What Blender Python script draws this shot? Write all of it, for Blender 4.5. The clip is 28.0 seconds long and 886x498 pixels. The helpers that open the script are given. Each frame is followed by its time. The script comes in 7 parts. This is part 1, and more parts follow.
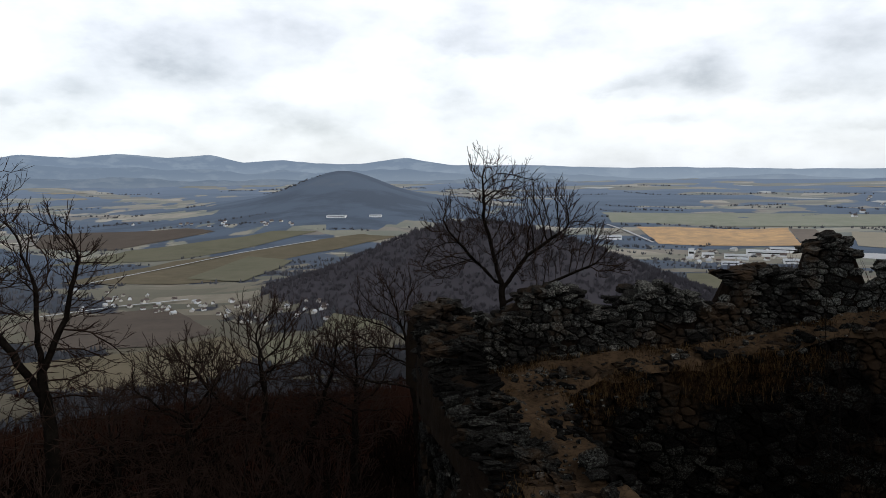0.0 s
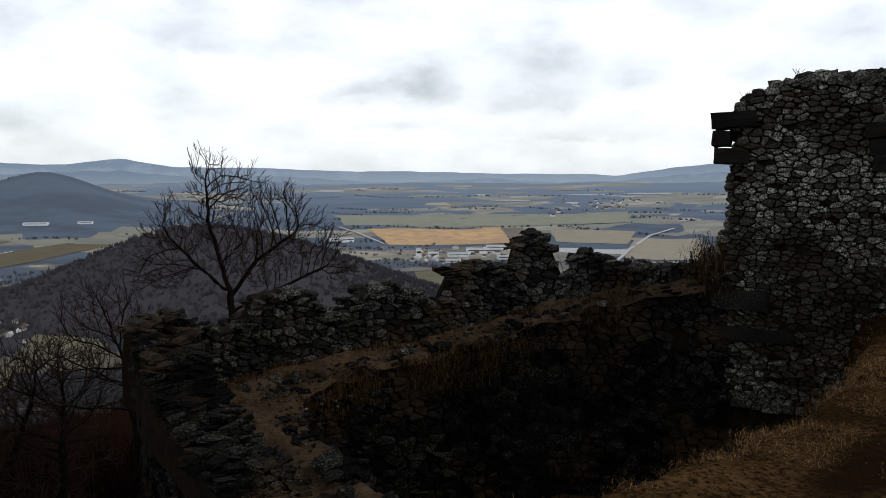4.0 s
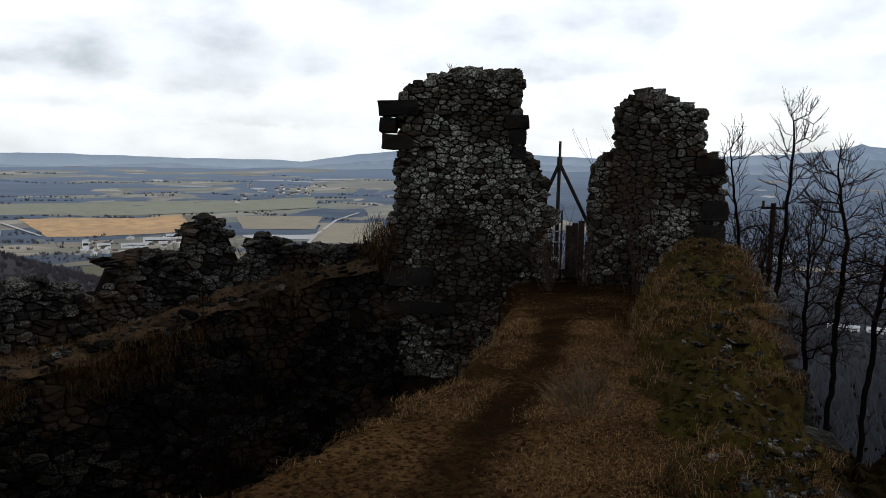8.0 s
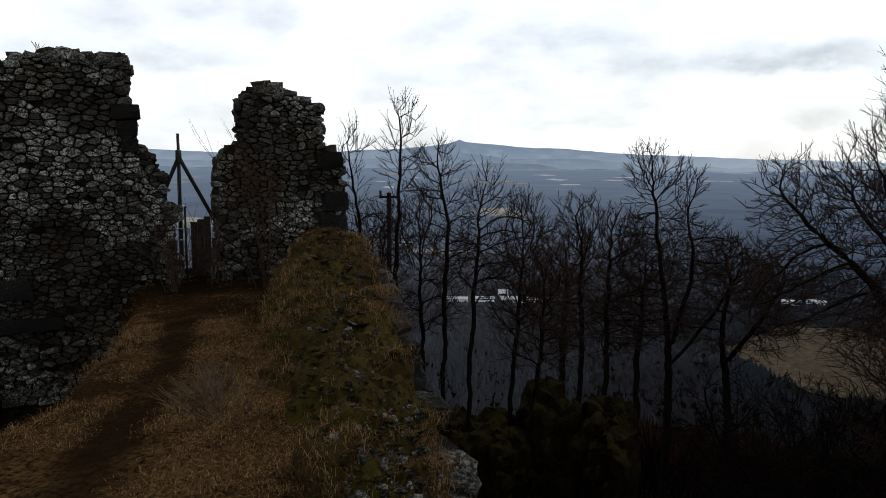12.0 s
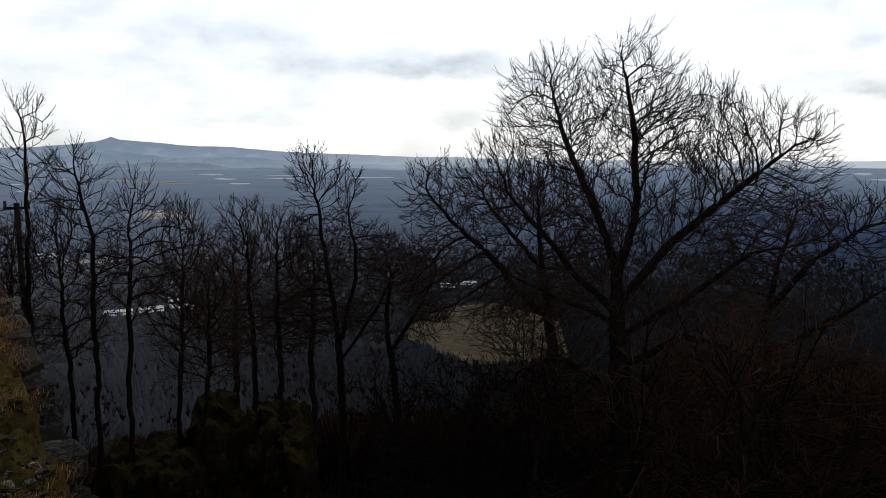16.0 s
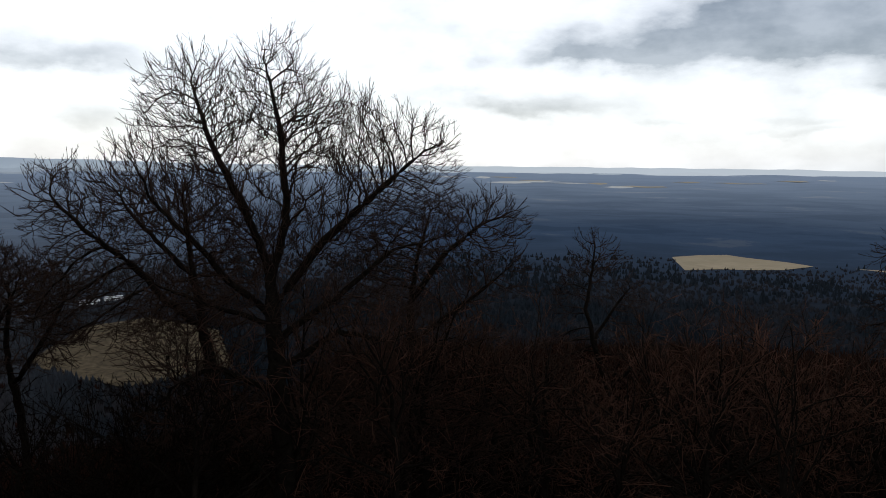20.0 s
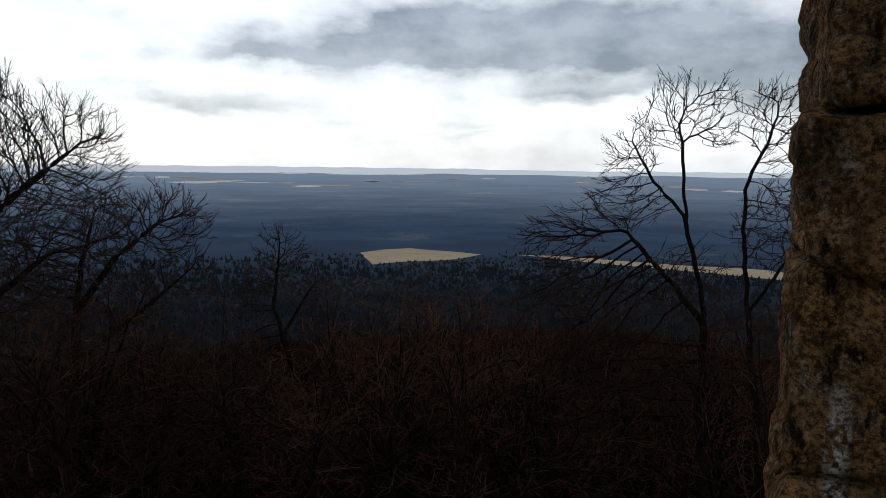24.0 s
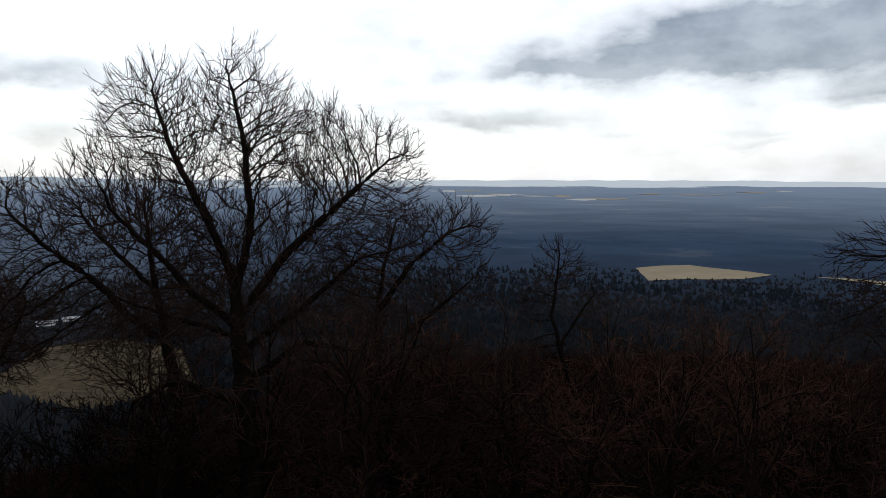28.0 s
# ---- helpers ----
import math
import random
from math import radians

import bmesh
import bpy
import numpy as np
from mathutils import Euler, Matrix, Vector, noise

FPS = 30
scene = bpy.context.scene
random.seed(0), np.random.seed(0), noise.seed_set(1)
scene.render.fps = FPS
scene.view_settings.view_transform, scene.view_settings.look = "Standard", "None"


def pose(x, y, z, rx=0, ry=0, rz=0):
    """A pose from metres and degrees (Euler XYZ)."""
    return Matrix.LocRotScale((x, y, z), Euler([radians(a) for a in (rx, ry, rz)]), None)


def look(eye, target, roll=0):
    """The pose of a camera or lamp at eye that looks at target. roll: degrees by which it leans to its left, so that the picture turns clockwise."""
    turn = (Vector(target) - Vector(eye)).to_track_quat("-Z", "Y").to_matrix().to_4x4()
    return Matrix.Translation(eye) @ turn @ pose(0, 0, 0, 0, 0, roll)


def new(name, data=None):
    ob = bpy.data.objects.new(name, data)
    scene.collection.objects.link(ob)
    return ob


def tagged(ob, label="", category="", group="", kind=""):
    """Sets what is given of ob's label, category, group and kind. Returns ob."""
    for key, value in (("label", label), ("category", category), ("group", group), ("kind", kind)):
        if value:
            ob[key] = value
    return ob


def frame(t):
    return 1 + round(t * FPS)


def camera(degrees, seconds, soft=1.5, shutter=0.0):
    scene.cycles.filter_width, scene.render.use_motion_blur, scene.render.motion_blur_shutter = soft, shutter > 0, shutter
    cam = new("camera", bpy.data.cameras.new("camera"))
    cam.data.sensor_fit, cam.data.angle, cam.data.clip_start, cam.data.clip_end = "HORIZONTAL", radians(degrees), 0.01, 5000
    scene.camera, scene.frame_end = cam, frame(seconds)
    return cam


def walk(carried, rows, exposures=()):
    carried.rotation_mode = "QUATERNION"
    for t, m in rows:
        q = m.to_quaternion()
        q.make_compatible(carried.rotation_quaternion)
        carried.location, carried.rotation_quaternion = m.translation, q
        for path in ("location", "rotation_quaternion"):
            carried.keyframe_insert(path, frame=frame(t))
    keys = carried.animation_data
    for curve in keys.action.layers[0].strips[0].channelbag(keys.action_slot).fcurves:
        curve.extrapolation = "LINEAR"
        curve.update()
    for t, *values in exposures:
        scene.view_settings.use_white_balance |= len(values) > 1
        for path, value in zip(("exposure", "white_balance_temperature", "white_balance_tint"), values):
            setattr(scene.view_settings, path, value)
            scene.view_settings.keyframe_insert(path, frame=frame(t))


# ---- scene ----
cam = camera(63.95, 28.0, soft=0.9)
# t, x, y, z, yaw, pitch, roll; z = 0 is the first eye height, about 1.7 m over the castle platform
ROWS = [
    (0.0, 0.000, 0.000, 0.000, -0.00, -6.14, 0.59),
    (0.5, 0.005, 0.017, 0.000, -1.63, -5.84, 0.99),
    (1.0, 0.010, 0.024, -0.003, -4.44, -5.38, 0.63),
    (1.5, 0.007, 0.029, -0.002, -8.14, -5.44, 0.20),
    (2.0, 0.009, 0.029, -0.003, -10.61, -5.59, 0.12),
    (2.5, 0.014, 0.033, -0.004, -13.36, -6.07, 0.18),
    (3.0, 0.015, 0.035, -0.005, -15.64, -6.28, 0.24),
    (3.5, 0.018, 0.036, -0.004, -18.49, -6.08, 0.34),
    (5.5, 0.262, 0.019, -0.055, -29.74, -6.38, -0.72),
    (6.0, 0.257, -0.002, -0.055, -32.95, -6.45, -0.56),
    (6.5, 0.251, -0.017, -0.055, -36.73, -6.66, -0.79),
    (7.0, 0.253, -0.024, -0.057, -39.86, -6.88, -0.60),
    (7.5, 0.244, -0.029, -0.053, -43.23, -6.73, -0.76),
    (8.0, 0.254, -0.022, -0.058, -46.31, -7.02, -0.72),
    (8.5, 0.283, -0.026, -0.056, -49.29, -7.48, -0.67),
    (9.0, 0.284, -0.044, -0.056, -52.16, -7.25, -0.69),
    (9.5, 0.291, -0.062, -0.056, -56.05, -6.99, -1.04),
    (10.0, 0.318, -0.071, -0.062, -60.49, -7.17, -1.02),
    (10.5, 0.347, -0.083, -0.070, -66.84, -7.37, -1.21),
    (11.0, 0.366, -0.087, -0.074, -69.72, -6.92, -1.43),
    (11.5, 0.369, -0.092, -0.076, -71.91, -7.20, -0.64),
    (12.0, 0.385, -0.106, -0.077, -75.24, -7.20, -0.39),
    (12.5, 0.386, -0.108, -0.076, -78.27, -7.05, 0.62),
    (13.0, 0.383, -0.133, -0.067, -81.70, -7.25, 0.81),
    (13.5, 0.400, -0.160, -0.063, -86.32, -7.41, 1.00),
    (15.5, 0.413, -0.296, 0.044, -98.41, -7.17, -0.13),
    (16.0, 0.416, -0.303, 0.052, -101.31, -7.24, -0.04),
    (16.5, 0.409, -0.311, 0.042, -104.71, -7.10, -0.03),
    (17.0, 0.392, -0.318, 0.039, -107.76, -7.09, 0.15),
    (17.5, 0.379, -0.322, 0.040, -111.85, -7.45, 0.08),
    (18.0, 0.369, -0.327, 0.039, -115.16, -7.02, 0.32),
    (18.5, 0.366, -0.347, 0.039, -118.59, -6.76, 0.25),
    (19.0, 0.366, -0.355, 0.046, -121.92, -6.80, -0.31),
    (19.5, 0.375, -0.376, 0.033, -125.97, -6.88, -0.54),
    (20.0, 0.368, -0.389, 0.038, -128.61, -6.82, -0.48),
    (20.5, 0.361, -0.415, 0.033, -132.60, -6.52, -0.60),
    (21.0, 0.355, -0.438, 0.030, -134.57, -6.66, -0.70),
    (21.5, 0.345, -0.447, 0.046, -138.20, -7.09, -1.28),
    (22.0, 0.329, -0.455, 0.056, -141.08, -7.01, -1.32),
    (22.5, 0.299, -0.483, 0.058, -144.95, -6.80, -1.70),
    (24.5, 0.264, -0.494, -0.076, -153.99, -6.65, -0.31),
    (25.0, 0.265, -0.489, -0.075, -153.58, -6.51, -0.37),
    (25.5, 0.271, -0.487, -0.074, -152.87, -6.33, -0.09),
    (26.0, 0.277, -0.476, -0.074, -152.04, -6.33, -0.20),
    (26.5, 0.287, -0.435, -0.069, -149.68, -6.39, -0.08),
    (27.0, 0.295, -0.413, -0.072, -147.22, -6.33, 0.35),
    (27.5, 0.302, -0.385, -0.068, -141.00, -6.28, 0.05),
    (28.0, 0.314, -0.356, -0.074, -131.33, -5.68, 0.05),
]
walk(cam, [(t, pose(x, y, z, 0, 0, yaw) @ pose(0, 0, 0, pitch) @ pose(0, 0, 0, 0, roll) @ pose(0, 0, 0, 90))
           for t, x, y, z, yaw, pitch, roll in ROWS])

# ---- light: an overcast sky with broken cloud, the sun a soft glow behind it ----
SUN_AZ, SUN_EL = 118.0, 48.0


def direction(az, el):
    a, e = radians(az), radians(el)
    return Vector((math.sin(a) * math.cos(e), math.cos(a) * math.cos(e), math.sin(e)))


# cloud: azimuth, elevation, half width, half height (degrees), darkness
CLOUDS = [(-18.5, 9.4, 5.9, 2.3, 0.7), (2.0, 10.1, 3.7, 0.9, 0.55), (-23.4, 4.4, 5.5, 1.4, 0.45), (-10.7, 4.5, 4.6, 1.5, 0.5), (-26.9, 6.4, 1.8, 1.4, 0.35), (19.7, 7.1, 2.5, 1.8, 0.4),
          (27.9, 7.4, 6.8, 2.5, 0.6), (13.4, 6.6, 2.7, 0.5, 0.4), (0.8, 5.2, 2.7, 1.3, 0.35), (-30.8, 5.7, 1.1, 0.9, 0.5), (13.8, 6.1, 3.2, 1.0, 0.3), (16.9, 3.6, 3.2, 0.4, 0.35),
          (32.4, 3.0, 3.7, 0.5, 0.35), (57.0, 7.6, 5.0, 1.1, 0.4), (70.0, 5.3, 3.2, 1.3, 0.45), (57.7, 2.2, 5.5, 0.4, 0.25), (98.1, 7.2, 10.5, 1.0, 0.4), (101.7, 3.6, 2.7, 1.4, 0.4),
          (55.3, 7.4, 6.8, 1.1, 0.4), (85.9, 3.0, 5.5, 0.7, 0.3), (84.3, 9.8, 9.1, 2.1, 0.6), (100.6, 7.3, 5.0, 0.9, 0.7), (102.3, 3.6, 2.3, 1.0, 0.35), (82.8, 3.3, 5.9, 1.6, 0.35),
          (136.5, 8.5, 5.9, 1.4, 0.9), (134.4, 5.0, 7.8, 1.5, 0.9), (141.3, 8.3, 4.6, 0.9, 0.75), (134.9, 4.8, 5.0, 0.8, 0.6), (156.7, 9.6, 13.7, 2.5, 2), (162.8, 5.6, 4.6, 0.8, 0.9),
          (145.2, 3.2, 2.7, 0.3, 0.35), (155.2, 3.3, 4.1, 0.4, 0.4), (166.6, 9.9, 15.1, 2.7, 1.9), (176.3, 7.2, 5.5, 2.3, 1.5), (164.7, 6.4, 6.8, 0.8, 1), (155.4, 2.5, 4.1, 0.3, 0.35),
          (-176.6, 6.4, 7.3, 3.2, 1.2)]
world = bpy.data.worlds.new("overcast_sky")
scene.world = world
world.use_nodes = True
wt = world.node_tree
wt.nodes.clear()


def wn(kind, **kw):
    n = wt.nodes.new(kind)
    for k, v in kw.items():
        if k == "op":
            n.operation = v
        elif k == "ins":
            for i, x in v.items():
                if isinstance(x, bpy.types.NodeSocket):
                    wt.links.new(x, n.inputs[i])
                else:
                    n.inputs[i].default_value = x
    return n


def wm(op, a, b=0.0, c=None):
    ins = {0: a, 1: b}
    if c is not None:
        ins[2] = c
    return wn("ShaderNodeMath", op=op, ins=ins).outputs[0]


coord = wn("ShaderNodeTexCoord").outputs["Generated"]
sep = wn("ShaderNodeSeparateXYZ", ins={0: coord})
dx, dy, dz = sep.outputs
az = wm("MULTIPLY", wm("ARCTAN2", dx, dy), 57.2958)
el = wm("MULTIPLY", wm("ARCSINE", dz), 57.2958)
sheet = wn("ShaderNodeCombineXYZ", ins={0: wm("MULTIPLY", az, 0.085), 1: wm("MULTIPLY", el, 0.17), 2: 0.0}).outputs[0]
wob = wn("ShaderNodeTexNoise", ins={"Vector": sheet, "Scale": 1.9, "Detail": 8.0, "Roughness": 0.56})
puff = wn("ShaderNodeTexNoise", ins={"Vector": sheet, "Scale": 1.35, "Detail": 8.0, "Roughness": 0.52})
wr = wn("ShaderNodeSeparateXYZ", ins={0: wob.outputs["Color"]})
az_w = wm("ADD", az, wm("MULTIPLY", wm("SUBTRACT", wr.outputs[0], 0.5), 8.0))
el_w = wm("ADD", el, wm("MULTIPLY", wm("SUBTRACT", wr.outputs[1], 0.5), 4.0))
total = 0.0
for a0, e0, hw, hh, dark in CLOUDS:
    if a0 > 180:
        a0 -= 360
    da = wm("DIVIDE", wm("WRAP", wm("SUBTRACT", az_w, a0), 180.0, -180.0), hw)
    # flat, firm undersides and soft tops
    de = wm("DIVIDE", wm("SUBTRACT", el_w, e0 - hh * .3), hh)
    de = wm("MAXIMUM", wm("MULTIPLY", de, 0.8), wm("MULTIPLY", de, -1.7))
    d2 = wm("ADD", wm("MULTIPLY", da, da), wm("MULTIPLY", de, de))
    g = wm("MULTIPLY", wm("EXPONENT", wm("MULTIPLY", wm("POWER", d2, 1.1), -0.8)), dark * 1.4)
    total = wm("ADD", total, g)
veil = wn("ShaderNodeMapRange", ins={0: puff.outputs[0], 1: 0.40, 2: 0.70, 3: 0.0, 4: 1.05}).outputs[0]
grain = wn("ShaderNodeMapRange", ins={0: wob.outputs[0], 1: 0.3, 2: 0.7, 3: 0.7, 4: 1.2}).outputs[0]
mask = wm("MULTIPLY", wm("ADD", total, veil), grain)
mask = wn("ShaderNodeMapRange", ins={0: mask, 1: 0.0, 2: 2.6, 3: 0.0, 4: 1.0}).outputs[0]
low = wn("ShaderNodeMapRange", ins={0: el, 1: -1.0, 2: 5.0, 3: 0.0, 4: 1.0}).outputs[0]
clear = wn("ShaderNodeMix", ins={0: low})
clear.data_type = "RGBA"
clear.inputs[6].default_value, clear.inputs[7].default_value = (0.80, 0.86, 0.93, 1), (1.04, 1.06, 1.10, 1)
cloudy = wn("ShaderNodeMix", ins={0: mask})
cloudy.data_type = "RGBA"
wt.links.new(clear.outputs[2], cloudy.inputs[6])
grey = wn("ShaderNodeMix", ins={0: wn("ShaderNodeMapRange", ins={0: wr.outputs[2], 1: 0.36, 2: 0.64}).outputs[0]})
grey.data_type = "RGBA"
grey.inputs[6].default_value, grey.inputs[7].default_value = (0.15, 0.17, 0.20, 1), (0.36, 0.385, 0.425, 1)
wt.links.new(grey.outputs[2], cloudy.inputs[7])
sky = wn("ShaderNodeTexSky")
sky.sky_type, sky.sun_disc = "NISHITA", False
sky.sun_elevation, sky.sun_rotation = radians(SUN_EL), radians(SUN_AZ)
both = wn("ShaderNodeMix", ins={0: 0.03})
both.data_type = "RGBA"
wt.links.new(cloudy.outputs[2], both.inputs[6])
wt.links.new(sky.outputs[0], both.inputs[7])
# the unseen sky overhead is dimmed to cut the light, bright towards the horizon
cover = wn("ShaderNodeMapRange", ins={0: el, 1: 22.0, 2: 50.0, 3: 1.0, 4: 0.42}).outputs[0]
bg = wn("ShaderNodeBackground", ins={0: both.outputs[2], 1: cover})
wt.links.new(bg.outputs[0], wn("ShaderNodeOutputWorld").inputs[0])

sun = new("sun", bpy.data.lights.new("sun", "SUN"))
sun.data.energy, sun.data.angle, sun.data.color = 0.9, radians(14), (1.0, 0.95, 0.88)
sun.matrix_world = look(direction(SUN_AZ, SUN_EL) * 100, (0, 0, 0))
scene.view_settings.exposure = 0.0

# ---- materials ----
class Mat:
    """A small builder of node materials."""

    def __init__(self, name, rough=0.9, metal=0.0):
        self.m = bpy.data.materials.new(name)
        self.m.use_nodes = True
        self.t = self.m.node_tree
        self.b = self.t.nodes["Principled BSDF"]
        self.b.inputs["Roughness"].default_value = rough
        self.b.inputs["Metallic"].default_value = metal
        self.b.inputs["Specular IOR Level"].default_value = 0.5 if metal else 0.02
        self.pos = self.t.nodes.new("ShaderNodeNewGeometry").outputs["Position"]

    def node(self, kind, ins=None, **props):
        n = self.t.nodes.new(kind)
        for k, v in (ins or {}).items():
            self.put(n.inputs[k], v)
        return n

    def put(self, socket, v):
        if isinstance(v, bpy.types.NodeSocket):
            self.t.links.new(v, socket)
        else:
            socket.default_value = v

    def noise(self, scale, detail=5.0, rough=0.6, vec=None):
        return self.node("ShaderNodeTexNoise", {"Vector": vec or self.pos, "Scale": scale, "Detail": detail, "Roughness": rough}).outputs[0]

    def band(self, v, a, b, lo=0.0, hi=1.0):
        return self.node("ShaderNodeMapRange", {0: v, 1: a, 2: b, 3: lo, 4: hi}).outputs[0]

    def mix(self, f, a, b, mode="MIX"):
        n = self.t.nodes.new("ShaderNodeMix")
        n.data_type, n.blend_type = "RGBA", mode
        self.put(n.inputs[0], f)
        for i, c in ((6, a), (7, b)):
            self.put(n.inputs[i], c if isinstance(c, bpy.types.NodeSocket) else (*c, 1.0))
        return n.outputs[2]

    def math(self, op, a, b=0.0):
        n = self.t.nodes.new("ShaderNodeMath")
        n.operation = op
        self.put(n.inputs[0], a)
        self.put(n.inputs[1], b)
        return n.outputs[0]

    def ramp(self, v, stops):
        n = self.t.nodes.new("ShaderNodeValToRGB")
        e = n.color_ramp.elements
        while len(e) < len(stops):
            e.new(0.5)
        for x, (p, c) in zip(e, stops):
            x.position, x.color = p, (*c, 1.0)
        self.put(n.inputs[0], v)
        return n.outputs[0]

    def color(self, c):
        self.put(self.b.inputs["Base Color"], c if isinstance(c, bpy.types.NodeSocket) else (*c, 1.0))
        return self

    def bump(self, height, dist, strength=0.6):
        n = self.node("ShaderNodeBump", {"Height": height, "Distance": dist, "Strength": strength})
        self.t.links.new(n.outputs[0], self.b.inputs["Normal"])
        return self

    def rnd(self):
        return self.t.nodes.new("ShaderNodeObjectInfo").outputs["Random"]

    def island(self):
        return self.t.nodes.new("ShaderNodeNewGeometry").outputs["Random Per Island"]


def stone_material(name, dark, pale, lichen, amount, per_island=False, brown=0.85):
    m = Mat(name, 0.92)
    r = m.island() if per_island else m.rnd()
    zone = m.band(m.noise(0.75, 3), 0.42, 0.55, 0.16, 1.0)
    base = m.mix(m.math("MULTIPLY", m.math("POWER", r, 1.6), m.band(zone, 0.0, 1.0, 0.4, 1.0)), dark, pale)
    base = m.mix(m.band(m.noise(9, 6, 0.7), 0.40, 0.62), base, dark)
    crust = m.band(m.noise(30, 7, 0.8), 0.53 - amount * 0.06, 0.58)
    spot = m.math("MULTIPLY", m.math("MULTIPLY", crust, zone), m.band(r, 0.2, 0.9, 0.12, 1.0))
    base = m.mix(spot, base, lichen)
    base = m.mix(m.band(m.noise(1.1, 5, 0.65), 0.52, 0.64, 0.0, brown), base, (0.040, 0.026, 0.016))
    m.color(base)
    h = m.math("ADD", m.noise(14, 6, 0.7), m.math("MULTIPLY", m.noise(55, 3), 0.4))
    m.bump(h, 0.03, 0.9)
    return m.m


BASALT = stone_material("lichened_basalt", (0.017, 0.0140, 0.0115), (0.085, 0.083, 0.074), (0.46, 0.48, 0.42), 1.0)
BASALT_STUFF = stone_material("lichened_basalt_rubble", (0.015, 0.0120, 0.0095), (0.068, 0.064, 0.056), (0.38, 0.39, 0.345), 0.8, True)
# near-black basalt copies: shade on the inner walls is put into the colour
SHADE_BASALT = stone_material("shade_dark_basalt", (0.002, 0.0018, 0.0016), (0.013, 0.012, 0.011), (0.055, 0.056, 0.050), 0.5)
SHADE_RUBBLE = stone_material("shade_dark_rubble", (0.002, 0.0018, 0.0016), (0.013, 0.012, 0.011), (0.055, 0.056, 0.050), 0.5, True)
WORN = stone_material("worn_parapet_basalt", (0.006, 0.0055, 0.005), (0.055, 0.053, 0.049), (0.20, 0.205, 0.185), 0.7)
WORN_STUFF = stone_material("worn_parapet_rubble", (0.006, 0.0055, 0.005), (0.050, 0.047, 0.043), (0.18, 0.18, 0.16), 0.6, True)
DRESSED = stone_material("dressed_dark_stone", (0.009, 0.0082, 0.0075), (0.019, 0.017, 0.015), (0.05, 0.05, 0.045), 0.1, False, 0.15)


def mortar():
    m = Mat("old_mortar_core", 1.0)
    m.color(m.mix(m.noise(5), (0.004, 0.0034, 0.003), (0.020, 0.0135, 0.0090)))
    m.bump(m.noise(11, 6, 0.7), 0.05, 1.0)
    return m.m


MORTAR = mortar()


def earth(name, a, b, c, scale=1.0):
    m = Mat(name, 1.0)
    base = m.mix(m.band(m.noise(1.1 * scale, 5), 0.38, 0.64), a, b)
    base = m.mix(m.band(m.noise(9 * scale, 6, 0.7), 0.48, 0.7), base, c)
    m.color(base)
    m.bump(m.math("ADD", m.noise(7 * scale, 6, 0.7), m.math("MULTIPLY", m.noise(60 * scale, 3), 0.3)), 0.05 / scale, 0.9)
    return m.m


PATH_EARTH = earth("trodden_earth", (0.030, 0.0195, 0.0115), (0.070, 0.046, 0.027), (0.012, 0.0085, 0.006), 1.8)
MOSS_TURF = earth("mossy_turf", (0.032, 0.0195, 0.0085), (0.040, 0.033, 0.0078), (0.006, 0.0042, 0.0024), 1.6)


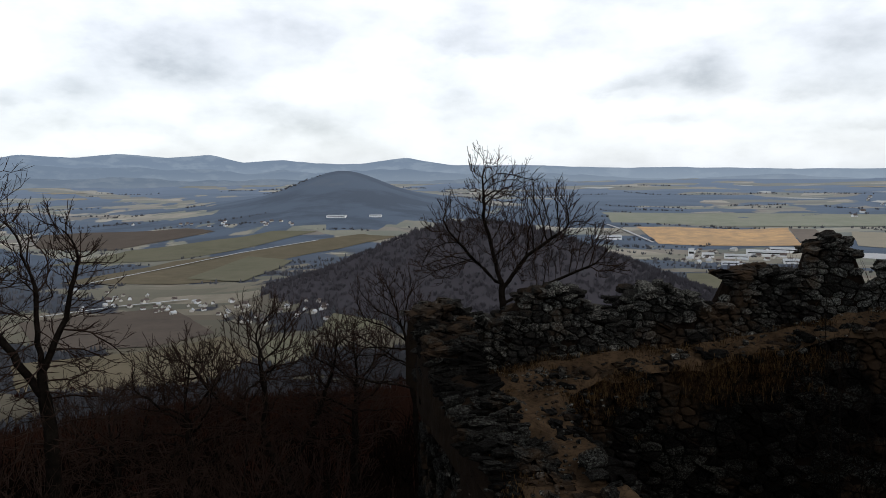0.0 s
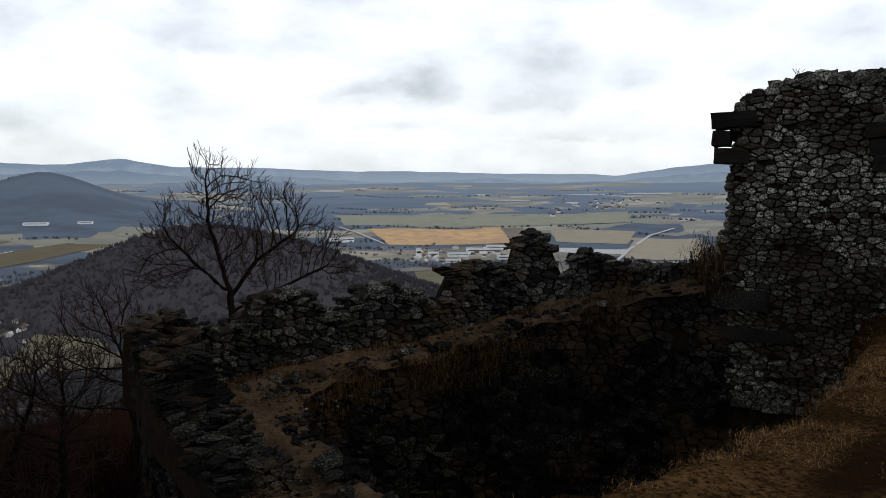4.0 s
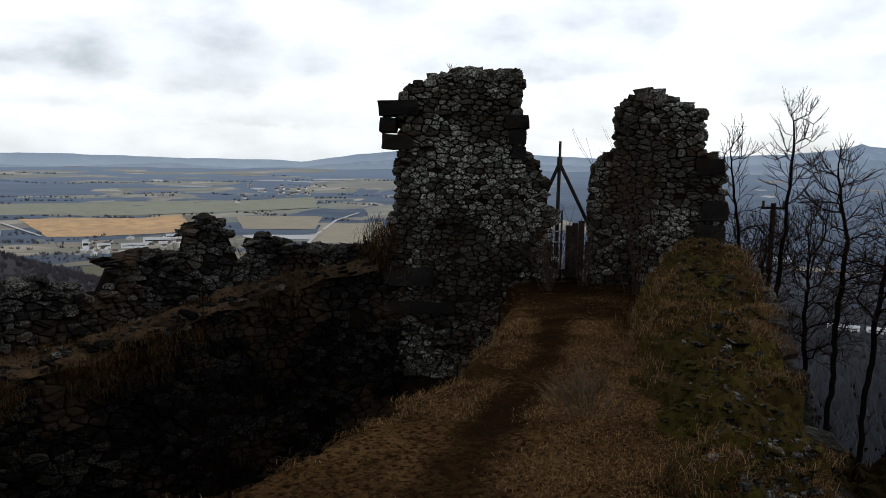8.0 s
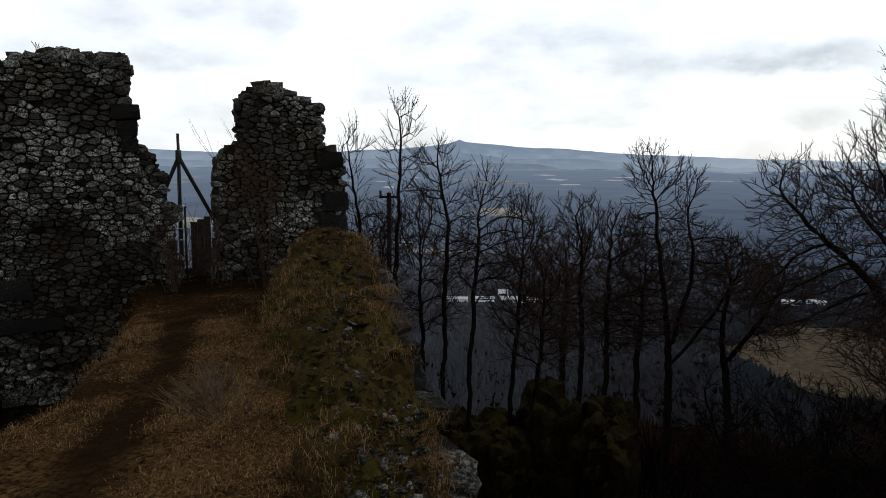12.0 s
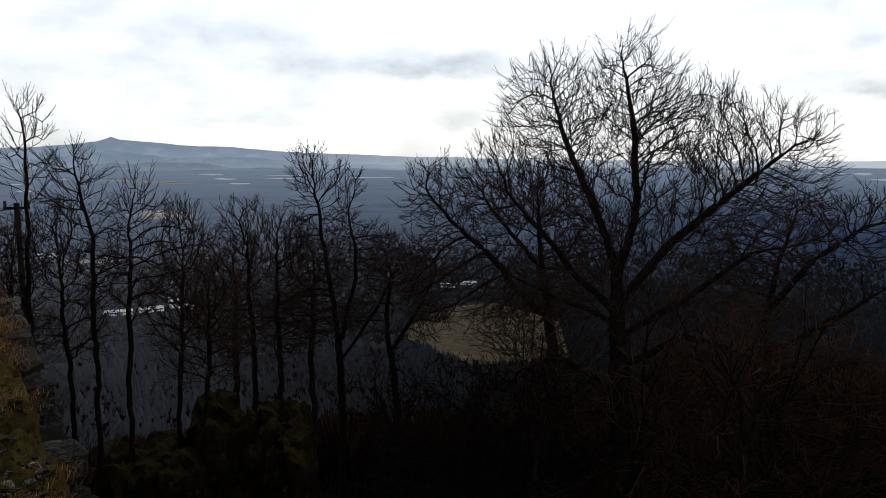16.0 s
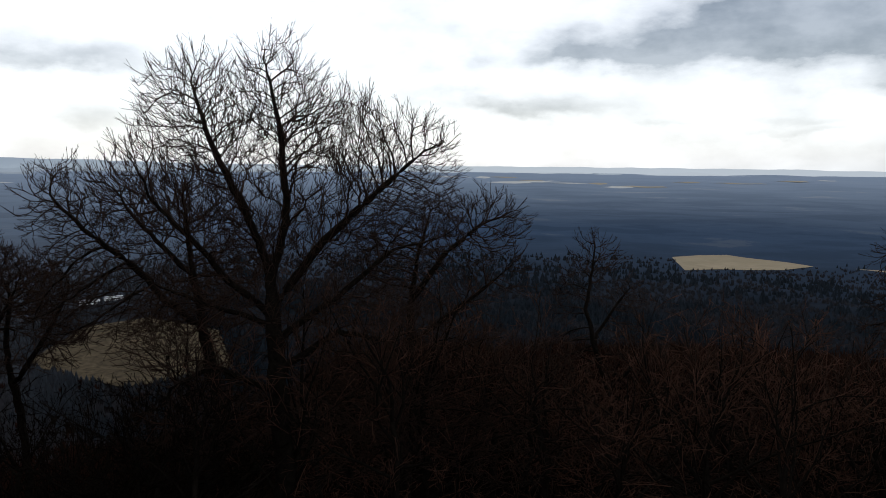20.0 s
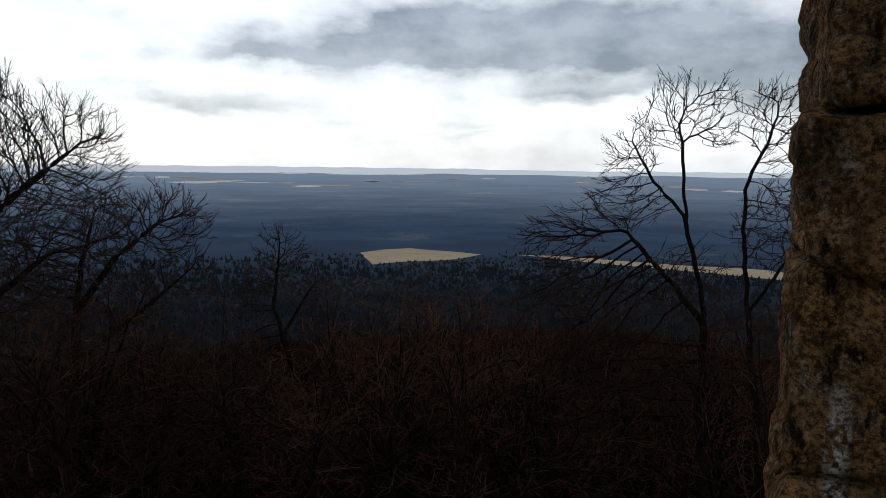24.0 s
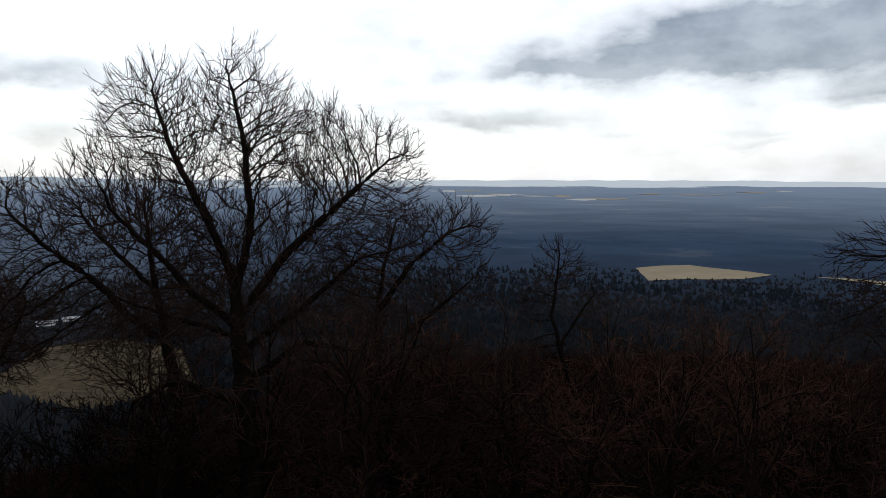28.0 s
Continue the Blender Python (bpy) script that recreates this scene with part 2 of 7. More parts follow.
def ground_material():
    """Castle turf near the top, leaf litter on the wooded slope, fields and woods on the plain; distance haze is mixed
    into the plain's colours.
    """
    m = Mat("ground", 1.0)
    m.b.inputs["Specular IOR Level"].default_value = 0.0
    sep = m.node("ShaderNodeSeparateXYZ", {0: m.pos})
    flat = m.node("ShaderNodeCombineXYZ", {0: sep.outputs[0], 1: sep.outputs[1], 2: 0.0}).outputs[0]
    r = m.node("ShaderNodeVectorMath", {0: flat})
    r.operation = "LENGTH"
    r = r.outputs["Value"]
    turf = m.mix(m.band(m.noise(0.9), 0.4, 0.62), (0.030, 0.0165, 0.0075), (0.105, 0.060, 0.0260))
    turf = m.mix(m.band(m.noise(24, 5, 0.7), 0.42, 0.62), turf, (0.011, 0.0065, 0.0035))
    turf = m.mix(m.band(m.noise(2.7, 5, 0.7), 0.50, 0.64, 0.0, 0.8), turf, (0.014, 0.0078, 0.0042))
    # litter is near black, with the slope's deep shade in its colour
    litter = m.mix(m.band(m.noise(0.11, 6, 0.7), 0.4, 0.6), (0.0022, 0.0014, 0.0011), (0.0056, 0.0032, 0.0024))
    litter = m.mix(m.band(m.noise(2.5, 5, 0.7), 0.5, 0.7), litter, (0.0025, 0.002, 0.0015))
    warp = m.node("ShaderNodeVectorMath", {0: flat, 1: (0.0013, 0.0034, 0.0)})
    warp.operation = "MULTIPLY"
    cell = m.node("ShaderNodeTexVoronoi", {"Vector": warp.outputs[0], "Scale": 4.2, "Randomness": 0.85}).outputs["Color"]
    cr = m.node("ShaderNodeSeparateXYZ", {0: cell}).outputs[0]
    fields = m.ramp(cr, [(0.0, (0.267, 0.254, 0.215)), (0.2, (0.202, 0.227, 0.189)), (0.4, (0.390, 0.358, 0.293)),
                         (0.6, (0.176, 0.198, 0.182)), (0.78, (0.227, 0.198, 0.179)), (1.0, (0.520, 0.481, 0.403))])
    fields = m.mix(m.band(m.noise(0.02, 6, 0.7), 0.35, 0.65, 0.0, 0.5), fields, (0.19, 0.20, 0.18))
    # distance haze put into the field colours: far ones paler, near ones darker
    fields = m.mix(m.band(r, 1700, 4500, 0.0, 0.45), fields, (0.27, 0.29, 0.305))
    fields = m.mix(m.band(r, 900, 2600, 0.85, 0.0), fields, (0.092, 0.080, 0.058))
    wood = m.mix(m.band(m.noise(0.03, 6, 0.8), 0.4, 0.6), (0.007, 0.009, 0.012), (0.014, 0.016, 0.020))
    wood = m.mix(m.band(m.noise(0.004, 4), 0.45, 0.6, 0.0, 0.5), wood, (0.016, 0.019, 0.025))
    brown = m.node("ShaderNodeAttribute")
    brown.attribute_name = "bare_wood"
    ang = m.math("ARCTAN2", sep.outputs[0], sep.outputs[1])
    polar = m.node("ShaderNodeCombineXYZ", {0: m.math("MULTIPLY", ang, 900.0), 1: m.math("MULTIPLY", r, 2.0), 2: 0.0}).outputs[0]
    wood = m.mix(m.band(m.noise(0.0045, 6, 0.65, polar), 0.42, 0.58, 0.0, 0.6), wood, (0.007, 0.010, 0.014))
    # woods turn paler and bluer by bearing and distance, as painted haze
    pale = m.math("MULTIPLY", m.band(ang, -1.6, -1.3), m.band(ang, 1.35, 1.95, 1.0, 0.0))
    haze_side = m.math("MULTIPLY", m.band(ang, -1.6, -1.3), m.band(ang, 1.55, 2.25, 1.0, 0.0))
    hazy_wood = m.mix(m.math("POWER", m.band(r, 2300, 4700), 1.35), (0.037, 0.060, 0.102), (0.140, 0.182, 0.240))
    hazy_wood = m.mix(m.math("MULTIPLY", haze_side, 0.8), hazy_wood, (0.125, 0.158, 0.208))
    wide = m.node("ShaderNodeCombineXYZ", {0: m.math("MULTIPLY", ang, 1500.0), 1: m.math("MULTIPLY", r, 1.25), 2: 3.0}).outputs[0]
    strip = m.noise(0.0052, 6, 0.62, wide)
    hazy_wood = m.mix(m.band(strip, 0.42, 0.54, 0.6, 0.0), hazy_wood, m.mix(m.math("MULTIPLY", haze_side, 0.8), (0.026, 0.043, 0.074), (0.085, 0.102, 0.130)))
    hazy_wood = m.mix(m.math("MULTIPLY", m.band(strip, 0.61, 0.65, 0.0, 0.8), m.band(r, 2900, 3800, 0.15, 1.0)), hazy_wood, (0.21, 0.215, 0.21))
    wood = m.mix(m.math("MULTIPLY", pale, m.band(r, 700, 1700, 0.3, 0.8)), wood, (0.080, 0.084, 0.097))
    hazy_wood = m.mix(m.math("POWER", m.band(r, 2500, 4650, 0.0, 0.95), 1.15), hazy_wood, (0.200, 0.255, 0.340))
    wood = m.mix(m.band(r, 1150, 2300), wood, hazy_wood)
    wood = m.mix(brown.outputs["Fac"], wood, (0.055, 0.052, 0.060))
    cover = m.node("ShaderNodeAttribute")
    cover.attribute_name = "woods"
    edge = m.math("ADD", cover.outputs["Fac"], m.math("MULTIPLY", m.math("SUBTRACT", m.noise(0.012, 5, 0.7), 0.5), 0.7))
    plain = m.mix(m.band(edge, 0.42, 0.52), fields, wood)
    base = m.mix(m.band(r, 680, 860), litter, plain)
    trod = m.node("ShaderNodeAttribute")
    trod.attribute_name = "trodden"
    worn = m.math("ADD", trod.outputs["Fac"], m.math("MULTIPLY", m.math("SUBTRACT", m.noise(3.5, 5, 0.7), 0.5), 1.0))
    turf = m.mix(m.band(worn, 0.35, 0.85, 0.0, 0.7), turf, (0.011, 0.006, 0.0035))
    base = m.mix(m.band(m.math("ADD", r, m.math("MULTIPLY", m.noise(0.6), 6)), 16, 19), turf, base)
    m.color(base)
    h = m.math("ADD", m.noise(8, 6, 0.7), m.math("MULTIPLY", m.noise(45, 3), 0.4))
    m.bump(h, 0.07, 1.0)
    return m.m


GROUND = ground_material()


def plain_mat(name, c, var=0.25, scale=4.0, rough=0.8, bump=0.0, metal=0.0):
    m = Mat(name, rough, metal)
    if rough >= 0.9:
        m.b.inputs["Specular IOR Level"].default_value = 0.0
    dark = tuple(x * (1 - var) for x in c)
    lite = tuple(min(1, x * (1 + var)) for x in c)
    m.color(m.mix(m.band(m.noise(scale, 5, 0.65), 0.35, 0.65), dark, lite))
    if bump:
        m.bump(m.noise(scale * 4, 5, 0.7), bump, 0.8)
    return m.m


BARK = plain_mat("dark_bark", (0.009, 0.0072, 0.006), 0.45, 9, 0.95, 0.01)
TWIG = plain_mat("bare_twigs", (0.024, 0.0155, 0.0125), 0.3, 3, 0.9)
WOOD_BROWN = plain_mat("distant_bare_twigs", (0.021, 0.0100, 0.0074), 0.5, 0.08, 0.95)
BRUSH_TWIG = plain_mat("reddish_brush_twigs", (0.048, 0.0250, 0.0180), 0.6, 2.0, 0.9)
# near brush: deep shade is put into this near-black copy of the twigs
SHADE_UNDERGROWTH = plain_mat("shade_dark_undergrowth", (0.0036, 0.0022, 0.0018), 0.4, 0.5, 0.95)
IRON = plain_mat("rusted_black_iron", (0.012, 0.011, 0.011), 0.3, 20, 0.6, 0.0, 0.4)
SHRUB_STEM = plain_mat("brown_shrub_stems", (0.040, 0.025, 0.018), 0.35, 8, 0.9)
DRY_STEM = plain_mat("pale_dry_stems", (0.075, 0.054, 0.036), 0.4, 8, 0.9)
BOARD = plain_mat("weathered_board", (0.040, 0.032, 0.027), 0.4, 12, 0.9, 0.004)
ALU = plain_mat("bare_aluminium_rail", (0.45, 0.45, 0.44), 0.15, 20, 0.4, 0.0, 0.8)


def grass_material(name, k):
    m = Mat(name, 0.9)
    m.color(m.ramp(m.island(), [(0.0, (0.022 * k, 0.0115 * k, 0.005 * k)), (0.55, (0.065 * k, 0.036 * k, 0.015 * k)), (1.0, (0.21 * k, 0.132 * k, 0.060 * k))]))
    return m.m


GRASS = grass_material("dry_grass", 1.3)
WALL_GRASS = grass_material("dark_brown_grass", 0.45)
HOUSE_WALL = plain_mat("plastered_house_wall", (0.55, 0.53, 0.49), 0.15, 0.1)
HOUSE_WHITE = plain_mat("white_industrial_cladding", (0.78, 0.79, 0.80), 0.06, 0.05)
HOUSE_ROOF = plain_mat("brown_tile_roof", (0.105, 0.086, 0.080), 0.3, 0.2)
ROOF_GREY = plain_mat("grey_sheet_roof", (0.42, 0.44, 0.46), 0.15, 0.1)


def forest_material(name, tint, amount=0.7):
    m = Mat(name, 1.0)
    dark, mid, pale, light = (tuple(k * t for t in tint) for k in (.68, .9, 1.08, 1.3))
    c = m.ramp(m.island(), [(0.0, dark), (0.45, mid), (0.75, pale), (1.0, light)])
    c = m.mix(m.band(m.noise(0.004, 4), 0.42, 0.6, 0.0, 0.6), c, mid)
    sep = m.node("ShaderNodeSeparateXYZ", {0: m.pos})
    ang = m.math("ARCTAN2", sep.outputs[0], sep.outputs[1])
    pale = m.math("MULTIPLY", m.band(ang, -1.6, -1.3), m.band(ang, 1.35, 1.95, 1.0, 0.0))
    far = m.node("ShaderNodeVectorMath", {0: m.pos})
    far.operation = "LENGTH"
    # crowns lighten with distance on these bearings: haze mixed into their colour
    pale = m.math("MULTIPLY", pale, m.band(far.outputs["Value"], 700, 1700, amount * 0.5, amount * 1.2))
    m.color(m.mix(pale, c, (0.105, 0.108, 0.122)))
    return m.m


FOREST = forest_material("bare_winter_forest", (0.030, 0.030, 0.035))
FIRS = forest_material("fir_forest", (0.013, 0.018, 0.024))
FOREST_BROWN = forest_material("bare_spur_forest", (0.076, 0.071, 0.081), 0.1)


def cushion_material():
    m = Mat("moss_cushion", 1.0)
    c = m.ramp(m.island(), [(0.0, (0.026, 0.020, 0.005)), (0.4, (0.054, 0.047, 0.012)), (0.7, (0.046, 0.030, 0.012)), (1.0, (0.12, 0.082, 0.036))])
    m.color(m.mix(m.band(m.noise(60, 4, 0.7), 0.42, 0.6), c, (0.010, 0.008, 0.003)))
    m.bump(m.noise(140, 4, 0.7), 0.012, 1.0)
    return m.m


CUSHION = cushion_material()

# ---- helpers of this scene ----
def mesh_of(name, verts, faces, mat, smooth=False):
    me = bpy.data.meshes.new(name)
    me.from_pydata([tuple(v) for v in verts], [], faces)
    me.materials.append(mat)
    if smooth:
        me.polygons.foreach_set("use_smooth", [True] * len(me.polygons))
    me.update()
    return me


def part(name, me, parent=None, label="", m=None):
    ob = new(name, me)
    if parent is not None:
        ob.parent = parent
    if m is not None:
        ob.matrix_basis = m
    if label:
        tagged(ob, label)
    return ob


def thing(name, at, label, category, group="", kind=""):
    ob = new(name)
    ob.location = at
    ob.empty_display_size = 0.2
    return tagged(ob, label, category, group, kind)


def box_verts(x0, x1, y0, y1, z0, z1):
    return [(x, y, z) for z in (z0, z1) for x, y in ((x0, y0), (x1, y0), (x1, y1), (x0, y1))]


BOX_FACES = [(3, 2, 1, 0), (4, 5, 6, 7), (0, 1, 5, 4), (1, 2, 6, 5), (2, 3, 7, 6), (3, 0, 4, 7)]


def smoothstep(a, b, v):
    t = np.clip((v - a) / (b - a), 0, 1)
    return t * t * (3 - 2 * t)


def fbm(x, y, scale, octaves=4, seed=0.0):
    return noise.fractal(Vector((x * scale + seed, y * scale - seed, seed)), 0.9, 2.0, octaves)


# ---- the lie of the land ----
PLATFORM = [(-9, 2.6), (-3, 3.1), (1.2, 3.5), (2.45, 3.65), (3.9, 4.0), (4.9, 4.45), (6.3, 5.05), (8.0, 6.3), (9.8, 7.6), (10.6, 8.5),
            (13.2, 9.2), (15.0, 8.0), (13.6, 4.9), (9.4, 3.4), (4.3, 0.9), (2.3, -0.4), (1.7, -1.6), (1.1, -4), (-9, -4)]
PIT = [(-0.2, 2), (-0.2, 9.6), (1.0, 10.9), (6.6, 11.2), (8.8, 10.2), (10.2, 7.6), (9, 6), (3, 3)]


def signed(poly, x, y):
    """Distance to the polygon's edge, positive inside."""
    best, inside = 1e9, False
    for (x0, y0), (x1, y1) in zip(poly, poly[1:] + poly[:1]):
        ex, ey = x1 - x0, y1 - y0
        t = max(0.0, min(1.0, ((x - x0) * ex + (y - y0) * ey) / (ex * ex + ey * ey)))
        best = min(best, math.hypot(x - x0 - t * ex, y - y0 - t * ey))
        if (y0 > y) != (y1 > y) and x < x0 + (y - y0) / (y1 - y0) * ex:
            inside = not inside
    return best if inside else -best


def spur_height(x, y):
    r, a = math.hypot(x, y), math.degrees(math.atan2(x, y))
    return 144 * math.exp(-((a - 2.2) / (9.4 if a < 2.2 else 13.6)) ** 2 / 1.6) * math.exp(-((r - 1230 + 6 * a) / 190) ** 2)


def far_ground(x, y):
    r = math.hypot(x, y)
    a = math.degrees(math.atan2(x, y))
    k = 0.262 + 0.115 * float(smoothstep(50, 66, a) * (1 - smoothstep(108, 124, a))) - 0.03 * math.exp(-((a - 165) / 16) ** 2) + 0.055 / (1 + math.exp((a - 14) / 4))
    slope = -(7 + k * r) + fbm(x, y, 0.012, 4) * min(6.0, r * 0.03)
    plain = -230 + 165 * max(0.0, (r - 2000) / 2700) ** 1.15 + fbm(x, y, 0.002, 3, 5.0) * min(10, r * 0.004)
    d = slope - plain
    z = plain + (d + math.sqrt(d * d + 400)) / 2 if r > 300 else slope
    z += spur_height(x, y)
    cx, cy = 3000 * math.sin(radians(-8.0)), 3000 * math.cos(radians(-8.0))
    d = math.hypot(x - cx, (y - cy) * 0.8)
    z += 134 * math.exp(-(d / 265) ** 1.5) + 64 * math.exp(-(d / 720) ** 2)
    return z


def ground_z(x, y):
    r = math.hypot(x, y)
    z = far_ground(x, y)
    if r < 24:
        if signed(PIT, x, y) > 0:
            z = -5.7 + 0.25 * fbm(x, y, 0.6)
        s = signed(PLATFORM, x, y)
        if s > -1.6:
            top = -1.68 - 0.045 * r + 0.09 * fbm(x, y, 0.5, 4, 3.0)
            z += (max(z, top) - z) * float(smoothstep(-0.75, 0.3, s + 0.18 * fbm(x, y, 1.3, 3, 8.0)))
    return z


def woods(x, y):
    """How far a place on the plain is wooded, 0 to 1."""
    r, a = math.hypot(x, y), math.degrees(math.atan2(x, y))
    if r < (450 if 48 < a < 126 else 700):
        return 0.0
    if spur_height(x, y) > 20:
        return 1.0
    hx, hy = 3000 * math.sin(radians(-8.0)), 3000 * math.cos(radians(-8.0))
    if math.hypot(x - hx, (y - hy) * .8) < 560 + 160 * fbm(x, y, .004, 3):
        return 1.0
    s, c = math.sin(radians(20)), math.cos(radians(20))
    u, v = x * c - y * s, x * s + y * c
    if a > 40:
        u, v = y * 1.0, x * 1.0
    if a > 100:
        u, v = x - y, x + y
    n = fbm(u * .6, v * 2.0, .0021, 5, 12.0)
    lean = float(np.interp(a, [-60, 10, 45, 66, 100, 190], [-.04, .0, .05, .35, 1.2, 1.4])) + .10 * float(smoothstep(2600, 3600, r))
    if a < -4 and r < 1250:
        lean -= .22
    return float(np.clip(.5 + 2.6 * (n + lean), 0, 1))


def ground():
    rings = [0.0] + list(np.exp(np.linspace(math.log(0.5), math.log(26), 120))) + list(np.exp(np.linspace(math.log(27), math.log(4850), 170)))
    n = 480
    verts, faces = [(0, 0, ground_z(0, 0))], []
    for r in rings[1:]:
        for i in range(n):
            a = 2 * math.pi * i / n
            x, y = r * math.sin(a), r * math.cos(a)
            verts.append((x, y, ground_z(x, y)))
    for i in range(n):
        faces.append((0, 1 + (i + 1) % n, 1 + i))
    for k in range(len(rings) - 2):
        a, b = 1 + k * n, 1 + (k + 1) * n
        for i in range(n):
            j = (i + 1) % n
            faces.append((a + i, a + j, b + j, b + i))
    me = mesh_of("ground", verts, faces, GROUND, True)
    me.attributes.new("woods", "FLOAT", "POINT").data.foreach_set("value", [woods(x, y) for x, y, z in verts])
    me.attributes.new("bare_wood", "FLOAT", "POINT").data.foreach_set("value", [max(min(1.0, spur_height(x, y) / 25), 0.12 * math.exp(-(math.hypot(x + 417.5, (y - 2970.8) * .8) / 420) ** 4)) for x, y, z in verts])
    trail = [(0.0, 1.0), (3.0, 2.6), (6.0, 4.0), (9.0, 5.9), (12.0, 7.6)]
    me.attributes.new("trodden", "FLOAT", "POINT").data.foreach_set(
        "value", [math.exp(-(abs(y - float(np.interp(x, [p[0] for p in trail], [p[1] for p in trail]))) / .3) ** 2) * min(1.0, x / 2.5) + .9 * float(smoothstep(7.0, 9.2, x)) if 0 < x < 14 and 0 < y < 10 else 0.0 for x, y, z in verts])
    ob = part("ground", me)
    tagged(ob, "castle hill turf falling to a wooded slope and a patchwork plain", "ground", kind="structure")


ground()


def on_ground(az, el):
    """The place where the ray from the first eye at that azimuth and elevation meets the far ground."""
    v = direction(az, el)
    v = v / math.hypot(v.x, v.y)
    last = 60.0
    for i in range(400):
        d = 60 * 1.0112 ** i
        if d > 4800:
            break
        if v.z * d < far_ground(v.x * d, v.y * d):
            lo, hi = last, d
            for _ in range(14):
                mid = (lo + hi) / 2
                if v.z * mid < far_ground(v.x * mid, v.y * mid):
                    hi = mid
                else:
                    lo = mid
            return v.x * hi, v.y * hi
        last = d
    return v.x * 4800, v.y * 4800


# ---- the far hills on the horizon ----
SKYLINE = [(-60, .9), (-40, 1.2), (-31.7, 1.3), (-30.7, 1.55), (-27.3, 1.3), (-24.3, 1.6), (-20.9, 1.3), (-17.8, 1.5), (-15.6, .95), (-12.6, 1.1),
           (-10, .8), (-6.4, .8), (-2.8, 1.2), (.8, .6), (5.3, .55), (14.5, .25), (17.9, .3), (24.5, .05), (33.6, 0), (35.3, -.15),
           (39.7, .5), (42.4, .78), (47, .9), (53, .6), (60, .35), (66, .45), (68.4, .7), (71.6, .8), (73.9, 1.0), (75.9, 1.28), (76.35, 1.62), (76.8, 1.36), (79.2, 1.2), (82.7, .9),
           (84.8, .9), (89.4, .5), (98, .2), (110, -.1), (130, -.15), (145, -.15), (165, -.3), (200, -.2), (240, .3), (300, .9)]


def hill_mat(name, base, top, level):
    """Far hills that glow in painted haze colours: base and top colours, and the height of the top."""
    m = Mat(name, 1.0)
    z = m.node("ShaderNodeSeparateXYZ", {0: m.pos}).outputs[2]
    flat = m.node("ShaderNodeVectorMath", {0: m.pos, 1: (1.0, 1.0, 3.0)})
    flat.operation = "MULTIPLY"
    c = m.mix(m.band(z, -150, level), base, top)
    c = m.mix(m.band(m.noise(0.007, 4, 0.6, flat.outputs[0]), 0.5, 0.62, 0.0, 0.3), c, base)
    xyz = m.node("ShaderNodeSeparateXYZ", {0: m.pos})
    # a whiter haze colour is mixed in past a bearing of about 90 degrees
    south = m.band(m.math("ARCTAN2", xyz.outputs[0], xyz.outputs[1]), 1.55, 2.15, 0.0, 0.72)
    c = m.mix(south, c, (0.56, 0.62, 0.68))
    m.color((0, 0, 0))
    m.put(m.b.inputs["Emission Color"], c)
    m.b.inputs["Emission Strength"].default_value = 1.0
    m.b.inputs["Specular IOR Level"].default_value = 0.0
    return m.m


def skyline(name, radius, drop, rough, mat, label, scale=1.0, wave=0.0):
    xs, ys = zip(*SKYLINE)
    verts, faces = [], []
    n = 720
    for i in range(n + 1):
        a = -60 + 360 * i / n
        e = float(np.interp(a, xs, ys)) * scale - drop + rough * fbm(a, 0.3, 0.45, 5, radius * 0.01) + wave * fbm(a, 0, 0.09, 2, radius)
        s, c = math.sin(radians(a)), math.cos(radians(a))
        for k, (f, z) in enumerate(((1.0, -3.6), (1.01, (e - 3.6) / 2), (1.02, e))):
            d = radius * f
            verts.append((d * s, d * c, d * math.tan(radians(z))))
    for i in range(n):
        for k in range(2):
            a = 3 * i + k
            faces.append((a, a + 3, a + 4, a + 1))
    ob = part(name, mesh_of(name, verts, faces, mat, True))
    tagged(ob, label, "hills", kind="structure")


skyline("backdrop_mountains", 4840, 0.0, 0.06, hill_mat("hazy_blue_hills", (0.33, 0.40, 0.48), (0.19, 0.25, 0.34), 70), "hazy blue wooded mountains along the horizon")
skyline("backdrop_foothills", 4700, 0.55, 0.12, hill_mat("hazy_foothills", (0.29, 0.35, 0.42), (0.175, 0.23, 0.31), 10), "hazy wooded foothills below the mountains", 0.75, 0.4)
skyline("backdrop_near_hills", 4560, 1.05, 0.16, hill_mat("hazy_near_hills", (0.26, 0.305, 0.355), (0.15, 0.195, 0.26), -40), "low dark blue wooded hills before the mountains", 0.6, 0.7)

# ---- masonry ----
def stone_mesh(name, seed, mat, round_=0.62, jit=0.13):
    """A rough unit block with worn corners."""
    rnd = random.Random(seed)
    bm = bmesh.new()
    bmesh.ops.create_cube(bm, size=1.0)
    bmesh.ops.subdivide_edges(bm, edges=bm.edges[:], cuts=1, use_grid_fill=True)
    for v in bm.verts:
        s = v.co.normalized() * 0.62
        v.co = v.co.lerp(s, round_ * rnd.uniform(0.6, 1.2))
        v.co += Vector((rnd.uniform(-jit, jit), rnd.uniform(-jit, jit), rnd.uniform(-jit, jit)))
    me = bpy.data.meshes.new(name)
    bm.to_mesh(me)
    bm.free()
    me.materials.append(mat)
    return me


STONES = [stone_mesh("stone", 40 + i, BASALT) for i in range(9)]
SHADE_STONES = [stone_mesh("stone", 40 + i, SHADE_BASALT) for i in range(9)]
WORN_STONES = [stone_mesh("stone", 40 + i, WORN) for i in range(9)]
BLOCKS = [stone_mesh("dressed_block", 90 + i, DRESSED, 0.16, 0.045) for i in range(3)]
STONE_DATA = []
for me in STONES:
    STONE_DATA.append((np.array([v.co for v in me.vertices]), [tuple(p.vertices) for p in me.polygons]))


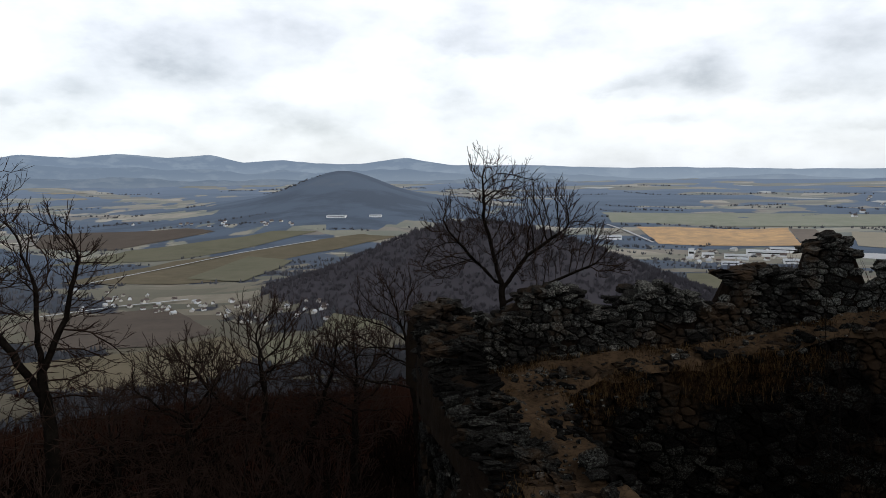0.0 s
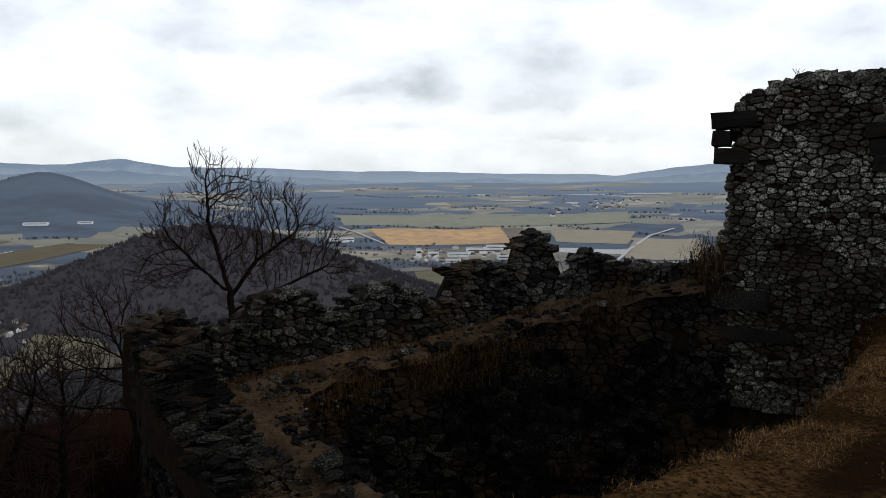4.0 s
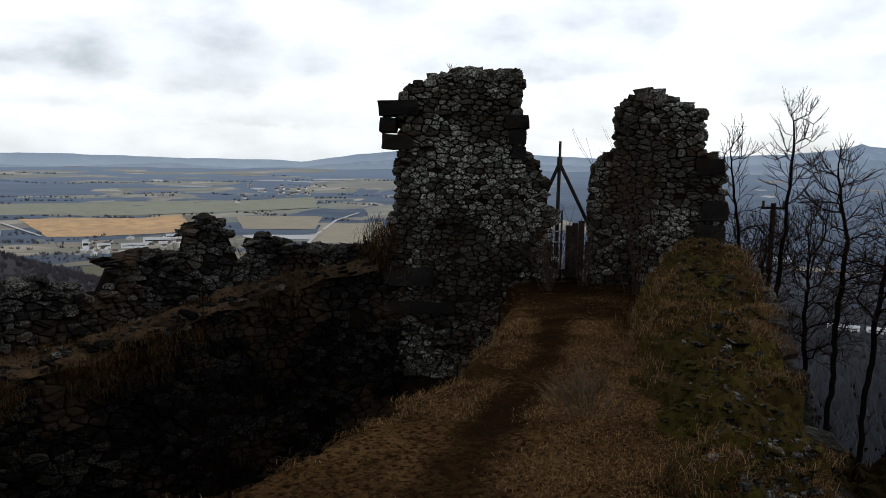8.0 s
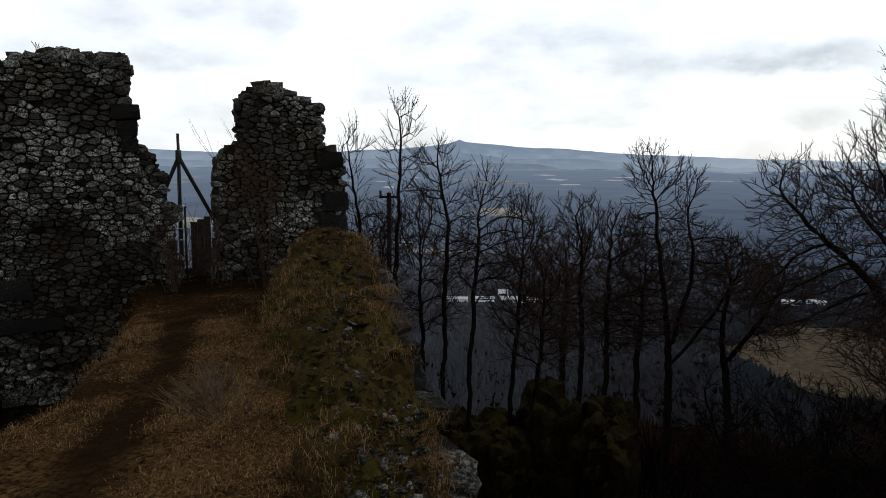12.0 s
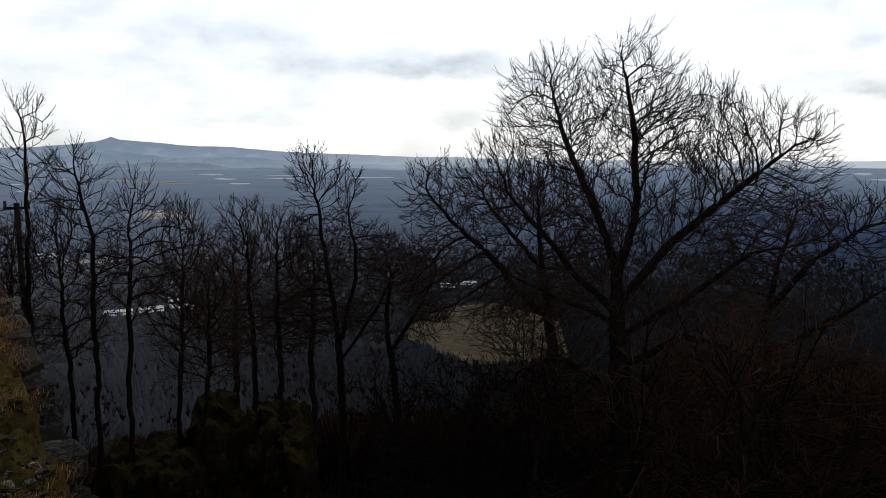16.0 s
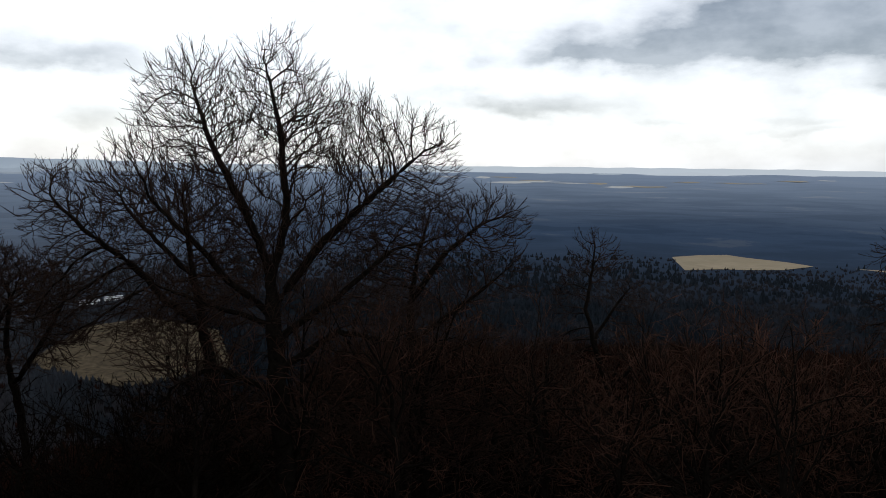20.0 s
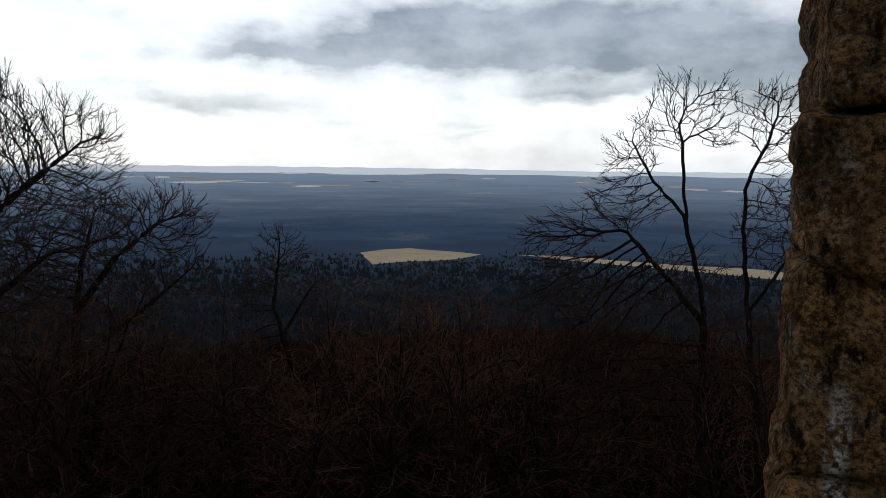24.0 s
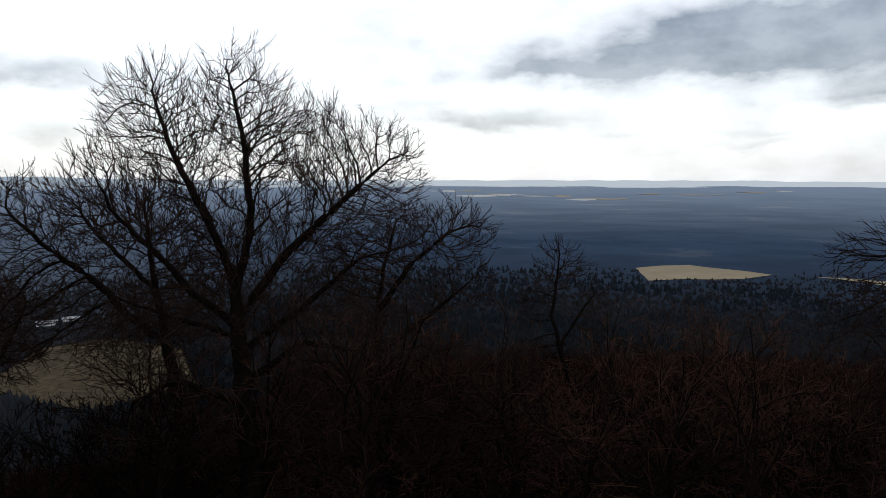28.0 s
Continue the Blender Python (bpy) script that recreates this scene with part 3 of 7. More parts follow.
class Masonry:
    """Places stones under a thing: the first ones as parts, the rest joined."""

    def __init__(self, parent, limit, seed, stone_set=False):
        self.meshes, self.own, self.joined = {0: (STONES, BASALT, BASALT_STUFF), 1: (SHADE_STONES, SHADE_BASALT, SHADE_RUBBLE), 2: (WORN_STONES, WORN, WORN_STUFF)}[int(stone_set)]
        self.parent, self.limit, self.rnd = parent, limit, random.Random(seed)
        self.count, self.verts, self.faces = 0, [], []
        self.inv = parent.matrix_basis.inverted()

    def put(self, p, ux, uz, size, tilt=0.12):
        """A stone at p: ux along the wall, uz outwards, size = width, depth, height."""
        r = self.rnd
        ux = Vector(ux).normalized()
        uz = Vector(uz).normalized()
        up = Vector((0, 0, 1))
        m = Matrix((ux, uz, up)).transposed().to_4x4()
        m = Matrix.Translation(p) @ m @ Euler((r.uniform(-tilt, tilt), r.uniform(-tilt, tilt), r.uniform(-tilt, tilt))).to_matrix().to_4x4() @ Matrix.Diagonal((*size, 1))
        m = self.inv @ m
        k = r.randrange(len(STONES))
        if self.count < self.limit:
            part("stone", self.meshes[k], self.parent, "", m)
            self.count += 1
        else:
            co, fs = STONE_DATA[k]
            b = len(self.verts)
            a = np.array(m)
            self.verts.extend(map(tuple, co @ a[:3, :3].T + a[:3, 3]))
            self.faces.extend(tuple(b + i for i in f) for f in fs)

    def add(self, verts, faces, at):
        """A stone of its own shape; verts are relative to at."""
        p = self.inv @ Vector(at)
        if self.count < self.limit:
            part("stone", mesh_of("stone", verts, faces, self.own), self.parent, "", Matrix.Translation(p))
            self.count += 1
        else:
            b = len(self.verts)
            self.verts.extend(tuple(p + v) for v in verts)
            self.faces.extend(tuple(b + i for i in f) for f in faces)

    def done(self, name="rubble"):
        if self.verts:
            ob = part(name, mesh_of(name, self.verts, self.faces, self.joined), self.parent, "small dark lichened rubble stones")
            tagged(ob, kind="stuff")


def rough(p, amount, scale=2.2):
    n = noise.noise_vector(Vector(p) * scale)
    return Vector(p) + n * amount


def clip_cell(poly, px, py, qx, qy, gap):
    """Cuts a stone's outline half way to its neighbour, less the joint."""
    mx, my, nx, ny = (px + qx) / 2, (py + qy) / 2, qx - px, qy - py
    k = math.hypot(nx, ny)
    nx, ny = nx / k, ny / k
    c = mx * nx + my * ny - gap
    out = []
    for (x0, y0), (x1, y1) in zip(poly, poly[1:] + poly[:1]):
        d0, d1 = x0 * nx + y0 * ny - c, x1 * nx + y1 * ny - c
        if d0 <= 0:
            out.append((x0, y0))
        if (d0 < 0) != (d1 < 0):
            t = d0 / (d0 - d1)
            out.append((x0 + (x1 - x0) * t, y0 + (y1 - y0) * t))
    return out


def worn_outline(poly, rnd):
    """Takes the corners off a stone's outline."""
    out = []
    for (x0, y0), (x1, y1) in zip(poly, poly[1:] + poly[:1]):
        k = math.hypot(x1 - x0, y1 - y0)
        if k < .012:
            out.append(((x0 + x1) / 2, (y0 + y1) / 2))
            continue
        c = min(.42, rnd.uniform(.012, .03) / k)
        out += [(x0 + (x1 - x0) * c, y0 + (y1 - y0) * c), (x1 - (x1 - x0) * c, y1 - (y1 - y0) * c)]
    return out


def rubble_face(mat, place, u0, u1, v0, v1, inside, su, sv, gap=.0062):
    """Fills a wall's face with fitted rubble stones in rough courses, from the top down. place(u, v): point, direction along, outward normal."""
    rnd = mat.rnd
    cols, rows = int((u1 - u0) / su) + 3, int((v1 - v0) / sv) + 3
    flat = 1.7
    pts = {}
    for j in range(rows):
        shift, swell = rnd.random(), rnd.uniform(.8, 1.2)
        for i in range(cols):
            k = rnd.random()
            if k < .16:
                continue
            pu, pv = u0 + (i - 1 + shift + rnd.uniform(-.40, .40)) * su, v1 - (j - 1 + rnd.uniform(-.2, .2) * swell + .35 * noise.noise(Vector((i * su * .9, j * .3, 7)))) * sv
            pts[i, j] = [(pu, pv)] if k < .80 else [(pu - su * .2, pv - sv * .22), (pu + su * .22, pv + sv * .2)]
    for (i, j), group in sorted(pts.items(), key=lambda k: (k[0][1], k[0][0])):
        near = [q for dj in (-2, -1, 0, 1, 2) for di in (-3, -2, -1, 0, 1, 2, 3) for q in pts.get((i + di, j + dj), ())]
        for pu, pv in group:
            if not inside(pu, pv) or rnd.random() < .025:
                continue
            poly = [(pu - su, (pv - sv) * flat), (pu + su, (pv - sv) * flat), (pu + su, (pv + sv) * flat), (pu - su, (pv + sv) * flat)]
            for q in near:
                if q != (pu, pv) and len(poly) > 2:
                    poly = clip_cell(poly, pu, pv * flat, q[0], q[1] * flat, gap * rnd.uniform(.5, 1.9))
            if len(poly) < 3:
                continue
            poly = worn_outline([(x, y / flat) for x, y in poly], rnd)
            pos, ux, n = place(pu, pv)
            cu, cv = sum(p[0] for p in poly) / len(poly), sum(p[1] for p in poly) / len(poly)
            out, deep = rnd.uniform(-.045, .04), rnd.uniform(.12, .2)
            tu, tv = rnd.uniform(-.2, .2), rnd.uniform(-.25, .2)
            m = len(poly)
            verts = []
            for k, (sc, dn) in enumerate(((1.0, -deep), (1.0, -.034), (.80, 0.0))):
                for x, y in poly:
                    a, b = (x - cu) * sc, (y - cv) * sc
                    dd = dn + (out + tu * a + tv * b + rnd.uniform(-.013, .013) if k else 0)
                    verts.append(ux * (cu - pu + a) + Vector((0, 0, cv - pv + b)) + n * dd)
            verts.append(ux * (cu - pu) + Vector((0, 0, cv - pv)) + n * (out + rnd.uniform(-.004, .012)))
            faces = []
            for k in range(m):
                q = (k + 1) % m
                faces += [(k, q, m + q, m + k), (m + k, m + q, 2 * m + q, 2 * m + k), (2 * m + k, 2 * m + q, 3 * m)]
            mat.add(verts, faces, pos)


def wall_stack(name, a, b, thick, outline, base, label, seed, limit=300, row=(0.10, 0.18), width=(0.10, 0.27)):
    """A ruined upright wall from plan point a to b; outline(z) gives its extent along a-b; thickness goes behind the face."""
    a, b = Vector((*a, 0)), Vector((*b, 0))
    u = (b - a).normalized()
    n = Vector((u.y, -u.x, 0))
    if n.dot(a) > 0:
        n = -n
    ob = thing(name, (a + b) / 2 + Vector((0, 0, base)), label, "ruined wall")
    mat = Masonry(ob, limit, seed)
    rnd = mat.rnd
    top = outline(None)
    # the core
    verts, faces = [], []
    levels = np.arange(base, top, 0.2)
    ring = 10
    for z in levels:
        lo, hi = outline(z)
        for side in (0, 1):
            for k in range(5):
                t = k / 4 if side == 0 else 1 - k / 4
                s = lo + 0.06 + (hi - lo - 0.12) * t
                p = a + u * s - n * (0.07 if side == 0 else thick - 0.07) + Vector((0, 0, z))
                verts.append(rough(p, 0.07) - ob.location)
    for i in range(len(levels) - 1):
        for k in range(ring):
            j = (k + 1) % ring
            faces.append((i * ring + k, i * ring + j, (i + 1) * ring + j, (i + 1) * ring + k))
    faces.append(tuple((len(levels) - 1) * ring + k for k in range(ring)))
    part("core", mesh_of("core", verts, faces, MORTAR), ob)
    # the stones, course by course from the top
    courses, z = [], base
    while z < top:
        h = rnd.uniform(*row)
        courses.append((z, h))
        z += h
    def place(pu, pv):
        return a + u * pu + Vector((0, 0, pv)), u, n

    def within(pu, pv):
        if not base < pv < top + .03:
            return False
        lo_, hi_ = outline(min(pv, top))
        return lo_ + .01 < pu < hi_ - .01
    rubble_face(mat, place, -.4, (b - a).length + .4, max(base, -3.9), top + .05, within, .165, .094)
    ends = [(z, h, *outline(min(z + h / 2, top))) for z, h in reversed(courses)]
    for z, h, lo, hi in ends:
        for e, sg in ((lo, -1), (hi, 1)):
            q = 0.2
            while q < thick:
                w = rnd.uniform(0.18, 0.36)
                p = a + u * (e - sg * rnd.uniform(0.03, 0.12)) - n * (q + w / 2) + Vector((0, 0, z + h / 2))
                mat.put(p, n, u, (w, 0.26, h * 1.04))
                q += w
        # open tops of this course, where the next is narrower
        lo2, hi2 = outline(min(z + h * 1.5, top))
        for c0, c1 in ((lo, lo2), (hi2, hi)):
            s = c0
            while s < c1 - 0.05:
                w = rnd.uniform(0.15, 0.32)
                for q in np.arange(0.25, thick, 0.3):
                    mat.put(a + u * (s + w / 2) - n * (q + rnd.uniform(-.06, .06)) + Vector((0, 0, z + h * 0.8)), u, n, (w, 0.3, h), 0.3)
                s += w
    lo, hi = outline(top)
    for s in np.arange(lo, hi, 0.24):
        for q in np.arange(0.1, thick, 0.27):
            mat.put(a + u * (s + rnd.uniform(-.05, .05) + .1) - n * q + Vector((0, 0, top + rnd.uniform(-.14, .05))), u, n, (rnd.uniform(.18, .34), .28, rnd.uniform(.12, .22)), 0.35)
    mat.done()
    return ob, a, u, n, mat


def by_level(pairs):
    """An outline from (z, lo, hi) rows; outline(None) is the top."""
    zs, lo, hi = zip(*pairs)

    def f(z):
        if z is None:
            return zs[-1]
        w = 0.05 * noise.noise(Vector((z * 3.1, 4.7, 0)))
        v = 0.06 * noise.noise(Vector((z * 3.7, 9.7, 2)))
        return float(np.interp(z, zs, lo)) + w, float(np.interp(z, zs, hi)) + v
    return f


# gate tower stump with the dressed quoins
tower_a, ta, tu, tn, tm = wall_stack("ruined_gate_wall", (8.98, 9.56), (10.52, 7.86), 1.2, by_level([
    (-6.0, -.25, 2.3), (-1.9, -.12, 2.32), (-1.2, -.05, 2.32), (-.9, .02, 2.34), (-.3, .04, 2.34), (.1, .08, 2.3), (.6, .12, 2.3), (.85, .08, 2.24), (1.0, .08, 2.2), (1.12, .1, 2.26),
    (1.22, .22, 2.3), (1.34, .45, 2.3), (1.44, .75, 2.3), (1.52, 1.05, 2.26)]), -6.0,
    "tall ruined stump of dark basalt masonry with pale lichen", 3, 300)


def dressed(parent, p, ux, uz, size, k=0):
    m = Matrix((Vector(ux).normalized(), Vector(uz).normalized(), Vector((0, 0, 1)))).transposed().to_4x4()
    part("dressed_block", BLOCKS[k % 3], parent, "dark squared stone block", parent.matrix_basis.inverted() @ Matrix.Translation(p) @ m @ Euler((.03 * (k % 2), .04 * (k - 1), .05 * (1 - k))).to_matrix().to_4x4() @ Matrix.Diagonal((*size, 1)))


for k, (z, s0, s1, h) in enumerate(((.89, -.27, .44, .265), (.58, -.27, .02, .25), (.28, -.25, .32, .26))):
    dressed(tower_a, ta + tu * ((s0 + s1) / 2) - tn * 0.25 + Vector((0, 0, z)), tu, tn, (s1 - s0, .66, h), k)
for k, (z, s0, s1, h) in enumerate(((.66, 2.0, 2.42, .235), (.38, 2.05, 2.36, .24), (.12, 2.1, 2.36, .23))):
    dressed(tower_a, ta + tu * ((s0 + s1) / 2) - tn * 0.22 + Vector((0, 0, z)), tu, tn, (s1 - s0, .6, h), k)
for k, (z, s0, s1, h) in enumerate(((-2.17, -.2, .72, .34), (-2.75, -.25, 1.1, .22))):
    dressed(tower_a, ta + tu * ((s0 + s1) / 2) - tn * 0.1 + Vector((0, 0, z)), tu, tn, (s1 - s0, .34, h), k)

# its broken return beside the passage
wall_stack("broken_wall_return", (10.6, 8.0), (11.3, 7.5), 0.8, by_level([
    (-6, 0, .85), (-2.2, -.1, .84), (-1.6, -.1, .78), (-1.1, -.1, .70), (-.7, -.1, .58), (-.35, -.1, .5), (-.05, -.1, .42), (.06, -.1, .2)]), -4.0,
    "broken end of the gate wall in crumbling basalt rubble", 5, 160)

# second stump, on the other side of the passage
tower_b, ba, bu, bn, bmz = wall_stack("ruined_gate_pier", (11.30, 7.02), (12.55, 4.78), 1.2, by_level([
    (-4.0, .0, 2.45), (-2.2, .06, 2.42), (-1.2, .12, 2.38), (-.6, .12, 2.36), (-.15, .18, 2.32), (0.0, .26, 2.2), (.06, .50, 2.04), (.3, .55, 1.98), (.55, .56, 2.0), (.75, .54, 1.96),
    (.88, .56, 1.84), (.98, .62, 1.68), (1.06, .74, 1.5), (1.12, .9, 1.25)]), -4.0,
    "narrow ruined pier of dark basalt rubble with quoins", 7, 300)
for k, (z, s0, s1, h) in enumerate(((-.1, 1.9, 2.36, .28), (-.86, 2.0, 2.44, .34), (-1.25, 1.9, 2.42, .32))):
    dressed(tower_b, ba + bu * ((s0 + s1) / 2) - bn * 0.2 + Vector((0, 0, z)), bu, bn, (s1 - s0, .6, h), k)


def run_wall(name, rows, thick, label, seed, limit, inward, size=1.0, tops=True, stone_set=False):
    """A low wall along a line: rows of (x, y, base z, top z). inward: the side whose face shows, +1 left of the line, -1 right."""
    pts = [Vector((x, y, 0)) for x, y, *_ in rows]
    lens = [0.0]
    for p, q in zip(pts, pts[1:]):
        lens.append(lens[-1] + (q - p).length)
    xs, ys, bs, ts = zip(*rows)

    def at(s):
        p = Vector((float(np.interp(s, lens, xs)), float(np.interp(s, lens, ys)), 0))
        q = Vector((float(np.interp(s + .05, lens, xs)), float(np.interp(s + .05, lens, ys)), 0))
        if (q - p).length < 0.01:
            q = p
            p = Vector((float(np.interp(s - .05, lens, xs)), float(np.interp(s - .05, lens, ys)), 0))
            u = (q - p).normalized()
            p = q
        else:
            u = (q - p).normalized()
        n = Vector((-u.y, u.x, 0)) * inward
        return p, u, n, float(np.interp(s, lens, bs)), float(np.interp(s, lens, ts))
    mid = at(lens[-1] / 2)
    ob = thing(name, mid[0] + Vector((0, 0, min(bs))), label, "ruined wall")
    mat = Masonry(ob, limit, seed, stone_set)
    rnd = mat.rnd
    verts, faces = [], []
    steps = np.arange(0, lens[-1] + 0.01, 0.2)
    for s in steps:
        p, u, n, b, t = at(s)
        t += 0.08 * noise.noise(Vector((s * 2.3, seed, 0)))
        for f, z in ((-.05, b), (-.08, (b + t) / 2), (-.14, t - .09), (-thick / 2, t - .05), (-thick + .14, t - .1), (-thick + .08, (b + t) / 2), (-thick + .05, b)):
            verts.append(rough(p + n * f + Vector((0, 0, z)), 0.07) - ob.location)
    for i in range(len(steps) - 1):
        for k in range(6):
            c = i * 7 + k
            faces.append((c, c + 1, c + 8, c + 7))
    faces += [tuple(range(7)), tuple(range(len(verts) - 7, len(verts)))]
    part("core", mesh_of("core", verts, faces, MORTAR), ob)
    def place(pu, pv):
        p, u, n, b, t = at(min(max(pu, 0), lens[-1]))
        return p + Vector((0, 0, pv)), u, n

    def within(pu, pv):
        if not 0 <= pu <= lens[-1]:
            return False
        p, u, n, b, t = at(pu)
        return b - .05 < pv < t + .06 * noise.noise(Vector((pu * 1.9, seed, 3)))
    rubble_face(mat, place, 0, lens[-1], max(min(bs), -5.8), max(ts), within, .24 * size, .145 * size)
    s = 0.0
    while s < lens[-1]:
        w = rnd.uniform(.12, .3) * size
        p, u, n, b, t = at(min(s + w / 2, lens[-1]))
        t += 0.10 * noise.noise(Vector((s * 1.9, seed, 3)))
        for q in (np.arange(.06, thick, .2) if tops else (.1, .3)):
            for k in range(2 if tops else 1):
                h = rnd.uniform(.06, .14) * size
                mat.put(p - n * (q + rnd.uniform(-.08, .08)) + Vector((0, 0, t - .02 + rnd.uniform(-.12, .05))), u, n, (w * rnd.uniform(.9, 1.5), rnd.uniform(.14, .3), h), 0.35)
        s += w
    mat.done()
    return ob, at, lens[-1]


# curtain wall parapet with its broken merlons
PARAPET = [(-.35, 10.35, -6, -2.15), (.2, 10.7, -6, -2.0), (.75, 10.9, -6, -2.35), (1.1, 11.0, -6, -2.25), (1.35, 11.05, -6, -1.9), (1.8, 11.15, -6, -1.82), (2.2, 11.2, -6, -1.95), (2.5, 11.25, -6, -2.3),
           (2.85, 11.3, -6, -2.3), (3.0, 11.35, -6, -1.96), (3.5, 11.4, -6, -1.9), (4.05, 11.45, -6, -1.95), (4.35, 11.5, -6, -2.3), (4.65, 11.55, -6, -2.28), (4.78, 11.6, -6, -1.7), (5.3, 11.7, -6, -1.64), (5.8, 11.75, -6, -1.7),
           (6.0, 11.77, -6, -1.95), (6.15, 11.77, -6, -1.36), (6.45, 11.75, -6, -1.1), (6.7, 11.7, -6, -1.12), (6.86, 11.65, -6, -1.4), (6.95, 11.6, -6, -1.95), (7.1, 11.5, -6, -1.95), (7.22, 11.45, -6, -1.48), (7.5, 11.3, -6, -1.5), (7.7, 11.15, -6, -1.66),
           (8.2, 10.75, -6, -1.72), (8.8, 10.1, -6, -1.66), (9.35, 9.7, -6, -1.66)]
parapet, _, _ = run_wall("parapet_wall", [(x, y, -3.3, t) for x, y, b, t in PARAPET], 0.55, "broken parapet of grey basalt rubble with ragged merlons", 11, 300, -1, 0.72, True, 2)
INNER = [(1.55, 9.6, -6, -3.02), (2.2, 10.1, -6, -3.0), (2.75, 10.35, -6, -2.95), (3.8, 10.6, -6, -2.93), (4.9, 10.7, -6, -2.8), (5.6, 10.72, -6, -2.62), (6.25, 10.65, -6, -2.46), (7.4, 10.4, -6, -2.2), (8.65, 9.7, -6, -1.9), (9.3, 9.3, -6, -1.85)]
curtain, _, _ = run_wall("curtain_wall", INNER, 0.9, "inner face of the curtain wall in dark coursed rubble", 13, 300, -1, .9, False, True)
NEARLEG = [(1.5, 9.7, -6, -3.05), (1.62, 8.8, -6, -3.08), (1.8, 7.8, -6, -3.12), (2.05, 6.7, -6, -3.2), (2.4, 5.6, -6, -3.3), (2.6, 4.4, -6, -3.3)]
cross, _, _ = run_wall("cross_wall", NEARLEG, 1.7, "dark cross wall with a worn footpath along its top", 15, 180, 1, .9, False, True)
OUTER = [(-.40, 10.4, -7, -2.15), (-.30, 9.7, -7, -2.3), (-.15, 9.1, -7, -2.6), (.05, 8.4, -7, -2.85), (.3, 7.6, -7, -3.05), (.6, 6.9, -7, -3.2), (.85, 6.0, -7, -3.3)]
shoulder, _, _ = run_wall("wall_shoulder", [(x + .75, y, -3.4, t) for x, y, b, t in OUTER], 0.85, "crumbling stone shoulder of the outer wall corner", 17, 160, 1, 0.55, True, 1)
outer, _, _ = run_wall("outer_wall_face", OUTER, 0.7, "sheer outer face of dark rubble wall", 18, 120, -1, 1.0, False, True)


def walk_top():
    """The trodden path on the wall's crown."""
    left = [(.85, 6.0, -3.28), (.75, 6.9, -3.2), (.7, 7.7, -3.1), (.7, 8.5, -3.03), (.65, 9.2, -2.98), (.7, 10.0, -2.95), (1.5, 10.65, -2.92), (2.8, 10.95, -2.88), (4.2, 11.15, -2.8), (5.5, 11.3, -2.6), (6.4, 11.3, -2.42), (7.4, 10.9, -2.16), (8.7, 9.95, -1.84)]
    right = [(2.25, 6.0, -3.3), (2.0, 6.8, -3.2), (1.85, 7.6, -3.12), (1.7, 8.4, -3.08), (1.62, 9.1, -3.05), (1.75, 9.65, -3.03), (2.3, 10.1, -3.0), (2.9, 10.35, -2.96), (4.2, 10.62, -2.88), (5.5, 10.7, -2.64), (6.4, 10.6, -2.44), (7.4, 10.4, -2.2), (8.65, 9.6, -1.9)]
    verts, faces = [], []
    n, m = 90, 10
    t = np.linspace(0, 12, n)
    L = np.array([np.interp(t, range(13), [p[k] for p in left]) for k in range(3)]).T
    R = np.array([np.interp(t, range(13), [p[k] for p in right]) for k in range(3)]).T
    for i in range(n):
        for k in range(m):
            f = k / (m - 1)
            p = Vector(L[i] * (1 - f) + R[i] * f)
            p.z += 0.03 + 0.10 * fbm(p.x, p.y, 1.6, 4, 2.0) - 0.07 * math.exp(-((f - .55) / .25) ** 2) - (0.12 if k == m - 1 else 0)
            verts.append(p)
    for i in range(n - 1):
        for k in range(m - 1):
            a = i * m + k
            faces.append((a, a + 1, a + m + 1, a + m))
    ob = part("wall_walk_path", mesh_of("wall_walk_path", verts, faces, PATH_EARTH, True))
    tagged(ob, "trodden earth path along the crown of the curtain wall", "path", kind="structure")


walk_top()


# mossy ruined wall that runs from the viewpoint to the pier
def ridge_line(t):
    xs, ys, zs, ws = (2.2, 3.45, 4.45, 6.2, 8.0, 9.6, 11.0, 12.2), (.40, 1.08, 1.52, 2.42, 3.3, 4.05, 4.7, 5.2), (-1.9, -1.66, -1.62, -1.6, -1.45, -1.3, -1.28, -1.4), (.8, .9, 1.0, 1.15, 1.3, 1.3, 1.2, 1.0)
    i = np.linspace(0, 1, 8)
    return [float(np.interp(t, i, k)) for k in (xs, ys, zs, ws)]


def ridge_rough(x, y):
    v = Vector((x, y, 0))
    return 0.11 * fbm(x, y, 1.7, 4, 4.0) + 0.08 * fbm(x, y, 5, 3, 1.0) + 0.16 * (noise.turbulence(v * 3.3, 4, True) - .45) + 0.09 * (noise.turbulence(v * 9, 3, True) - .4)


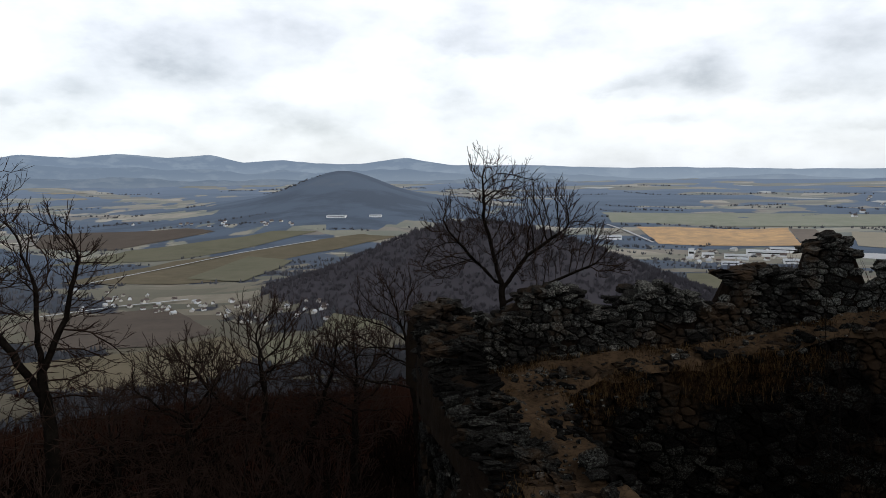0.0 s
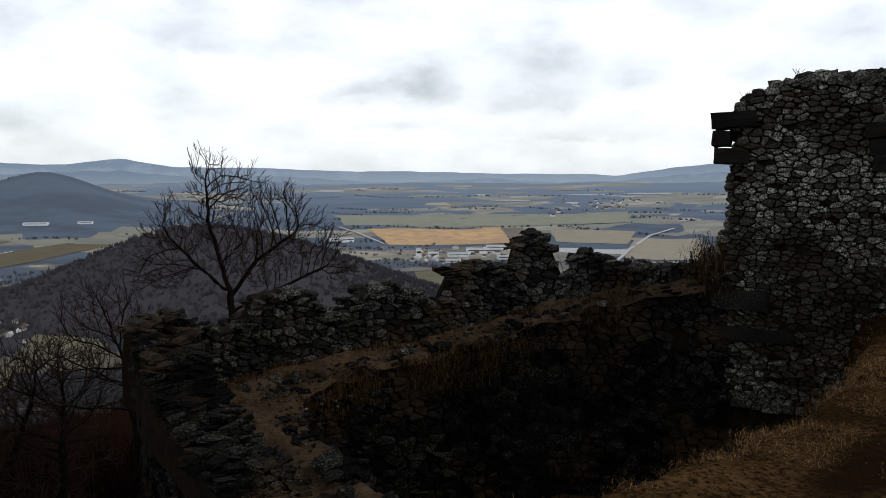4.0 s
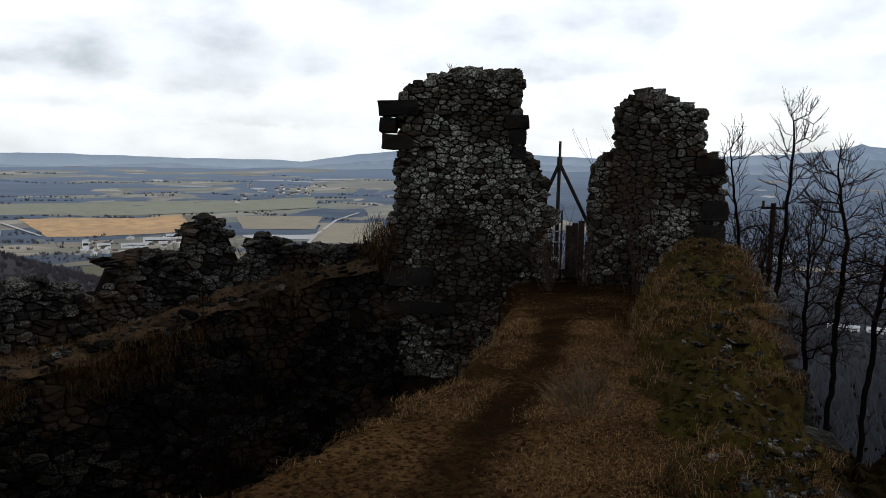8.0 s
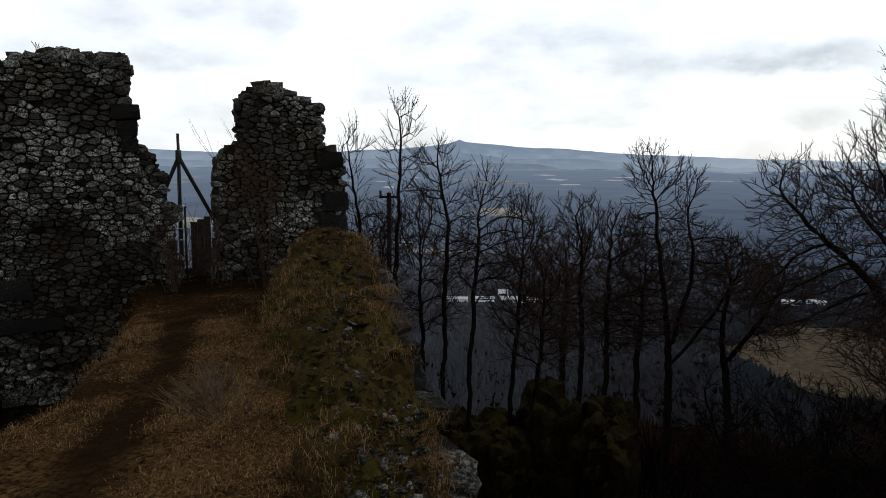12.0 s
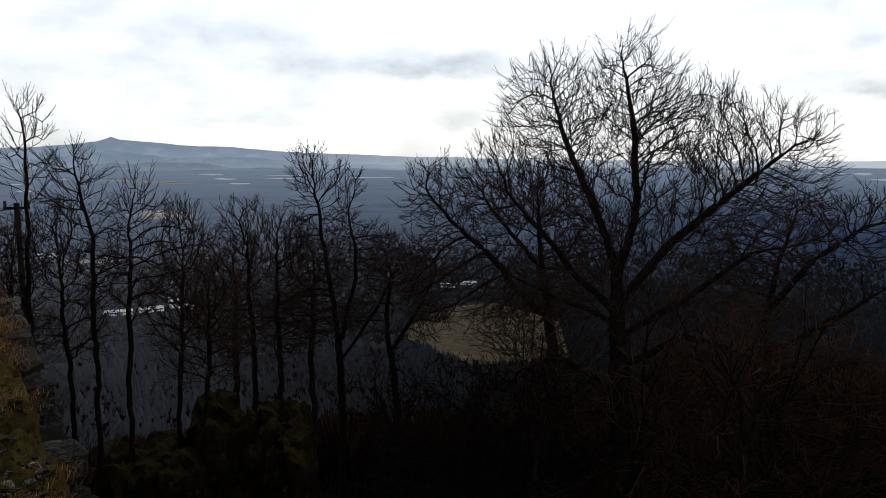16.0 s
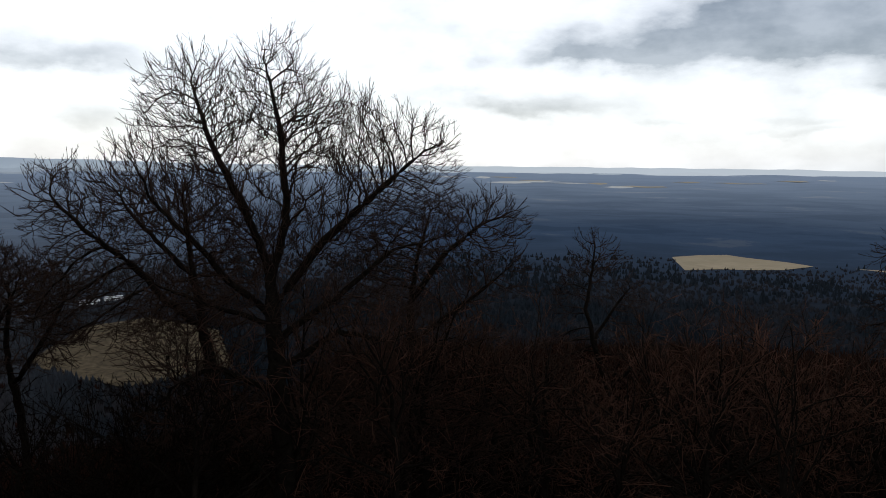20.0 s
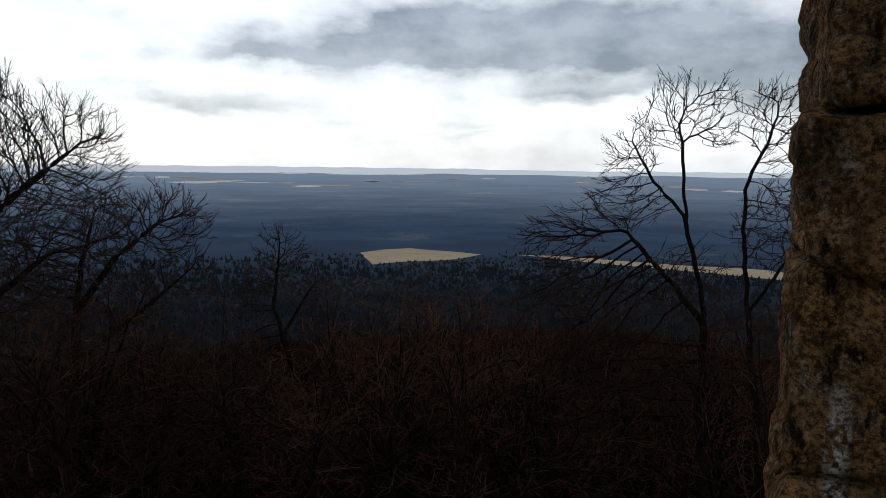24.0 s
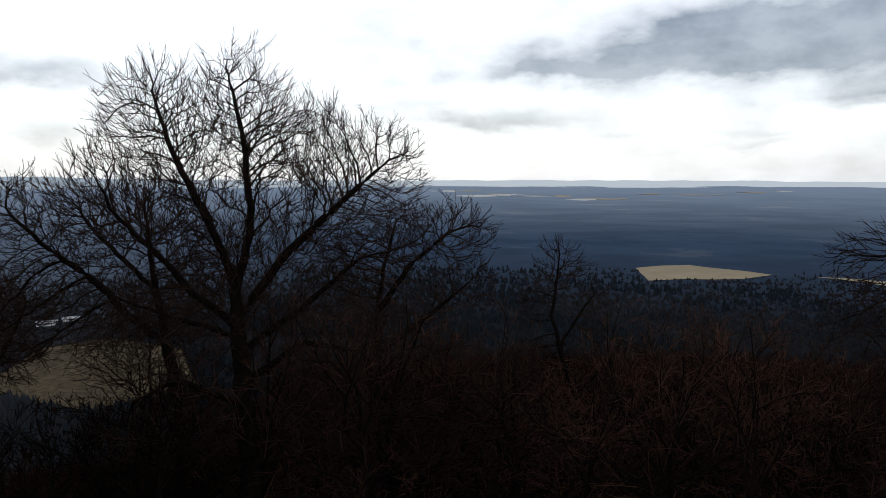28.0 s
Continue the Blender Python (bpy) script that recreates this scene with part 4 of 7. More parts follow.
def ridge():
    verts, faces = [], []
    n, m = 460, 57
    for i in range(n):
        t = (i / (n - 1)) ** 1.3
        x, y, z, w = ridge_line(t)
        x2, y2, _, _ = ridge_line(min(1, t + .01))
        x1, y1, _, _ = ridge_line(max(0, t - .01))
        u = Vector((x2 - x1, y2 - y1, 0)).normalized()
        side = Vector((u.y, -u.x, 0))
        for k in range(m):
            f = -1 + 2 * k / (m - 1)
            if f < 0:
                off, dz = f * w * .62, -0.75 * abs(f) ** 2.2
            else:
                off, dz = f * w * .62, -0.16 * f - 4.2 * max(0, f - .72) ** 1.1 * (3.2 if f > .95 else 1.6)
            p = Vector((x, y, z + dz)) + side * off
            p.z += ridge_rough(p.x, p.y)
            p += side * 0.12 * fbm(p.x, p.z * 2, 1.9, 3, 9.0)
            verts.append(p)
    for i in range(n - 1):
        for k in range(m - 1):
            a = i * m + k
            faces.append((a, a + 1, a + m + 1, a + m))
    o = Vector((7.0, 2.8, -3.0))
    ob = thing("mossy_ruined_wall", o, "collapsed wall overgrown with moss, dry grass and loose stones", "ruined wall")
    part("turf", mesh_of("turf", [v - o for v in verts], faces, MOSS_TURF, True), ob, "mossy turf crown")
    mat = Masonry(ob, 220, 21, 2)
    r = mat.rnd
    for i in range(2800):
        t = r.random() ** 1.5
        x, y, z, w = ridge_line(t)
        x2, y2, _, _ = ridge_line(min(1, t + .02))
        u = Vector((x2 - x, y2 - y, 0)).normalized() if t < .99 else Vector((1, .4, 0)).normalized()
        side = Vector((u.y, -u.x, 0))
        f = r.uniform(-.7, .75) if r.random() < .3 else r.gauss(.28, .34)
        f = max(-.85, min(.8, f))
        s = r.uniform(.010, .034) if r.random() < .92 else r.uniform(.035, .075)
        zz = z + (-0.75 * abs(f) ** 2.2 if f < 0 else -.16 * f - 6.7 * max(0, f - .72) ** 1.1)
        p = Vector((x, y, 0)) + side * f * w * .62
        zz += ridge_rough(p.x, p.y)
        mat.put((p.x, p.y, zz + s * .12), u, side, (s * r.uniform(1.2, 2.4), s * r.uniform(.8, 1.6), s * r.uniform(.25, .5)), 0.5)
    mat.done()
    mat = Masonry(ob, 70, 22, 2)
    # the outer face of coursed stones
    for i in range(420):
        t = r.random() * .98
        x, y, z, w = ridge_line(t)
        x2, y2, _, _ = ridge_line(t + .02)
        u = Vector((x2 - x, y2 - y, 0)).normalized()
        side = Vector((u.y, -u.x, 0))
        dz = r.uniform(0.05, 2.4)
        p = Vector((x, y, z - .3 - dz)) + side * w * (.57 + .02 * dz)
        mat.put(p, u, side, (r.uniform(.18, .4), .3, r.uniform(.14, .26)), 0.2)
    mat.done()
    return ob


ridge()


def jamb():
    """The close wall that ends the turn."""
    o = Vector((-0.7, -2.15, -1.8))
    ob = thing("near_wall", o, "close weathered brown sandstone wall end with pale lichen", "wall")
    rnd = random.Random(5)
    m = Mat("brown_weathered_sandstone", 0.95)
    tall = m.node("ShaderNodeVectorMath", {0: m.pos, 1: (1.0, 1.0, 0.45)})
    tall.operation = "MULTIPLY"
    tall = tall.outputs[0]
    c = m.mix(m.band(m.noise(9, 7, 0.75, tall), 0.35, 0.65), (0.066, 0.037, 0.0150), (0.33, 0.185, 0.078))
    c = m.mix(m.band(m.noise(3.1, 5, 0.7), 0.50, 0.64, 0.0, 0.5), c, (0.045, 0.036, 0.026))
    c = m.mix(m.math("MULTIPLY", m.band(m.noise(34, 6, 0.75, tall), 0.50, 0.62), m.band(m.noise(5, 4), 0.42, 0.56, 0.1, 0.8)), c, (0.27, 0.24, 0.195))
    c = m.mix(m.band(m.noise(26, 6, 0.75, tall), 0.52, 0.62), c, (0.009, 0.0065, 0.004))
    at = m.node("ShaderNodeSeparateXYZ", {0: m.pos})
    wide = m.math("ABSOLUTE", m.math("SUBTRACT", at.outputs[0], 0.183))
    streak = m.math("MULTIPLY", m.band(wide, 0.006, 0.024, 1.0, 0.0), m.band(at.outputs[2], -0.50, -0.40, 1.0, 0.0))
    c = m.mix(m.math("MULTIPLY", streak, m.band(m.noise(60, 5, 0.7, tall), 0.42, 0.52)), c, (0.55, 0.54, 0.50))
    c = m.mix(m.band(m.noise(75, 6, 0.8), 0.43, 0.57, 0.0, 0.85), c, (0.016, 0.010, 0.0055))
    m.color(c)
    m.bump(m.math("ADD", m.noise(22, 7, 0.8, tall), m.math("MULTIPLY", m.noise(80, 4), 0.6)), 0.07, 1.0)
    zs = [(-2.1, .4), (-1.7, .35), (-1.35, .36), (-.99, .39), (-.6, .38), (-.22, .27), (.05, .33), (.38, .4), (.78, .45), (1.23, .5)]
    for i, (z, h) in enumerate(zs):
        x = .272 + (0.0, .006, .0, .012, .006, -.004, -.012, -.006, -.015, -.01)[i]
        while x > -1.8:
            w = rnd.uniform(.45, .8)
            bm = bmesh.new()
            bmesh.ops.create_cube(bm, size=1.0)
            bmesh.ops.subdivide_edges(bm, edges=bm.edges[:], cuts=12, use_grid_fill=True)
            for v in bm.verts:
                e = sum(abs(k) > .45 for k in v.co)
                if e >= 2:
                    v.co *= 0.962 if e == 2 else 0.93
                v.co = Vector((v.co.x * w, v.co.y * .62, v.co.z * h * 1.02))
                v.co += noise.noise_vector(v.co * 3.2 + Vector((i * 3.1, x, 0))) * 0.032 + noise.noise_vector(v.co * 11 + Vector((x, i * 7.3, 0))) * 0.026 + noise.noise_vector(v.co * 30) * 0.014
            me = bpy.data.meshes.new("stone_block")
            bm.to_mesh(me)
            bm.free()
            me.materials.append(m.m)
            me.polygons.foreach_set("use_smooth", [True] * len(me.polygons))
            b = part("stone_block", me, ob, "", Matrix.Translation(Vector((x - w / 2, -2.15, z + h / 2)) - o))
            x -= w + .004
    part("core", mesh_of("core", box_verts(-1.0, .88, -.22, .25, -.3, 3.5), BOX_FACES, MORTAR), ob)


jamb()


def rock(name, at, size, seed, label):
    """An outcrop of wedged boulders, the tallest in the middle."""
    rnd = random.Random(seed)
    ob = thing(name, at, label, "rock")
    for k in range(5):
        bm = bmesh.new()
        bmesh.ops.create_icosphere(bm, subdivisions=4, radius=1.0)
        part_size = [c * (.82 if k == 0 else rnd.uniform(.42, .62)) for c in size]
        off = Vector((0, 0, 0)) if k == 0 else Vector((rnd.uniform(-.6, .6) * size[0], rnd.uniform(-.9, .9) * size[1], rnd.uniform(-.35, .42) * size[2]))
        for v in bm.verts:
            p = v.co.copy()
            q = noise.cell_vector(p * 2.3 + Vector((seed + k, 0, 0))) - Vector((.5, .5, .5))
            f = 1 + 0.35 * noise.noise(p * 1.5 + Vector((seed, 2 + k, 1))) + 0.24 * noise.turbulence(p * 4 + Vector((seed, k, 4)), 4, True)
            box = max(abs(p.x), abs(p.y), abs(p.z))
            p = p.lerp(p / box * .85, .6)
            v.co = Vector((p.x * part_size[0], p.y * part_size[1], p.z * part_size[2])) * f + q * 0.14
        me = bpy.data.meshes.new("boulder")
        bm.to_mesh(me)
        bm.free()
        me.materials.append(MOSS_ROCK)
        part("boulder", me, ob, "", Matrix.Translation(off) @ Matrix.Rotation(rnd.uniform(-.4, .4), 4, "Z"))
    return ob


def moss_rock_material():
    m = Mat("mossy_outcrop", 1.0)
    c = m.mix(m.band(m.noise(1.6, 6, 0.7), 0.4, 0.62), (0.003, 0.0025, 0.0018), (0.020, 0.014, 0.0062))
    c = m.mix(m.band(m.noise(9, 6, 0.7), 0.55, 0.7), c, (0.034, 0.025, 0.011))
    up = m.node("ShaderNodeSeparateXYZ", {0: m.t.nodes.new("ShaderNodeNewGeometry").outputs["Normal"]}).outputs[2]
    c = m.mix(m.math("MULTIPLY", m.band(up, 0.25, 0.7), m.band(m.noise(5, 5, 0.7), 0.42, 0.56)), c, (0.026, 0.022, 0.007))
    m.color(c)
    m.bump(m.noise(6, 7, 0.75), 0.12, 1.0)
    return m.m


MOSS_ROCK = moss_rock_material()
rock("rock_outcrop", (15.6, 1.55, -7.0), (1.1, .75, 2.2), 2, "mossy dark rock outcrop on the slope below the wall")
rock("rock_outcrop", (15.6, .35, -7.3), (1.2, .9, 2.1), 7, "dark basalt outcrop with patches of moss and grass")
rock("rock_outcrop", (15.2, 3.0, -7.2), (1.4, 1.0, 1.9), 11, "low grassy rock shoulder below the ruined wall")


def path_rubble():
    """Loose stones along the wall walk."""
    rnd = random.Random(61)
    verts, faces = [], []
    xs = [.9, 1.1, 1.2, 1.15, 1.3, 2.0, 3.2, 4.6, 6.0, 7.4, 8.6]
    ys = [6.2, 7.2, 8.2, 9.2, 10.0, 10.45, 10.75, 10.95, 11.0, 10.65, 9.8]
    zs = [-3.2, -3.15, -3.06, -3.0, -2.97, -2.95, -2.9, -2.78, -2.5, -2.17, -1.86]
    for i in range(900):
        t = rnd.uniform(0, 10)
        x, y, z = (float(np.interp(t, range(11), k)) for k in (xs, ys, zs))
        x += rnd.gauss(0, .3 if t > 4 else .42)
        y += rnd.gauss(0, .25)
        s = rnd.uniform(.012, .045) if rnd.random() < .94 else rnd.uniform(.06, .12)
        co, fs = STONE_DATA[rnd.randrange(9)]
        m = Euler((rnd.uniform(-.4, .4), rnd.uniform(-.4, .4), rnd.uniform(0, 6))).to_matrix()
        q = (co * np.array((s * 1.4, s, s * .6))) @ np.array(m).T + np.array((x, y, z + s * .1))
        b = len(verts)
        verts.extend(map(tuple, q))
        faces.extend(tuple(b + k for k in f) for f in fs)
    tagged(part("path_rubble", mesh_of("path_rubble", verts, faces, WORN_STUFF)), "loose small stones scattered along the wall path", "rubble", kind="stuff")


path_rubble()

# ---- bare trees ----
class Wood:
    def __init__(self):
        self.v, self.f = [], []

    def tube(self, pts, radii, sides):
        b = len(self.v)
        for i, (p, r) in enumerate(zip(pts, radii)):
            d = (pts[min(i + 1, len(pts) - 1)] - pts[max(i - 1, 0)]).normalized()
            x = d.orthogonal().normalized()
            y = d.cross(x)
            for k in range(sides):
                a = 2 * math.pi * k / sides
                self.v.append(p + x * (r * math.cos(a)) + y * (r * math.sin(a)))
        for i in range(len(pts) - 1):
            for k in range(sides):
                j = (k + 1) % sides
                self.f.append((b + i * sides + k, b + i * sides + j, b + (i + 1) * sides + j, b + (i + 1) * sides + k))
        self.f.append(tuple(b + (len(pts) - 1) * sides + k for k in range(sides)))


def limb_path(rnd, p, d, length, n, wander, up):
    pts = [p.copy()]
    d = d.normalized()
    for i in range(n):
        d = (d + Vector((rnd.gauss(0, wander), rnd.gauss(0, wander), rnd.gauss(0, wander) + up))).normalized()
        p = p + d * (length / n)
        pts.append(p.copy())
    return pts


class Crown:
    """Grows the branches of one tree inside a dome."""

    def __init__(self, rnd, height, radius, low, min_r, levels, wander=1.0, up=1.0, power=2.0, belly=.42):
        self.belly = belly
        self.rnd, self.h, self.w, self.low, self.min_r, self.levels = rnd, height, radius, low, min_r, levels
        self.wander, self.up, self.power = wander, up, power
        self.trunk, self.fine, self.limbs = Wood(), Wood(), []

    def room(self, p):
        """Under 1 inside the dome."""
        mid = self.low + (self.h - self.low) * self.belly
        v = (p.z - mid) / (self.h - mid) if p.z > mid else (mid - p.z) / (mid - self.low * .8 + .3)
        return (math.hypot(p.x, p.y) / self.w) ** self.power + abs(v) ** self.power

    def reach(self, p, d, most):
        k = 0.1
        while k < 1.0 and self.room(p + d * (most * k)) < 1.0:
            k += .1
        return most * max(.25, k)

    def branch(self, p, d, length, r, level, wood):
        rnd = self.rnd
        seg, kids, angle, ratio = self.levels[level]
        last = level == len(self.levels) - 1
        pts = limb_path(rnd, p, d, length, seg, (.09, .075, .07, .07, .06)[level] * self.wander, (.075, .06, .045, .03, .02)[level] * self.up)
        if level < 3:
            keep = 2
            while keep < len(pts) and self.room(pts[keep]) < 1.0:
                keep += 1
            share = max(1, keep - 1) / seg
            length *= share
            kids = max(1, round(kids * share))
            pts = pts[:max(2, keep)]
            seg = len(pts) - 1
        end = self.min_r * (1.3 if level == 0 else 1.0 if not last else .7)
        radii = [end + max(0, r - end) * (1 - i / seg) ** 1.1 for i in range(seg + 1)]
        wood.tube(pts, radii, 6 if level == 0 else 4 if level == 1 else 3)
        if last:
            return
        turn = rnd.uniform(0, 6.28)
        for i in range(kids):
            t = .18 + .82 * (i + rnd.uniform(.1, .9)) / kids
            k = min(int(t * seg), seg - 1)
            q = pts[k].lerp(pts[k + 1], t * seg - k)
            dd = (pts[k + 1] - pts[k]).normalized()
            turn += 2.4 + rnd.uniform(-.6, .6)
            x = dd.orthogonal().normalized()
            side = x * math.cos(turn) + dd.cross(x) * math.sin(turn)
            a = radians(angle * rnd.uniform(.7, 1.25))
            nd = (dd * math.cos(a) + side * math.sin(a)).normalized()
            ln = length * ratio * rnd.uniform(.75, 1.2) * (1.25 - .55 * t)
            rr = max((end + max(0, r - end) * (1 - t)) * rnd.uniform(.5, .72), self.min_r)
            self.branch(q, nd, ln, rr, level + 1, wood if level < 1 else self.fine)

    def grow(self, base, lean, r, limbs, split, side):
        """The trunk up to split of the height, then limbs spreading as a fan."""
        rnd = self.rnd
        top = max(self.h * split, self.low + .4 * (self.h - self.low))
        pts = limb_path(rnd, base, Vector((lean.x, lean.y, 1)), top, 9, .045 * self.wander, .04)
        radii = [r * (1.25 if i == 0 else 1) * (1 - .62 * i / 9) for i in range(10)]
        self.trunk.tube(pts, radii, 8)
        turn = rnd.uniform(0, 6.28)
        for i in range(limbs):
            t = (i + rnd.uniform(.2, .8)) / limbs
            z = self.low * .85 + (top - self.low * .85) * t ** .8
            k = 0
            while k < 8 and pts[k + 1].z < z:
                k += 1
            q = pts[k].lerp(pts[k + 1], min(1, max(0, (z - pts[k].z) / max(.01, pts[k + 1].z - pts[k].z))))
            turn += 2.4 + rnd.uniform(-.4, .4)
            a = radians(80 - 54 * t) * rnd.uniform(.8, 1.15)
            d = Vector((math.cos(turn) * math.sin(a), math.sin(turn) * math.sin(a), math.cos(a)))
            w = Wood()
            self.branch(q, d, self.reach(q, d, self.h) * 1.15, r * (.40 - .12 * t) * rnd.uniform(.65, 1), 0, w)
            self.limbs.append(w)
        w = Wood()
        self.branch(pts[-1], Vector((rnd.gauss(0, .15), rnd.gauss(0, .15), 1)).normalized(), (self.h - pts[-1].z), r * .34, 0, w)
        self.limbs.append(w)


POOR = [(6, 6, 42, .5), (4, 5, 40, .5), (2, 3, 36, .5), (2, 0, 30, .5)]


def tree(az, dist, top, radius, low, levels, seed, label, limbs=9, split=.62, lean=0.0, stems=1, thick=.013, base=None, min_r=.004, wander=1.0, up=1.0, power=2.0, belly=.42, twig=TWIG):
    """A bare tree at a bearing and distance: top and low are the elevations of its crown's top and foot, radius its half width."""
    a = radians(az)
    x, y = dist * math.sin(a), dist * math.cos(a)
    zb = ground_z(x, y) - .3 if base is None else base
    height, foot = dist * math.tan(radians(top)) - zb, max(.5, dist * math.tan(radians(low)) - zb)
    side = Vector((math.cos(a), -math.sin(a), 0))
    ob = thing("bare_tree", (x, y, zb), label, "tree", "bare trees on the castle slope")
    for s in range(stems):
        f = s - (stems - 1) / 2
        c = Crown(random.Random(seed * 7 + s), height * (1 if s == 0 else .88), radius * (1 if stems == 1 else .85), foot, min_r, levels, wander, up, power, belly)
        c.grow(side * (f * .35), side * (lean + f * .16), height * thick * (1 if s == 0 else .8), limbs, split, side)
        for nm, w, mat in [("trunk", c.trunk, BARK)] + [("limb", w, BARK) for w in c.limbs] + [("crown", c.fine, twig)]:
            if w.v:
                part(nm, mesh_of(nm, w.v, w.f, mat, True), ob)
    return ob


# bare trees that grow towards the light: limbs seek free points of a crown made of lobes
def colonize(trunks, lobes, deep, count, seed, step, kill, up):
    """Skeleton of a tree: points, parents and the number of given trunk points. trunks: lines of (side, z); lobes: (side, z, half width, half height)."""
    rs = np.random.RandomState(seed)
    pos, par = [], []
    for line in trunks:
        start = 0
        p0 = np.array((line[0][0], 0.0, line[0][1]))
        if pos:
            d = [float(np.sum((q - p0) ** 2)) for q in pos]
            start = int(np.argmin(d))
            if d[start] < .5:
                last = start
            else:
                pos.append(p0)
                par.append(-1)
                last = len(pos) - 1
        else:
            pos.append(p0)
            par.append(-1)
            last = 0
        drift = sway = 0.0
        for (s0, z0), (s1, z1) in zip(line, line[1:]):
            n = max(1, int(math.hypot(s1 - s0, z1 - z0) / step))
            for k in range(1, n + 1):
                t = k / n
                drift += rs.normal(0, .16 * step)
                sway = .8 * sway + rs.normal(0, .10 * step) if len(pos) > 4 else 0.0
                pos.append(np.array((s0 + (s1 - s0) * t + sway, drift, z0 + (z1 - z0) * t + (.6 * sway if start else 0))))
                par.append(last)
                last = len(pos) - 1
    given = len(pos)
    heart = np.array((trunks[0][-1][0], 0.0, trunks[0][-1][1] - .3))
    area = np.array([rx * rz for _, _, rx, rz in lobes])
    pick = rs.choice(len(lobes), count, p=area / area.sum())
    ball = rs.normal(size=(count, 3))
    ball *= (rs.uniform(.12, 1, count) ** (1 / 2.6) / np.linalg.norm(ball, axis=1))[:, None]
    lob = np.array(lobes)[pick]
    want = np.stack([lob[:, 0] + ball[:, 0] * lob[:, 2], ball[:, 1] * np.minimum(lob[:, 2] * 1.0, deep), lob[:, 1] + ball[:, 2] * lob[:, 3]], 1)
    P = np.array(pos)
    par = list(par)
    kids = np.zeros(len(P), int)
    for q in par:
        if q >= 0:
            kids[q] += 1
    tops = np.array([z for _, z, _, _ in lobes]) - np.array([h for _, _, _, h in lobes])
    d2 = np.full(count, 1e9)
    near = np.zeros(count, int)
    high = P[:, 2] > float(tops.min()) - 1.2
    for i in np.nonzero(high)[0]:
        d = ((want - P[i]) ** 2).sum(1)
        m = d < d2
        d2[m], near[m] = d[m], i
    alive = d2 > kill * kill
    for _ in range(140):
        if not alive.any():
            break
        who = near[alive]
        v = want[alive] - P[who]
        v /= np.linalg.norm(v, axis=1)[:, None]
        acc = np.zeros((len(P), 3))
        np.add.at(acc, who, v)
        g = np.unique(who)
        g = g[kids[g] < 3]
        if not len(g):
            break
        d = acc[g]
        d /= np.linalg.norm(d, axis=1)[:, None] + 1e-9
        back = np.array([P[i] - P[par[i]] if par[i] >= 0 else (0, 0, step) for i in g]) / step
        out = P[g] - heart
        out /= np.linalg.norm(out, axis=1)[:, None] + .3
        d = d + .4 * back + rs.normal(0, .2, d.shape) + .3 * out
        d[:, 2] += up
        d /= np.linalg.norm(d, axis=1)[:, None] + 1e-9
        fresh = P[g] + d * step
        kids[g] += 1
        base = len(P)
        P = np.vstack([P, fresh])
        par += [int(i) for i in g]
        kids = np.concatenate([kids, np.zeros(len(g), int)])
        dd = (want ** 2).sum(1)[:, None] + (fresh ** 2).sum(1)[None] - 2 * want @ fresh.T
        k = dd.argmin(1)
        best = dd[np.arange(count), k]
        m = best < d2
        d2[m], near[m] = best[m], base + k[m]
        alive &= d2 > kill * kill
    return P, par, given


